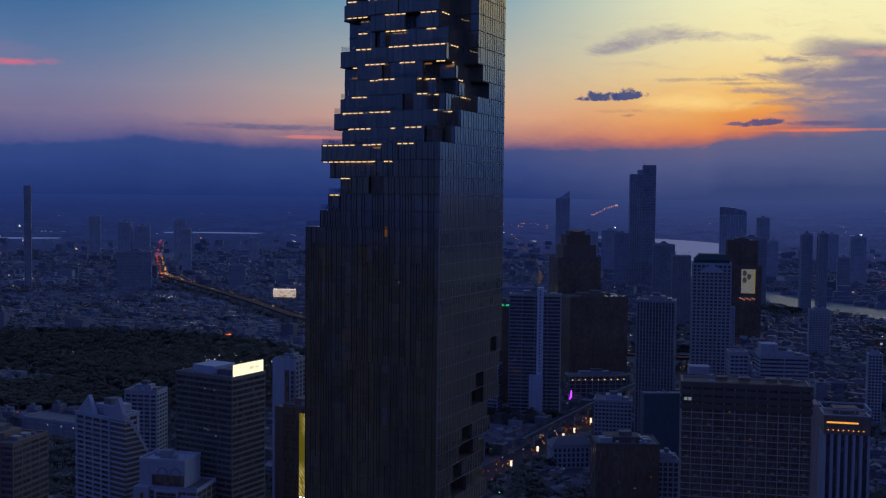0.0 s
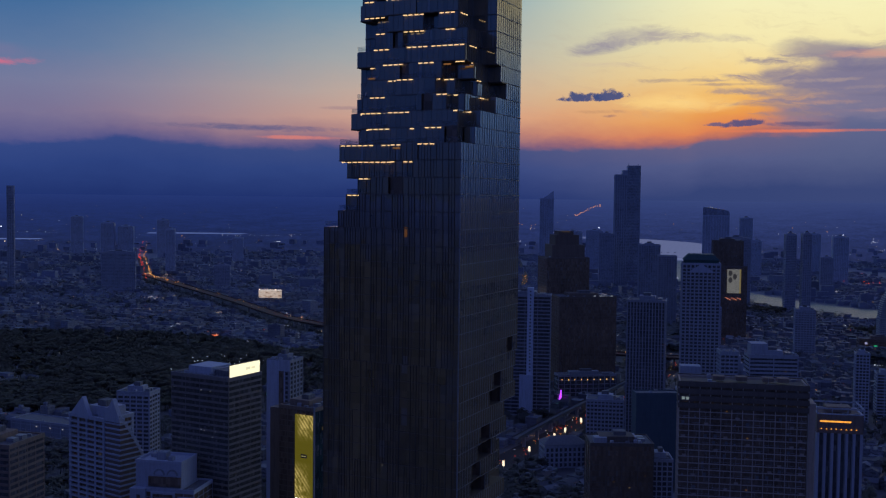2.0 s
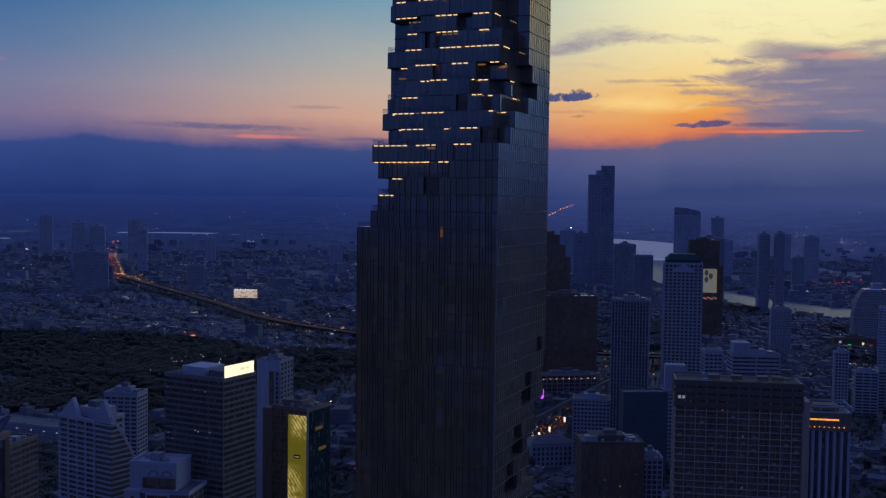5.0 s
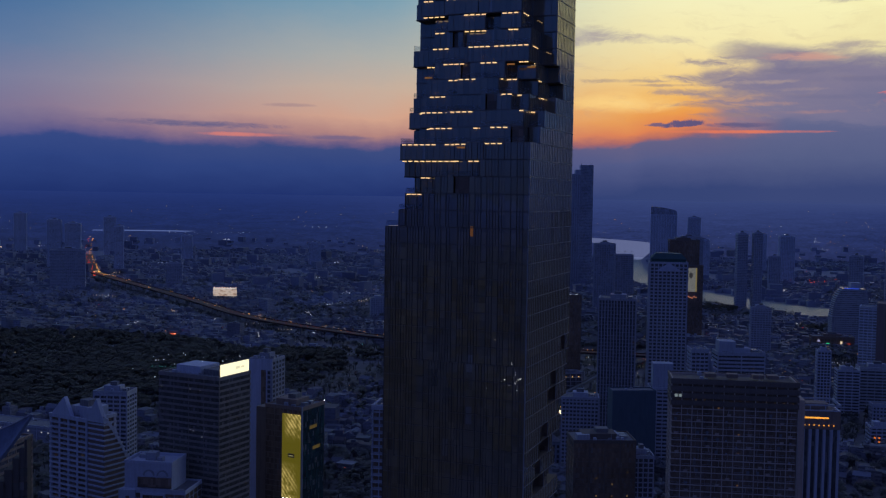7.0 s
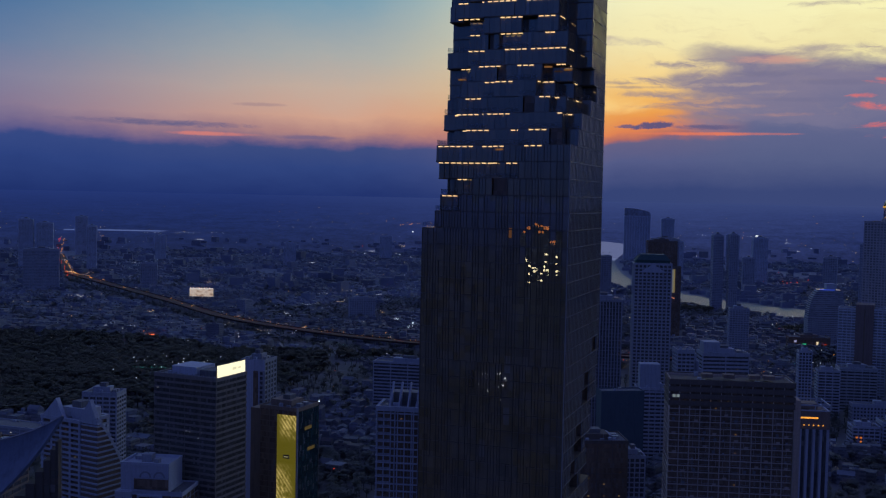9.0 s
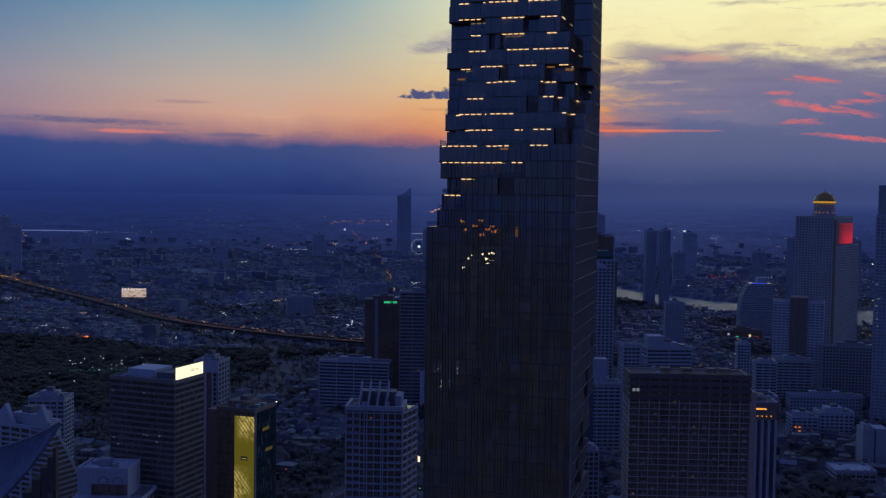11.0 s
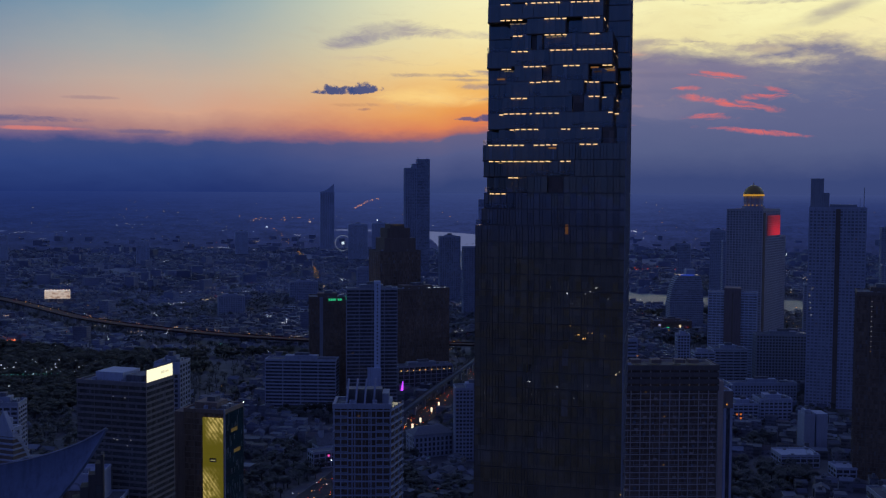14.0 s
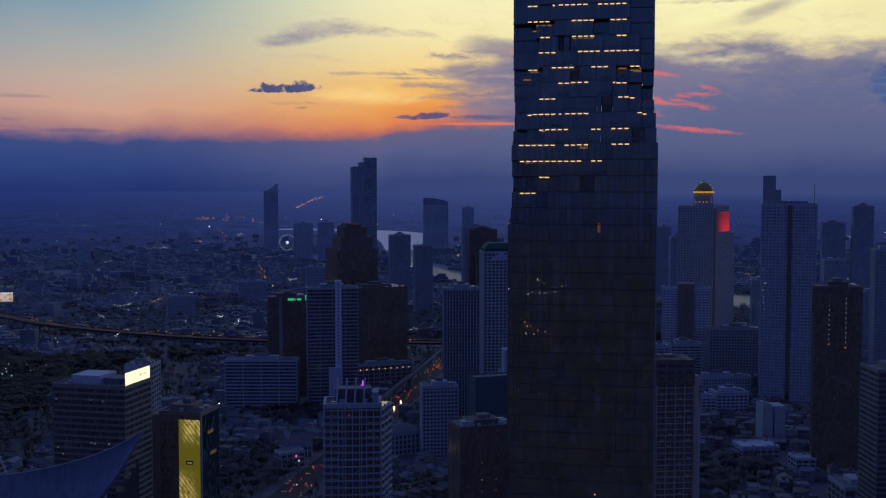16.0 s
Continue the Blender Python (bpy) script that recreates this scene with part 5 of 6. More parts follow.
for x0 in (2, 14, 26):
    bm = bmesh.new()
    arc = [(x0 + 5 - 5 * math.cos(a), 134 + 7 * math.sin(a)) for a in [math.pi / 2 * i / 8 for i in range(9)]]
    a1 = [bm.verts.new((x, 0, z)) for x, z in arc]
    a2 = [bm.verts.new((x + .4, 0, z + 1.2)) for x, z in arc]
    for i in range(8):
        bm.faces.new((a1[i], a1[i + 1], a2[i + 1], a2[i]))
    bmesh.ops.solidify(bm, geom=bm.faces[:], thickness=24)
    part("roof_frame", bm, FAR_GREY, b)
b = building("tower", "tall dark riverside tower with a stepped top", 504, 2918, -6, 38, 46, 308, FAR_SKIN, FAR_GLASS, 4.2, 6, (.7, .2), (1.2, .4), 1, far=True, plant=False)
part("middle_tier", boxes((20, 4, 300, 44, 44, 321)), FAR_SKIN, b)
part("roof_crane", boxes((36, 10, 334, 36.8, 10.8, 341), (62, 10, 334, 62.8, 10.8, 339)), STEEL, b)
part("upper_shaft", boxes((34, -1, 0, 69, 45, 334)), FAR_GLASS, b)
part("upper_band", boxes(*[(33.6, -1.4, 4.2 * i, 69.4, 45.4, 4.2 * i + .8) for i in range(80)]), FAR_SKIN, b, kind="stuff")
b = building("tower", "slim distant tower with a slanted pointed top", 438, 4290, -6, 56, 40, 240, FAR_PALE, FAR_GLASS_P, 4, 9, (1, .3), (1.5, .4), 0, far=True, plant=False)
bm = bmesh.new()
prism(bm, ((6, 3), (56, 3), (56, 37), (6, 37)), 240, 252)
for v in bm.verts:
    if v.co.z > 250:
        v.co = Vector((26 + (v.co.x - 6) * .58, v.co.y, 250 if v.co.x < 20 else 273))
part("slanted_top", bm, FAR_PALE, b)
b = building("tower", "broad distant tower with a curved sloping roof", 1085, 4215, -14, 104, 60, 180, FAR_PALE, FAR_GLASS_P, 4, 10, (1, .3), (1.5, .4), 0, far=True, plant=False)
bm = bmesh.new()
prof = [(0, 180), (0, 212)] + [(104 * t, 213 - 16 * t * t) for t in (.1, .3, .5, .7, .85, .95)] + [(104, 190), (104, 180)]
lo = [bm.verts.new((x, 2, z)) for x, z in prof]
hi = [bm.verts.new((x, 58, z)) for x, z in prof]
bm.faces.new(lo), bm.faces.new(hi[::-1])
for i in range(len(prof)):
    j = (i + 1) % len(prof)
    bm.faces.new((lo[i], hi[i], hi[j], lo[j]))
part("curved_top", bm, FAR_GLASS_P, b)

# twin riverside slabs and other far towers
BLOCKS_SOUTH = [
    (-1418, 4150, 14, 45, 30, 150, FAR_SKIN), (-1034, 3295, 10, 40, 30, 149, FAR_SKIN), (-985, 3310, 10, 46, 30, 138, FAR_GREY), (-1040, 3995, 12, 43, 30, 143, FAR_GREY),
    (-833, 3296, 10, 28, 26, 132, FAR_SKIN), (-815, 2596, 12, 80, 40, 96, FAR_GREY), (-560, 2700, 8, 40, 24, 60, FAR_SKIN), (-40, 2050, 5, 50, 20, 40, WHITE),
    (-1500, 3300, 20, 40, 28, 90, FAR_SKIN), (-700, 3700, 8, 36, 28, 90, FAR_GREY), (-250, 3500, 3, 40, 28, 80, FAR_SKIN),
]
BLOCKS_CENTRE = [
    (447, 3601, -8, 66, 40, 128, FAR_GREY), (508, 3477, -8, 54, 36, 135, FAR_GREY), (454, 2866, -8, 40, 36, 145, FAR_GREY), (300, 2500, -5, 44, 22, 58, FAR_SKIN),
    (120, 2300, 0, 60, 22, 44, FAR_SKIN), (430, 1700, -10, 36, 24, 66, FAR_SKIN), (560, 1620, -14, 30, 24, 72, FAR_SKIN), (80, 3900, 0, 44, 30, 92, FAR_GREY),
]
BLOCKS_RIVERSIDE = [
    (1154, 3018, -12, 42, 34, 138, FAR_SKIN), (1056, 3606, -12, 42, 30, 180, FAR_GREY), (1020, 3350, -12, 30, 28, 112, FAR_SKIN), (905, 3050, -12, 34, 26, 120, FAR_GREY),
    (1250, 3500, -18, 44, 30, 130, FAR_GREY), (1000, 2700, -15, 30, 26, 95, FAR_SKIN),
]
BLOCKS_WEST = [
    (740, 1560, -30, 34, 26, 70, FAR_GREY), (820, 1420, -32, 30, 26, 64, FAR_SKIN), (1010, 1480, -34, 46, 28, 74, FAR_GREY), (1130, 1420, -36, 40, 30, 88, FAR_SKIN),
    (767, 1095, -30, 42, 34, 168, FAR_GREY), (860, 1500, -30, 44, 30, 96, FAR_SKIN), (930, 1320, -33, 40, 30, 90, WHITE),
]
BLOCKS_FAR_WEST = [
    (1073, 2212, -30, 34, 28, 155, FAR_SKIN), (964, 2156, -28, 28, 26, 127, FAR_SKIN), (760, 2260, -8, 22, 24, 168, FAR_SKIN), (790, 2240, -8, 18, 24, 170, FAR_SKIN),
    (656, 2385, -12, 64, 40, 154, FAR_GREY), (903, 1841, -20, 28, 24, 150, FAR_SKIN), (1341, 1860, -30, 40, 34, 208, FAR_GREY), (1295, 1900, -30, 46, 30, 172, FAR_GREY),
    (1000, 1650, -30, 36, 30, 128, FAR_GREY), (1150, 1700, -30, 40, 30, 110, FAR_SKIN), (1480, 2300, -30, 46, 34, 170, FAR_GREY), (1380, 2500, -28, 40, 34, 140, FAR_SKIN),
    (1200, 2200, -25, 36, 30, 120, FAR_GREY),
]
FAR = BLOCKS_SOUTH + BLOCKS_CENTRE + BLOCKS_RIVERSIDE + BLOCKS_WEST + BLOCKS_FAR_WEST
# Towers past 2900 m take the palest pair, with the most haze painted in.
for i, (x, y, a, w, d, h, sk) in enumerate(FAR):
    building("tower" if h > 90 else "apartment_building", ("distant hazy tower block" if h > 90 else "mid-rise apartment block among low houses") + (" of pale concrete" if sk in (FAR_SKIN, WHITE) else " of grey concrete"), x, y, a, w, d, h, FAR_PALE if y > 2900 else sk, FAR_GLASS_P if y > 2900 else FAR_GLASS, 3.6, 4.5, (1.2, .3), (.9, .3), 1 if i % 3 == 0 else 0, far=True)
building("slim_tower", "very slim dark distant tower", -1029, 2555, 14, 16, 16, 257, FAR_SKIN, FAR_GLASS, 4, 5, (.6, .2), (.6, .2), 0, far=True, plant=False, category="tower")

HOTEL = wall("mauve_grey_render", (.44, .42, .46))
# domed tower with the red screen
b = building("domed_tower", "tall pale stepped hotel tower with a golden lit dome", 652, 1374.6, -47.4, 51, 84, 218, HOTEL, FAR_GLASS_D, 3.6, 4.2, (1.3, .35), (1.2, .4), 3, far=True, plant=False, category="tower")
bm = bmesh.new()
prism(bm, ring(24, 16, 26, 38), 218, 223)
prism(bm, ring(24, 11.5, 26, 38), 223, 238)
part("drum", bm, HOTEL, b)
me = mesh_of(boxes((-.7, -.7, 223, .7, .7, 238)), "column", WHITE)
for x, y in ring(12, 13.2, 26, 38):
    part("column", me, WHITE, b, at=(x, y, 0))
GOLD = glow("golden_dome_light", (1.0, .5, .05), .5)
bm = bmesh.new()
prism(bm, ring(32, 15.0, 26, 38), 237.6, 239.8)
part("light_ring", bm, GOLD, b, "golden light ring under the dome")
me = mesh_of(boxes((-.5, -.5, 0, .5, .5, 1.6)), "lamp", glow("amber_drum_light", (1.0, .5, .12), .35))
for x, y in ring(14, 12.6, 26, 38):
    part("lamp", me, GOLD, b, "amber lamp between the columns", at=(x, y, 223.4))
bm = bmesh.new()
last = None
for i in range(9):
    a = math.pi / 2 * i / 8
    now = [bm.verts.new((x, y, 239.8 + 13.5 * math.sin(a) ** 1.15)) for x, y in ring(28, max(14.4 * math.cos(a) ** 1.1, .4), 26, 38)]
    if last:
        for q in range(28):
            bm.faces.new((last[q], last[(q + 1) % 28], now[(q + 1) % 28], now[q]))
    last = now
prism(bm, ring(8, .6, 26, 38), 251.5, 257)
part("dome", bm, wall("gilded_dome", (.42, .26, .06), .4), b, "gilded dome")
def red_screen():
    m, k, bs = material("red_screen_light")
    x, y, z = k.split(k.n.new("ShaderNodeTexCoord").outputs["Object"])
    f = k.math("MULTIPLY", k.smooth(y, 14, 62), k.math("ADD", k.math("MULTIPLY", k.smooth(z, 205, 186), .6), .4))
    bs.inputs["Base Color"].default_value = (.05, .02, .02, 1)
    bs.inputs["Emission Color"].default_value = (1.0, .02, .05, 1)
    k.put(bs.inputs["Emission Strength"], k.math("ADD", k.math("MULTIPLY", f, .42), .03))
    return m


RED = red_screen()
for i in range(10):
    side_panel("screen_strip", 20, 181 + 2.9 * i, 84, 183.6 + 2.9 * i, 51.6, RED, b, "glowing red screen row", .3)
# Raised strip; its dark colour stands for the shade of a recess.
part("recess", boxes((51.2, 3, 0, 51.9, 12, 214)), DARK, b)
building("hotel_wing", "pale lower wing stepping down beside the domed tower", 714.6, 1432, -47.4, 51, 30, 178, HOTEL, FAR_GLASS_D, 3.6, 4.2, (1.3, .35), (1.2, .4), 1, far=True, category="tower")
building("hotel_wing", "pale lowest wing beside the domed tower", 736, 1453, -47.4, 46, 22, 140, HOTEL, FAR_GLASS_D, 3.6, 4.2, (1.3, .35), (1.2, .4), 1, far=True, category="tower")
b = building("hotel_tower", "broad pale tower with square windows and a dark central groove", 579, 1058, -33, 60, 36, 225, FAR_SKIN, FAR_GLASS_D, 3.7, 4.0, (1.5, .35), (1.4, .4), 7, far=True, plant=False, category="tower")
part("roof_tower", boxes((1, 4, 225, 15, 22, 258)), PALE, b)
part("roof_house", boxes((15, 4, 225, 21, 24, 242), (22, 6, 225, 50, 28, 229)), PALE, b)
part("antenna", boxes((57, 8, 225, 57.7, 8.7, 248), (53, 8, 225, 53.4, 8.4, 236)), STEEL, b)
# Not cut in: a dark strip paints the groove's shade.
part("groove", boxes((28, -.9, 0, 33, .2, 224)), DARK, b)
for z0 in (104, 112, 118, 126, 134, 150):
    panel("lit_window", 2 + z0 % 3, z0, 3 + z0 % 3, z0 + .9, -.5, LIT_COOL, b, "lit corner window", .1)
b = building("dark_tower", "dark office tower with two columns of lit windows", 443.5, 777, -33, 38, 36, 158, DARK, GLASS_BLACK, 3.8, 9, (.5, .2), (.6, .3), 0, category="tower")
rr = random.Random(3)
for i in range(8, 30):
    part("lit_window", boxes((0, -.4, 0, .55, -.3, .6)), ORANGE if i in (8, 9) else LIT_COOL, b, at=(11.5 if i % 2 else 25.0, 0, 90 + i * 2.1))
b = building("winged_block", "apartment block with a brown middle between two pale banded wings", 562, 1256, -30, 61, 24, 112, FAR_PALE, FAR_GLASS_D, 3.5, 5, (1.3, .35), (.7, .3), 2, far=True, plant=False, category="apartment building")
part("middle_bay", boxes((20, -2.4, 0, 41, 26, 118)), wall("dull_brown_render", (.25, .19, .18)), b)
part("window_slot", boxes((29.6, -2.7, 6, 31.2, -2.3, 112)), DARK, b)
b = building("riverside_hotel", "white rounded riverside hotel with a blue lit roof edge", 746, 1743, -12, 60, 30, 46, WHITE, FAR_GLASS_D, 3.4, 4, (1.5, .4), (.6, .3), 2, far=True, plant=False, category="hotel")
for i in range(14):
    z, q = 46 + 3.4 * i, ((i + .5) / 15) ** 2
    x0, x1 = 26 * (1 - math.sqrt(1 - q)) + .3, 60 - 9 * (1 - math.sqrt(1 - q))
    part("upper_storey", boxes((x0 + .4, 1, z, x1 - .4, 29, z + 3.4)), FAR_GLASS_D, b)
    part("floor_band", boxes((x0, .6, z, x1, 29.4, z + 1.4)), WHITE, b)
part("top_tier", boxes((30, 6, 90, 46, 24, 104)), WHITE, b)
panel("edge_light", 18, 93.4, 42, 94.8, .6, glow("blue_edge_light", (.05, .12, .9), .6), b, "blue roof edge light", .2)
b = building("shopping_pavilion", "low pavilion with bright signs and lamps", 690, 1690, -14, 66, 30, 18, BROWN, GLASS_BLACK, 5, 9, (.8, .3), (.6, .2), 0)
for x0, w, z0, h, m in ((8, 4, 10, 3.5, glow("white_sign_light", (.6, .6, 1), .45)), (22, 5, 7, 1.5, GREEN), (44, 3, 6, 6, glow("cream_sign", (1, .8, .5), .8)), (2, 50, 2, 2, ORANGE), (52, 8, 7, 2, glow("red_sign", (1, .1, .05), .22))):
    panel("sign_panel", x0, z0, x0 + w, z0 + h, -.6, m, b, "bright lit sign panel", .3)
b = building("church", "small white church with a gable lit orange", 12, 938, 14, 26, 14, 12, WHITE, GLASS, 6, 4, (.8, .2), (1.0, .3), 0, plant=False, category="church")
bm = bmesh.new()
for x0 in (-1, 27):
    bm.faces.new([bm.verts.new(c) for c in ((x0, -1, 13.2), (x0, 15, 13.2), (x0, 7, 22))])
vs = list(bm.verts)
for i in range(3):
    bm.faces.new((vs[i], vs[(i + 1) % 3], vs[3 + (i + 1) % 3], vs[3 + i]))
part("roof", bm, ROOF, b)
bm = bmesh.new()
prism(bm, ring(8, 3, 5, 7), 12, 26)
part("turret", bm, WHITE, b)
bm = bmesh.new()
prism(bm, ring(8, 3.4, 5, 7), 26, 34)
for v in bm.verts:
    if v.co.z > 30:
        v.co = Vector((5 + (v.co.x - 5) * .1, 7 + (v.co.y - 7) * .1, 34))
part("spire", bm, GREY, b)
part("gable_lamp", boxes((26.6, 4, 14, 27.6, 9, 16)), glow("orange_flood_light", (1, .35, .05), 3.5), b, "orange flood light")
b = building("shop", "white shop house with pink and white signs", 4, 908, 14, 22, 14, 14, WHITE, GLASS, 4.5, 5, (1, .3), (1, .3), 0, plant=False)
panel("sign_panel", 13, 10, 14.6, 11.6, -.5, glow("pink_sign_light", (1, .1, .5), 1.0), b, "pink lit sign")
panel("lamp", 16, 6, 16.8, 6.8, -.5, glow("white_lamp", (.8, .9, 1), 2.0), b, "white lamp")

def billboard_material():
    m, k, bs = material("billboard_picture_light")
    tc = k.n.new("ShaderNodeTexCoord").outputs["Object"]
    x, y, z = k.split(tc)
    blot = k.noise(k.scaled(tc, (.09, 1, .16)), 1.0, 4.0, .6)
    col = k.ramp(blot, [(.3, (.16, .09, .07, 1)), (.42, (.62, .42, .32, 1)), (.55, (.85, .72, .62, 1)), (.7, (.5, .36, .3, 1))])
    col = k.mix(k.smooth(z, 27, 31), col, (.95, .9, .9, 1))
    bs.inputs["Base Color"].default_value = (.05, .05, .05, 1)
    k.put(bs.inputs["Emission Color"], col)
    bs.inputs["Emission Strength"].default_value = .6
    return m


# lit billboard far off beside the expressway
b = thing("billboard", "large glowing billboard on posts above low houses", "billboard", -388, 2348, 0, -6)
panel("screen", 0, 13, 52, 31, 0, billboard_material(), b, "pale pink glowing panel", 1.2)
part("top_lamp", boxes(*[(2 + 6 * i, -2.5, 31.6, 3 + 6 * i, -1.6, 32.4) for i in range(9)]), glow("billboard_lamp", (1, .6, .4), 3), b)
for x0 in (6, 25, 44):
    part("post", boxes((x0, .3, 0, x0 + 1.6, 1.9, 31)), STEEL, b)

# big wheel by the river
b = thing("ferris_wheel", "distant ferris wheel with lit spokes", "ferris wheel", 510, 4155, 0, -8)
LED = glow("wheel_light", (.5, .6, .8), .35)


def tube(bm, p, q, r):
    a, c = Vector(p), Vector(q)
    rot = (c - a).to_track_quat("Z", "Y")
    n = 5
    lo = [bm.verts.new(a + rot @ Vector((r * math.cos(6.2832 * i / n), r * math.sin(6.2832 * i / n), 0))) for i in range(n)]
    hi = [bm.verts.new(c + rot @ Vector((r * math.cos(6.2832 * i / n), r * math.sin(6.2832 * i / n), 0))) for i in range(n)]
    for i in range(n):
        bm.faces.new((lo[i], lo[(i + 1) % n], hi[(i + 1) % n], hi[i]))


bm = bmesh.new()
for i in range(48):
    a, c = 2 * math.pi * i / 48, 2 * math.pi * (i + 1) / 48
    tube(bm, (30 * math.cos(a), 0, 38 + 30 * math.sin(a)), (30 * math.cos(c), 0, 38 + 30 * math.sin(c)), .8)
wheel = part("wheel_ring", bm, LED, b, "pale lit rim")
for i in range(16):
    a = 2 * math.pi * i / 16
    bm = bmesh.new()
    tube(bm, (0, 0, 38), (29 * math.cos(a), 0, 38 + 29 * math.sin(a)), .3)
    part("spoke", bm, STEEL, wheel)
bm = bmesh.new()
bmesh.ops.create_icosphere(bm, subdivisions=2, radius=6, matrix=Matrix.Translation((0, 0, 38)))
part("hub", bm, glow("hub_light", (.7, .85, 1), .9), b, "bright white hub")
for s in (-1, 1):
    bm = bmesh.new()
    tube(bm, (s * 18, 3, 0), (0, 3, 38), 1.2)
    part("support_leg", bm, STEEL, b)

# street screens along the boulevard
for x, y in ((118, 1030), (132, 1056), (155, 1104), (170, 1132), (60, 920), (88, 975)):
    b = thing("street_screen", "tall lit advertising screen on the boulevard", "street screen", x, y, 0, -20, "street screens along the boulevard")
    part("post", boxes((-.3, -.3, 0, .3, .3, 3.2)), STEEL, b)
    part("screen", boxes((-1.0, -.3, 3.4, 1.0, .3, 8.2)), glow("street_screen_light", (1, .86, .6), 1.2), b, "cream lit panel")
b = thing("light_column", "purple lit sculpture column beside the road", "lit column", 148, 1228, 0, 0)
bm = bmesh.new()
prism(bm, ring(8, 1.6), 4, 15)
for v in bm.verts:
    if v.co.z > 8:
        v.co.x, v.co.y = v.co.x * .4 + .8, v.co.y * .4
part("column", bm, glow("purple_light", (.5, .06, 1.0), 1.6), b, "purple glowing column")
b = building("lamp_lit_building", "low civic building with a row of orange wall lamps", 150, 1262, 8, 72, 20, 26, PALE, GLASS, 5, 7, (1, .3), (1, .4), 0)
lamp = mesh_of(boxes((-.4, -.4, 0, .4, .2, .8)), "lamp", glow("wall_lamp_light", (1, .55, .15), 1.6))
for i in range(9):
    part("lamp", lamp, ORANGE, b, "orange wall lamp", at=(4 + 8 * i, -.5, 21))

# ---- the low city: houses, trees and small lights ----
def near_line(x, y, pts, pad=0.0):
    return np.any(np.hypot(pts[:, 0] - x, pts[:, 1] - y) < pts[:, 2] / 2 + pad)


RIVER_A, BOUL_A, EXP_A, AVE_A, AVE2_A = (np.array(p) for p in (RIVER_PTS, BOULEVARD_PTS, EXPRESS_PTS, AVENUE_PTS, AVENUE2_PTS))
FOOT = []
for ob in scene.objects:
    if ob.parent is None and "category" in ob and ob.type == "EMPTY":
        body = [c for c in ob.children if c.name.startswith("body")]
        if body:
            d = body[0].data.vertices
            xs = [(ob.matrix_basis @ v.co) for v in d]
            c = sum(xs, Vector()) / len(xs)
            FOOT.append((c.x, c.y, max((q.xy - c.xy).length for q in xs) + 5))
FOOT.append((18 - 17, 262, 32))
FOOT_A = np.array(FOOT)
PARKS = [(-390, 1235, 190, 95), (-290, 1335, 190, 75), (-640, 1560, 400, 230), (-300, 1470, 230, 120), (55, 1120, 70, 45), (-60, 930, 34, 26), (-520, 1190, 140, 90), (-345, 985, 70, 50), (372, 800, 48, 42), (420, 905, 26, 30), (-20, 868, 34, 30), (880, 1900, 130, 40), (700, 2250, 60, 50), (-150, 1560, 200, 40), (120, 1500, 90, 40), (330, 760, 50, 40)]


def grove(x, y):
    """Where gardens and groves break the sea of houses."""
    return noise.noise(Vector((x * .0045, y * .003, 1))) * .7 + noise.noise(Vector((x * .012, y * .009, 5))) * .5


def in_park(x, y):
    return any(((x - a) / c) ** 2 + ((y - b) / d) ** 2 < 1 for a, b, c, d in PARKS)


def free(x, y, pad=4.0):
    if np.any(np.hypot(FOOT_A[:, 0] - x, FOOT_A[:, 1] - y) < FOOT_A[:, 2] + pad):
        return False
    return not (near_line(x, y, BOUL_A, 8) or near_line(x, y, RIVER_A, 16 if y < 2300 else 26) or near_line(x, y, EXP_A, 26) or near_line(x, y, AVE_A, 10) or near_line(x, y, AVE2_A, 8) or in_park(x, y))


def solids(name, label, rows, mat, category):
    """Many small houses in one mesh: (x, y, turn, w, d, h, gable height)."""
    V, F = [], []
    for x, y, a, w, d, h, g, z0 in rows:
        c, s = math.cos(a), math.sin(a)
        n = len(V)
        pts = [(-w, -d, 0), (w, -d, 0), (w, d, 0), (-w, d, 0), (-w, -d, h), (w, -d, h), (w, d, h), (-w, d, h)]
        if g:
            pts += [(0, -d, h + g), (0, d, h + g)]
        for px, py, pz in pts:
            px, py = px / 2, py / 2
            V.append((x + c * px - s * py, y + s * px + c * py, z0 + pz))
        F += [(n, n + 1, n + 5, n + 4), (n + 1, n + 2, n + 6, n + 5), (n + 2, n + 3, n + 7, n + 6), (n + 3, n, n + 4, n + 7)]
        if g:
            F += [(n + 5, n + 6, n + 9, n + 8), (n + 7, n + 4, n + 8, n + 9), (n + 4, n + 5, n + 8), (n + 6, n + 7, n + 9)]
        else:
            F += [(n + 4, n + 5, n + 6, n + 7)]
    me = bpy.data.meshes.new(name)
    me.from_pydata(V, [], F)
    me.materials.append(mat)
    return tagged(new(name, me), label, category, kind="stuff")


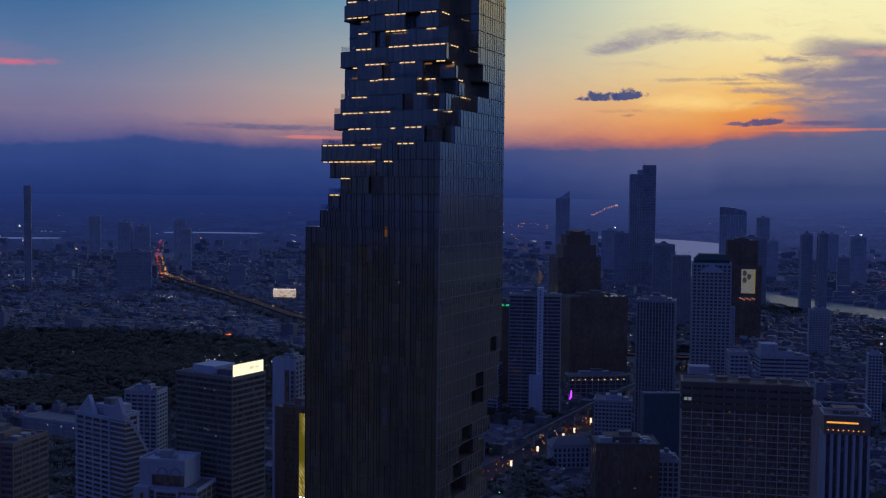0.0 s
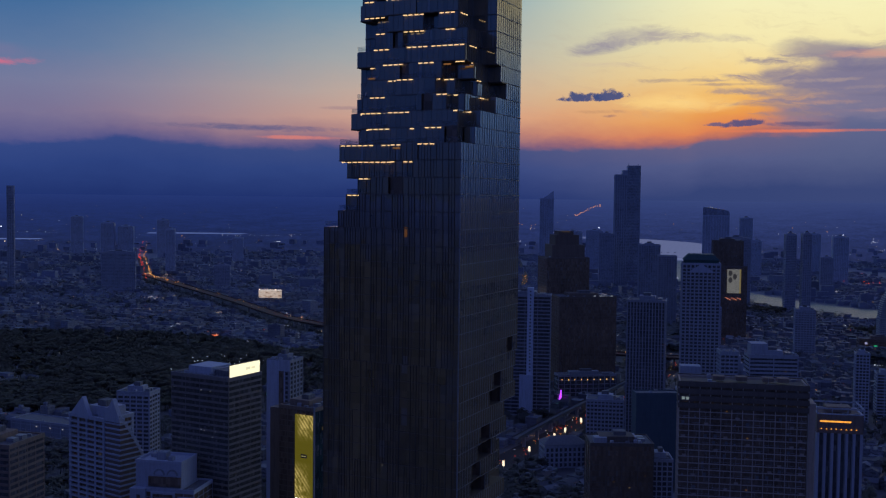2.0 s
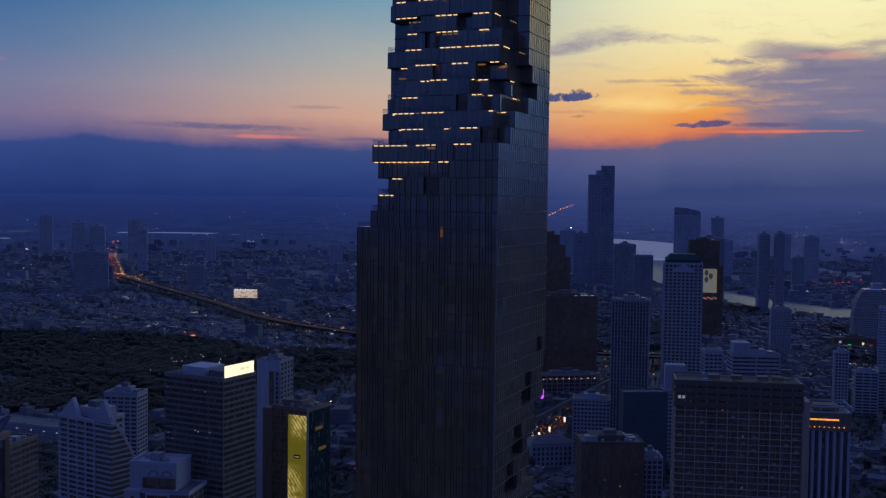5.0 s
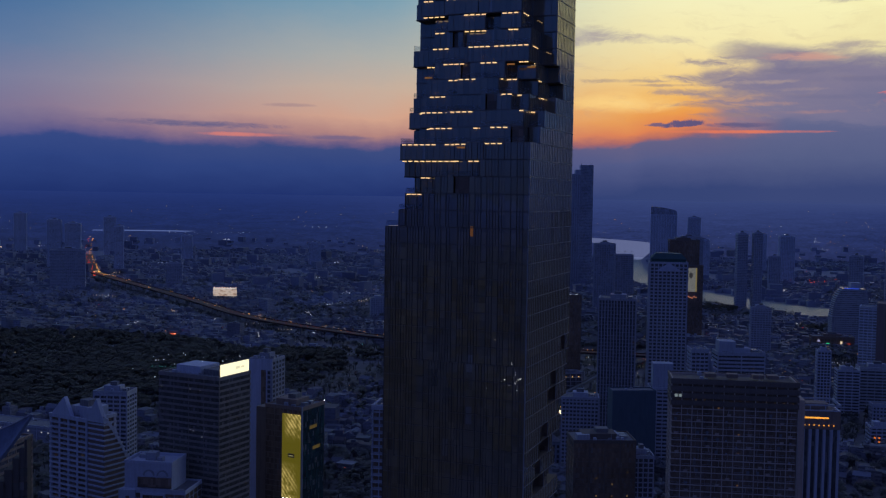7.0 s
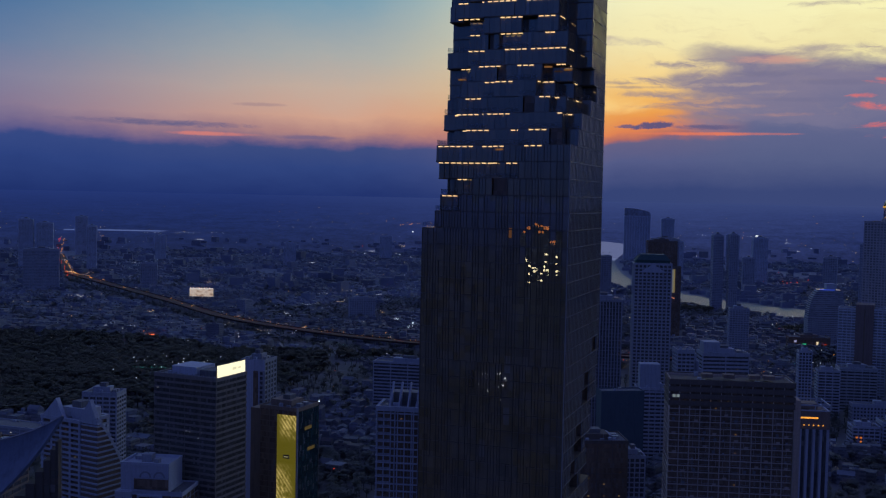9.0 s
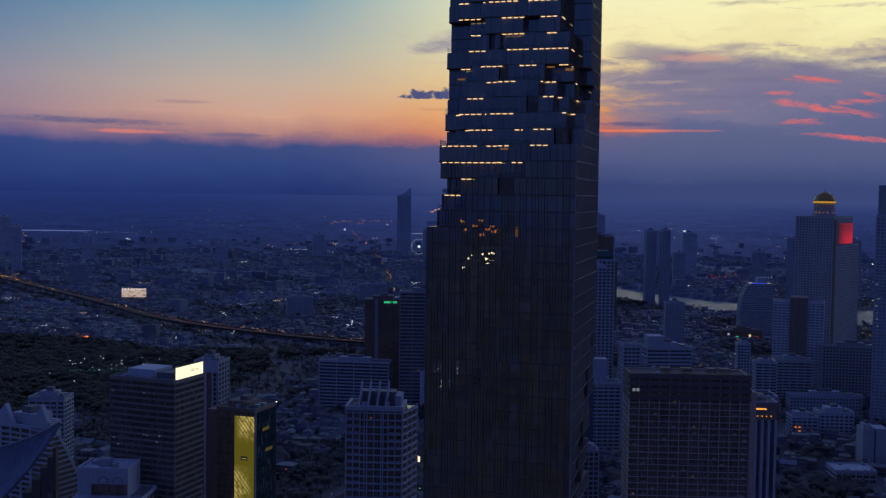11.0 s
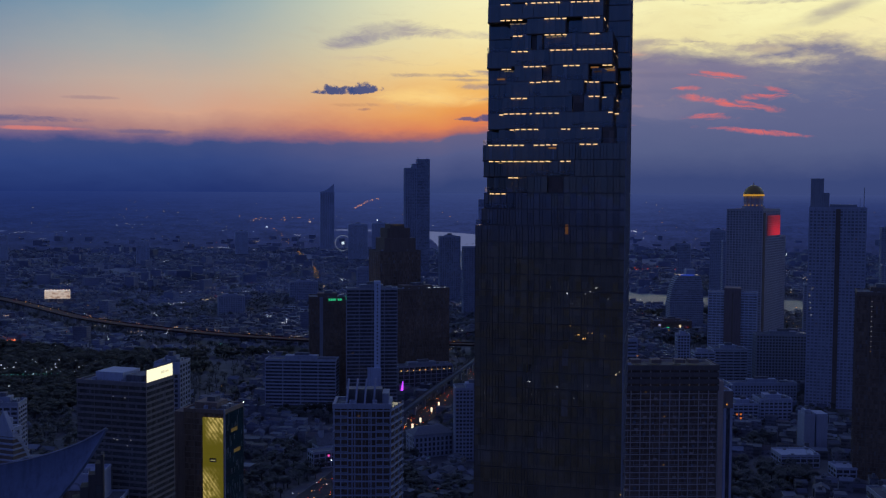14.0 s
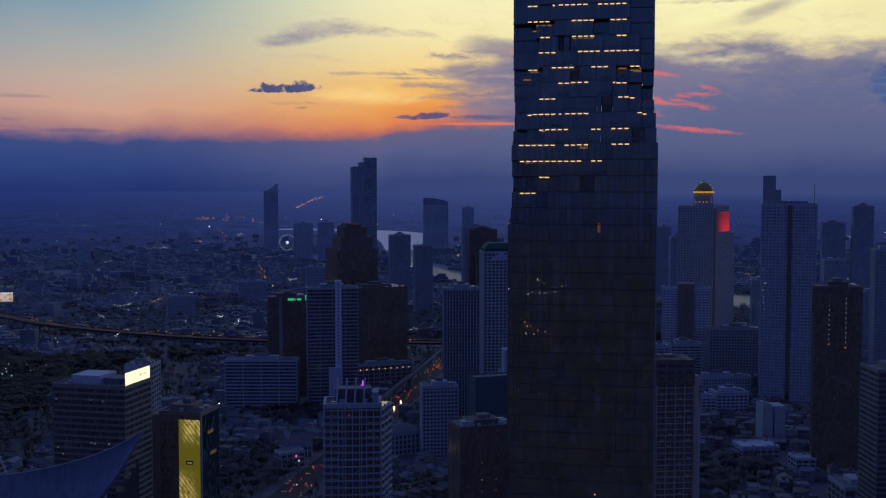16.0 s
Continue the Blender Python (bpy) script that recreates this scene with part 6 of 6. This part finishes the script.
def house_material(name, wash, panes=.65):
    """Mixed rendered walls and roofs; wash: how much blue distance haze is painted in; panes: how dark the window rows
    are.
    """
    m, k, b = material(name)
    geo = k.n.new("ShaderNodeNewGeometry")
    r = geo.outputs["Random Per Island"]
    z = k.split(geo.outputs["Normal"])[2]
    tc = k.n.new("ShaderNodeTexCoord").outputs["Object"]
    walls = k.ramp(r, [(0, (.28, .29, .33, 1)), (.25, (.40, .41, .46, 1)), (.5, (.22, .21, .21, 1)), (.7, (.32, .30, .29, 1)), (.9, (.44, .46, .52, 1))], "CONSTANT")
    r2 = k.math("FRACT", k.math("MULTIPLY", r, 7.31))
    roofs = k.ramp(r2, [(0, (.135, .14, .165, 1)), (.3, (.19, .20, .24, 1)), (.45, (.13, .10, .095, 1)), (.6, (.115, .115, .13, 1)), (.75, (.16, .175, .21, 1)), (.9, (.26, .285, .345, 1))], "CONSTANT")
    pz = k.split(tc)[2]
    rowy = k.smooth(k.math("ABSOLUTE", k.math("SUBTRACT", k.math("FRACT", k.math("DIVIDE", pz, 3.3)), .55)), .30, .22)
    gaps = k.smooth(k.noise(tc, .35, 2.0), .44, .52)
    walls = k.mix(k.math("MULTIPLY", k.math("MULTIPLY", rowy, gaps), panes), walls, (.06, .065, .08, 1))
    # Haze colours; walls stay paler than roofs to cancel their shade.
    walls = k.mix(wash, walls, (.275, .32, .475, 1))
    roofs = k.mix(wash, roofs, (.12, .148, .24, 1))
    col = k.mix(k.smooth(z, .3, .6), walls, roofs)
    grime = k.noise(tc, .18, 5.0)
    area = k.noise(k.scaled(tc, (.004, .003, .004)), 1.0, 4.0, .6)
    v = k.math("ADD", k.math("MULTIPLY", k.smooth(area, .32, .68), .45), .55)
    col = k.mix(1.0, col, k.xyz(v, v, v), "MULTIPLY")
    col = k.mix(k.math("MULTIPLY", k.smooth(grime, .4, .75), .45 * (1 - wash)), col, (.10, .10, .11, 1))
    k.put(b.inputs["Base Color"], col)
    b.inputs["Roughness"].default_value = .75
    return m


HOUSE = house_material("house_mix", 0.05)
HOUSE_HALF_HAZED = house_material("half_hazed_house_mix", .3, .45)
HOUSE_HAZED = house_material("hazed_house_mix", .62, .2)
rnd = random.Random(11)
near_rows, far_rows, mid_rows, back_rows = [], [], [], []
y = 560.0
while y < 4440:
    step = 10.5 + y * .0038
    half = y * .52 + 120
    x = -half + 40
    while x < y * .86 + 150:
        px, py = x + rnd.uniform(-.35, .35) * step, y + rnd.uniform(-.35, .35) * step
        x += step
        if math.hypot(px - HUB[0], py - HUB[1]) > 4430 or rnd.random() < .12 or rnd.random() < (grove(px, py) - .02) * 5 or not free(px, py, 2 + step * .3):
            continue
        cell = noise.noise(Vector((px * .0022, py * .0022, 4)))
        a = -.5 + .9 * round(cell * 3) / 3 + rnd.choice((0, math.pi / 2)) + rnd.gauss(0, .05)
        h = rnd.choice((4, 6, 7, 7, 9, 10, 12)) + rnd.random() * 2
        w, d = step * rnd.uniform(.5, .95), step * rnd.uniform(.6, 1.15)
        if rnd.random() < .006 + .016 * max(0, cell):
            h, w, d = rnd.uniform(20, 34), step * rnd.uniform(.7, 1.2), step * rnd.uniform(.9, 1.6)
        g = rnd.uniform(1.5, 3.5) if h < 12 and rnd.random() < .45 else 0
        row = (px, py, a, w, d, h, g, 0.0)
        (near_rows if y < 1000 else mid_rows if y < 2200 else far_rows).append(row)
        if not g and rnd.random() < .5:
            (near_rows if y < 1000 else mid_rows if y < 2200 else far_rows).append((px + rnd.uniform(-.15, .15) * w, py + rnd.uniform(-.15, .15) * d, a, w * .35, d * .3, h + rnd.uniform(2, 4), 0, 0.0))
    y += step * 1.08
# the city behind the camera
for _ in range(2600):
    D, az = rnd.uniform(120, 2600), radians(rnd.uniform(60, 320))
    x, yy = D * math.sin(az) - 60, D * math.cos(az)
    if abs(x) < 60 and yy > 0:
        continue
    if yy < 0 and .3 < x / yy < 1.9 and math.hypot(x, yy) > 200:
        back_rows.append((x, yy, rnd.uniform(0, 1.6), rnd.uniform(14, 32), rnd.uniform(14, 32), rnd.uniform(6, 26), 0, 0.0))
        continue
    tall = rnd.random() < .05 and D > 350
    back_rows.append((x, yy, rnd.uniform(0, 1.6), rnd.uniform(14, 32), rnd.uniform(14, 32), rnd.uniform(60, 150) if tall else rnd.uniform(8, 30), 0, 0.0))
solids("city_blocks", "crowded low city houses behind the viewer", back_rows, wall("weathered_brown_render", (.20, .155, .12), .9, .6), "houses")
solids("far_houses", "countless distant low houses in blue dusk light", far_rows, HOUSE_HAZED, "houses")
solids("low_houses", "dense low concrete houses with flat and tiled roofs", mid_rows, HOUSE_HALF_HAZED, "houses")
rows = []
for _ in range(900):
    D, az = 1 / rnd.uniform(1 / 5600, 1 / 2700), radians(rnd.uniform(-28, 46))
    x, yy = HUB[0] + D * math.sin(az), HUB[1] + D * math.cos(az)
    if near_line(x, yy, RIVER_A, 60) or (D < 4600 and not free(x, yy, 8)):
        continue
    X, Y, Z = onland(x, yy)
    q = math.hypot(X - HUB[0], Y - HUB[1]) / D
    rows.append((X, Y, rnd.uniform(-.6, .4), q * rnd.uniform(14, 40), q * rnd.uniform(14, 24), q * rnd.choice((7, 9, 11, 14, 18, 26)) * rnd.uniform(.8, 1.2) * min(1, 4500 / D), 0, Z - 1.2 * q))
solids("far_blocks", "pale distant apartment blocks fading towards the horizon", rows, HOUSE_HAZED, "buildings")
flat = sorted(near_rows, key=lambda r: r[1])
for r in flat[:280]:
    x, yy, a, w, d, h, g, z0 = r
    bm = bmesh.new()
    box(bm, -w / 2, -d / 2, 0, w / 2, d / 2, h)
    if g:
        e = [bm.verts.new(c) for c in ((-w / 2 - .5, -d / 2 - .5, h), (w / 2 + .5, -d / 2 - .5, h), (w / 2 + .5, d / 2 + .5, h), (-w / 2 - .5, d / 2 + .5, h), (0, -d / 2 - .5, h + g), (0, d / 2 + .5, h + g))]
        for f in ((1, 2, 5, 4), (3, 0, 4, 5), (0, 1, 4), (2, 3, 5), (0, 3, 2, 1)):
            bm.faces.new([e[i] for i in f])
    else:
        for q in ((-w / 2, -d / 2, h, w / 2, -d / 2 + .3, h + .9), (-w / 2, d / 2 - .3, h, w / 2, d / 2, h + .9), (-w / 2, -d / 2 + .3, h, -w / 2 + .3, d / 2 - .3, h + .9), (w / 2 - .3, -d / 2 + .3, h, w / 2, d / 2 - .3, h + .9)):
            box(bm, *q)
    ob = new("house", mesh_of(bm, "house", HOUSE))
    ob.matrix_world = pose(x, yy, 0, 0, 0, math.degrees(a))
    tagged(ob, "low concrete house with a tiled gable roof" if g else "flat-roofed concrete house with a parapet", "house", "low houses near the towers")
if len(flat) > 280:
    solids("low_houses", "low houses between the towers", flat[280:], HOUSE, "houses")


def foliage_material(name="dark_foliage", pale=0.0):
    m, k, b = material(name)
    r = k.n.new("ShaderNodeNewGeometry").outputs["Random Per Island"]
    col = k.ramp(r, [(0, (.062, .06, .046, 1)), (.6, (.07, .067, .05, 1)), (1, (.08, .076, .058, 1))])
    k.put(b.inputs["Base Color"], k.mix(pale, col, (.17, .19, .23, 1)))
    b.inputs["Roughness"].default_value = .8
    return m


def make_trees(name, label, spots, leaves=62, big=1.0, mat=None):
    """Trees: a tapered trunk and a ragged crown of small leaf clumps each."""
    V, F = [], []
    for x, y, r, h in spots:
        n = len(V)
        for z, q in ((0, .35), (h * .5, .18)):
            V.extend([(x - q, y - q, z), (x + q, y - q, z), (x + q, y + q, z), (x - q, y + q, z)])
        F += [(n + i, n + (i + 1) % 4, n + 4 + (i + 1) % 4, n + 4 + i) for i in range(4)]
        lobes = [(x + rnd.gauss(0, r * .4), y + rnd.gauss(0, r * .4), h * rnd.uniform(.55, .85), r * rnd.uniform(.45, .75)) for _ in range(5)]
        for _ in range(leaves):
            lx, ly, lz, lr = rnd.choice(lobes)
            v = Vector((rnd.gauss(0, 1), rnd.gauss(0, 1), rnd.gauss(.2, .8))).normalized() * lr * rnd.uniform(.6, 1.1)
            c = Vector((lx, ly, lz)) + v
            t = Vector((rnd.gauss(0, 1), rnd.gauss(0, 1), rnd.gauss(0, 1))).normalized()
            nn = v.normalized() * .35 + t * .22 + Vector((0, 0, 1.2))
            u = nn.cross(t).normalized() * rnd.uniform(.6, 1.2) * big
            w = nn.cross(u).normalized() * rnd.uniform(.6, 1.2) * big
            n = len(V)
            V.extend([tuple(c - u - w), tuple(c + u - w * .7), tuple(c + u * .8 + w), tuple(c - u * .7 + w)])
            F.append((n, n + 1, n + 2, n + 3))
    me = bpy.data.meshes.new(name)
    me.from_pydata(V, [], F)
    me.materials.append(mat or FOLIAGE)
    return tagged(new(name, me), label, "trees", kind="stuff")


FOLIAGE = foliage_material()
spots = []
for a, b0, c, d in PARKS:
    for _ in range(int(c * d * math.pi / 95)):
        t, q = rnd.uniform(0, 6.283), math.sqrt(rnd.random())
        spots.append((a + c * q * math.cos(t), b0 + d * q * math.sin(t), rnd.uniform(3.5, 6.5), rnd.uniform(10, 13.5)))
rnd.shuffle(spots)
spots = [s for s in spots if not (near_line(s[0], s[1], BOUL_A, 4) or near_line(s[0], s[1], RIVER_A, 3) or np.any(np.hypot(FOOT_A[:, 0] - s[0], FOOT_A[:, 1] - s[1]) < FOOT_A[:, 2] - 3))]
spots = spots[:5200]
make_trees("park_trees", "dark dense park trees in deep dusk shade", [q for q in spots if q[1] > 1120], 120, 1.4)
make_trees("garden_trees", "dark garden trees between the near towers", [q for q in spots if q[1] <= 1120], 240, .75, foliage_material("garden_foliage", .25))
spots = []
while len(spots) < 6500:
    D, az = 1 / rnd.uniform(1 / 2400, 1 / 620), radians(rnd.uniform(-26, 44))
    x, yy = HUB[0] + D * math.sin(az), HUB[1] + D * math.cos(az)
    if grove(x, yy) > .0 and free(x, yy, -4):
        spots.append((x, yy, rnd.uniform(2.5, 5.0), rnd.uniform(8, 14)))
make_trees("street_trees", "dark trees growing between the low houses", spots, 60, 1.0, foliage_material("street_foliage", .15))
spots = []
while len(spots) < 2800:
    D, az = 1 / rnd.uniform(1 / 3200, 1 / 1700), radians(rnd.uniform(-26, 40))
    x, yy = HUB[0] + D * math.sin(az), HUB[1] + D * math.cos(az)
    if grove(x, yy) > .06 and free(x, yy, -4):
        spots.append((x, yy, rnd.uniform(5, 9), rnd.uniform(9, 16)))
# Far leaves carry the blue-grey of distance haze in their colour.
make_trees("far_trees", "dark groves among the distant houses", spots, 20, 2.6, foliage_material("hazed_foliage", .7))


def dots(name, label, rows, mat):
    """Small lamps, each a little faceted stone of light: (x, y, z, size)."""
    V, F = [], []
    for x, y, z, s in rows:
        n = len(V)
        V += [(x - s, y, z), (x, y - s, z), (x + s, y, z), (x, y + s, z), (x, y, z + s), (x, y, z - s)]
        F += [(n, n + 1, n + 4), (n + 1, n + 2, n + 4), (n + 2, n + 3, n + 4), (n + 3, n, n + 4), (n + 1, n, n + 5), (n + 2, n + 1, n + 5), (n + 3, n + 2, n + 5), (n, n + 3, n + 5)]
    me = bpy.data.meshes.new(name)
    me.from_pydata(V, [], F)
    me.materials.append(mat)
    return tagged(new(name, me), label, "street lamps", kind="stuff")


def along(pts, n, spread, z):
    out = []
    for _ in range(n):
        i = rnd.randrange(len(pts) - 1)
        t = rnd.random()
        x = pts[i][0] * (1 - t) + pts[i + 1][0] * t + rnd.uniform(-spread, spread)
        yy = pts[i][1] * (1 - t) + pts[i + 1][1] * t + rnd.uniform(-spread, spread)
        X, Y, Z = onland(x, yy, z)
        out.append((X, Y, Z, rnd.uniform(.18, .42) * (.8 + math.hypot(X, Y) / 2900)))
    return out


def scatter(n, y0, y1, zlo, zhi, size=1.0):
    out = []
    while len(out) < n:
        D, az = 1 / rnd.uniform(1 / y1, 1 / y0), radians(rnd.uniform(-26, 44))
        x, yy = HUB[0] + D * math.sin(az), HUB[1] + D * math.cos(az)
        if near_line(x, yy, RIVER_A, 20) or (in_park(x, yy) and rnd.random() < .85) or np.any(np.hypot(FOOT_A[:, 0] - x, FOOT_A[:, 1] - yy) < FOOT_A[:, 2]):
            continue
        X, Y, Z = onland(x, yy, rnd.uniform(zlo, zhi))
        out.append((X, Y, Z, size * rnd.uniform(.2, .55) * (.55 + math.hypot(X, Y) / 2000)))
    return out


L_ORANGE, L_RED, L_WHITE, L_WARM, L_COOL = glow("orange_lamp", (1, .38, .06), 2.6), glow("red_tail_light", (1, .06, .02), 1.8), glow("white_lamp_light", (.85, .9, 1), 2.0), glow("warm_lamp_light", (1, .7, .4), 1.8), glow("cyan_lamp", (.2, .9, .7), 1.2)
dots("traffic_lights", "orange and red traffic lights on the avenue", [(x + 9, y, z, q) for x, y, z, q in along(AVENUE_PTS[8:], 90, 3, 9)], L_ORANGE)
dots("traffic_lights", "red tail lights on the avenue", [(x - 9, y, z, q) for x, y, z, q in along(AVENUE_PTS[8:], 120, 4, 9)], L_RED)
dots("traffic_lights", "orange lamps of a far straight avenue", [(x, y, z, q * .75) for x, y, z, q in along(AVENUE2_PTS, 100, 8, 6)], L_ORANGE)
dots("traffic_lights", "dim orange traffic on the expressway", [(x, y, z, q * 1.0) for x, y, z, q in along(EXPRESS_PTS, 100, 11, 19.5)], L_ORANGE)
dots("traffic_lights", "dim red traffic on the expressway", [(x, y, z, q * .9) for x, y, z, q in along(EXPRESS_PTS, 420, 10, 17.4)], glow("dim_red_light", (1, .13, .06), .16))
dots("traffic_lights", "white lamps on the expressway", [(x, y, z, q * .9) for x, y, z, q in along(EXPRESS_PTS, 120, 12, 21)], L_WARM)
dots("traffic_lights", "orange and white street lights on the boulevard", [(x, y, z, q * .85) for x, y, z, q in along(BOULEVARD_PTS, 190, 13, 3)], L_ORANGE)
dots("traffic_lights", "red tail lights on the boulevard", [(x, y, z, q * .9) for x, y, z, q in along(BOULEVARD_PTS, 190, 10, 1.2)], L_RED)
dots("traffic_lights", "white lamps on the boulevard", [(x, y, z, q * .85) for x, y, z, q in along(BOULEVARD_PTS, 60, 15, 7)], L_WHITE)
dots("city_lamps", "scattered warm lamps of the city", scatter(190, 1350, 9000, 7, 20, .7), L_WARM)
dots("city_lamps", "scattered cool white lamps of the city", scatter(330, 1450, 9000, 7, 22, .75), L_WHITE)
dots("city_lamps", "scattered orange lamps of the city", scatter(260, 1150, 14000, 5, 14, .75), L_ORANGE)
dots("city_lamps", "scattered red and cyan lamps of the city", scatter(60, 700, 5000, 3, 18), L_RED)
dots("city_lamps", "tiny far lamps before the horizon", scatter(420, 4000, 26000, 3, 8, .55), L_WARM)
dots("city_lamps", "few cyan lamps of the city", scatter(40, 700, 4000, 3, 18), L_COOL)
dots("horizon_lamps", "chains of orange lamps near the horizon", [onland(D * math.sin(radians(a)), D * math.cos(radians(a)), 6) + (rnd.uniform(.8, 1.4),) for a, D in [(8.2 + q * .045 + rnd.gauss(0, .05), 14500 + 300 * q + rnd.uniform(-600, 600)) for q in range(14)] + [(8.9 + q * .05 + rnd.gauss(0, .04), 21000 + 900 * q + rnd.uniform(-900, 900)) for q in range(18)] + [(rnd.uniform(2, 6), rnd.uniform(8500, 9500)) for _ in range(18)]], L_ORANGE)
rows = []
for a0, a1, D0, n in ((-10.5, -6.5, 6300, 26), (-3.5, 1.5, 7600, 20), (-17, -14.5, 4700, 16), (-13, -11, 5200, 12), (19, 22, 7800, 14), (-22, -18, 6800, 18)):
    for q in range(n):
        a = radians(a0 + (a1 - a0) * (q + rnd.uniform(-.3, .3)) / n)
        D = D0 + rnd.uniform(-90, 90)
        rows.append(onland(D * math.sin(a) - 60, D * math.cos(a), 5) + (rnd.uniform(.45, .9),))
rows2, rows3 = [], []
for _ in range(130):
    D, az = 1 / rnd.uniform(1 / 8500, 1 / 1550), radians(rnd.uniform(-26, 42))
    a, l, n = rnd.uniform(0, 3.14), rnd.uniform(15, 70), rnd.randrange(3, 9)
    for q in range(n):
        u = (q / n - .5) * l
        x, yy = HUB[0] + D * math.sin(az) + u * math.cos(a), HUB[1] + D * math.cos(az) + u * math.sin(a)
        if near_line(x, yy, RIVER_A, 10) or in_park(x, yy):
            continue
        (rows2 if _ % 3 else rows3).append(onland(x, yy, rnd.uniform(12, 17)) + (rnd.uniform(.22, .38) * (.5 + D / 1700),))
dots("city_lamps", "small clusters of white lamps among the houses", rows2, L_WHITE)
dots("city_lamps", "small clusters of warm lamps among the houses", rows3, L_WARM)
dots("horizon_lamps", "straight rows of white lamps far across the city", rows, L_WHITE)
# lights behind the viewer, which the tower's glass mirrors
rows = [(-1059 + 105 * q / 17 + rnd.uniform(-4, 4), -1324 - 78 * q / 17 + rnd.uniform(-12, 12), rnd.uniform(36, 40), rnd.uniform(.8, 1.4)) for q in range(18)]
rows += [(-637 + rnd.gauss(0, 14), -379 + rnd.gauss(0, 14), rnd.uniform(30, 50), rnd.uniform(.35, .75)) for _ in range(26)]
rows += [(-600 + rnd.gauss(0, 110), -430 + rnd.gauss(0, 50), rnd.uniform(30, 40), rnd.uniform(.25, .5)) for _ in range(34)]
dots("city_lamps", "white lamps of a street behind the viewer", rows, glow("bright_white_lamp", (.9, .95, 1), 5.0))
rows = [(-698 + 42 * q / 11 + rnd.uniform(-3, 3), -808 - 35 * q / 11 + rnd.uniform(-4, 4), 38, rnd.uniform(.8, 1.3)) for q in range(12)] + [(-219, -138, 38, .8), (-216, -140, 38, .8), (-213, -142, 38, .8)]
dots("city_lamps", "amber lamps of a street behind the viewer", rows, glow("bright_amber_lamp", (1, .5, .15), 5.0))
b = building("office_tower", "office tower behind the viewer with cream lit top storeys", -1010, -890, 138.6, 60, 30, 150, PALE, GLASS, 4, 8, (.6, .2), (.6, .2), 0, far=True)
CREAM = glow("cream_storey_light", (1, .85, .5), 5.0, .9)
for q in range(11):
    x0, z0 = 10 + (q * 7 % 5) * 8.2, 120 + (q // 3) * 6.4
    panel("lit_storey", x0, z0, x0 + 4.5 + q % 3, z0 + 2.6 + q % 2, -.4, CREAM, b, "cream lit storey", .1)
b = building("office_tower", "tall tower behind the viewer with an orange roof sign", -1190, -1110, 138.6, 70, 30, 178, PALE, GLASS, 4, 8, (.6, .2), (.6, .2), 0, far=True)
for q in range(8):
    panel("sign_bar", 6 + 7.6 * q, 179.4, 11 + 7.6 * q, 184, -.4, glow("orange_roof_sign_light", (1, .3, .08), 1.6), b, "orange lit sign bar", .2)
behind = []
for _ in range(520):
    D, az = rnd.uniform(200, 2400), radians(rnd.uniform(95, 285))
    behind.append((D * math.sin(az) - 60, D * math.cos(az), rnd.uniform(3, 60 if rnd.random() < .3 else 12), rnd.uniform(.2, .5)))
dots("city_lamps", "lamps of the streets behind the viewer", behind, glow("bright_lamp", (1, .8, .55), 8.0))
court = [(-292 + rnd.gauss(0, 34), 1420 + rnd.gauss(0, 45), rnd.uniform(12, 17), rnd.uniform(.35, .6)) for _ in range(24)]
dots("city_lamps", "white flood lamps of a sports ground in the park", court, L_WHITE)
court = [(-318 + 4.2 * q + rnd.uniform(-1, 1), 1372 + rnd.uniform(-4, 4), 15, rnd.uniform(.3, .45)) for q in range(16)]
dots("city_lamps", "row of teal lamps along a sports ground", court, glow("teal_lamp", (.1, .8, .6), .7))
dots("city_lamps", "red lamps of a riverside market", [(1253 + rnd.gauss(0, 45), 2964 + rnd.gauss(0, 30), rnd.uniform(6, 16), rnd.uniform(.9, 1.5)) for _ in range(14)], L_RED)
dots("city_lamps", "orange lamps along the far river bank", [(1010 + rnd.gauss(0, 150), 1690 + rnd.gauss(0, 60), rnd.uniform(4, 12), rnd.uniform(.5, .9)) for _ in range(26)], L_ORANGE)
bon = thing("flood_lit_yard", "small yard lit by an orange flood lamp", "lit yard", -379, 1757, 0, 0)
part("lamp", boxes((-3.0, -.6, 8.6, 3.0, .6, 11.8)), glow("flood_lamp", (1, .2, .03), 2.2), bon, "orange flood lamp")
part("pole", boxes((-.25, -.25, 0, .25, .25, 9)), STEEL, bon)
# No lamp here: the flood light falling on the canopy is emission.
part("lit_canopy", boxes((3, 1, 0, 17, 9, 5), (2, 0, 5, 18, 10, 5.6)), glow("canopy_flood_glow", (1, .16, .02), 1.1, .6), bon, "canopy glowing orange with painted flood light")
# dark trees below the expressway
verge = []
for (x, y, w), (x2, y2, w2) in zip(EXPRESS_PTS, EXPRESS_PTS[1:]):
    l = math.hypot(x2 - x, y2 - y)
    for i in range(int(l / 4)):
        t, o = rnd.random(), rnd.choice((-1, 1)) * rnd.uniform(17, 25)
        verge.append((x + (x2 - x) * t - (y2 - y) / l * o, y + (y2 - y) * t + (x2 - x) / l * o, rnd.uniform(2.5, 4.5), rnd.uniform(6, 12)))
make_trees("verge_trees", "dark trees growing beside the raised expressway", verge, 50, 1.3, foliage_material("verge_foliage", .4))
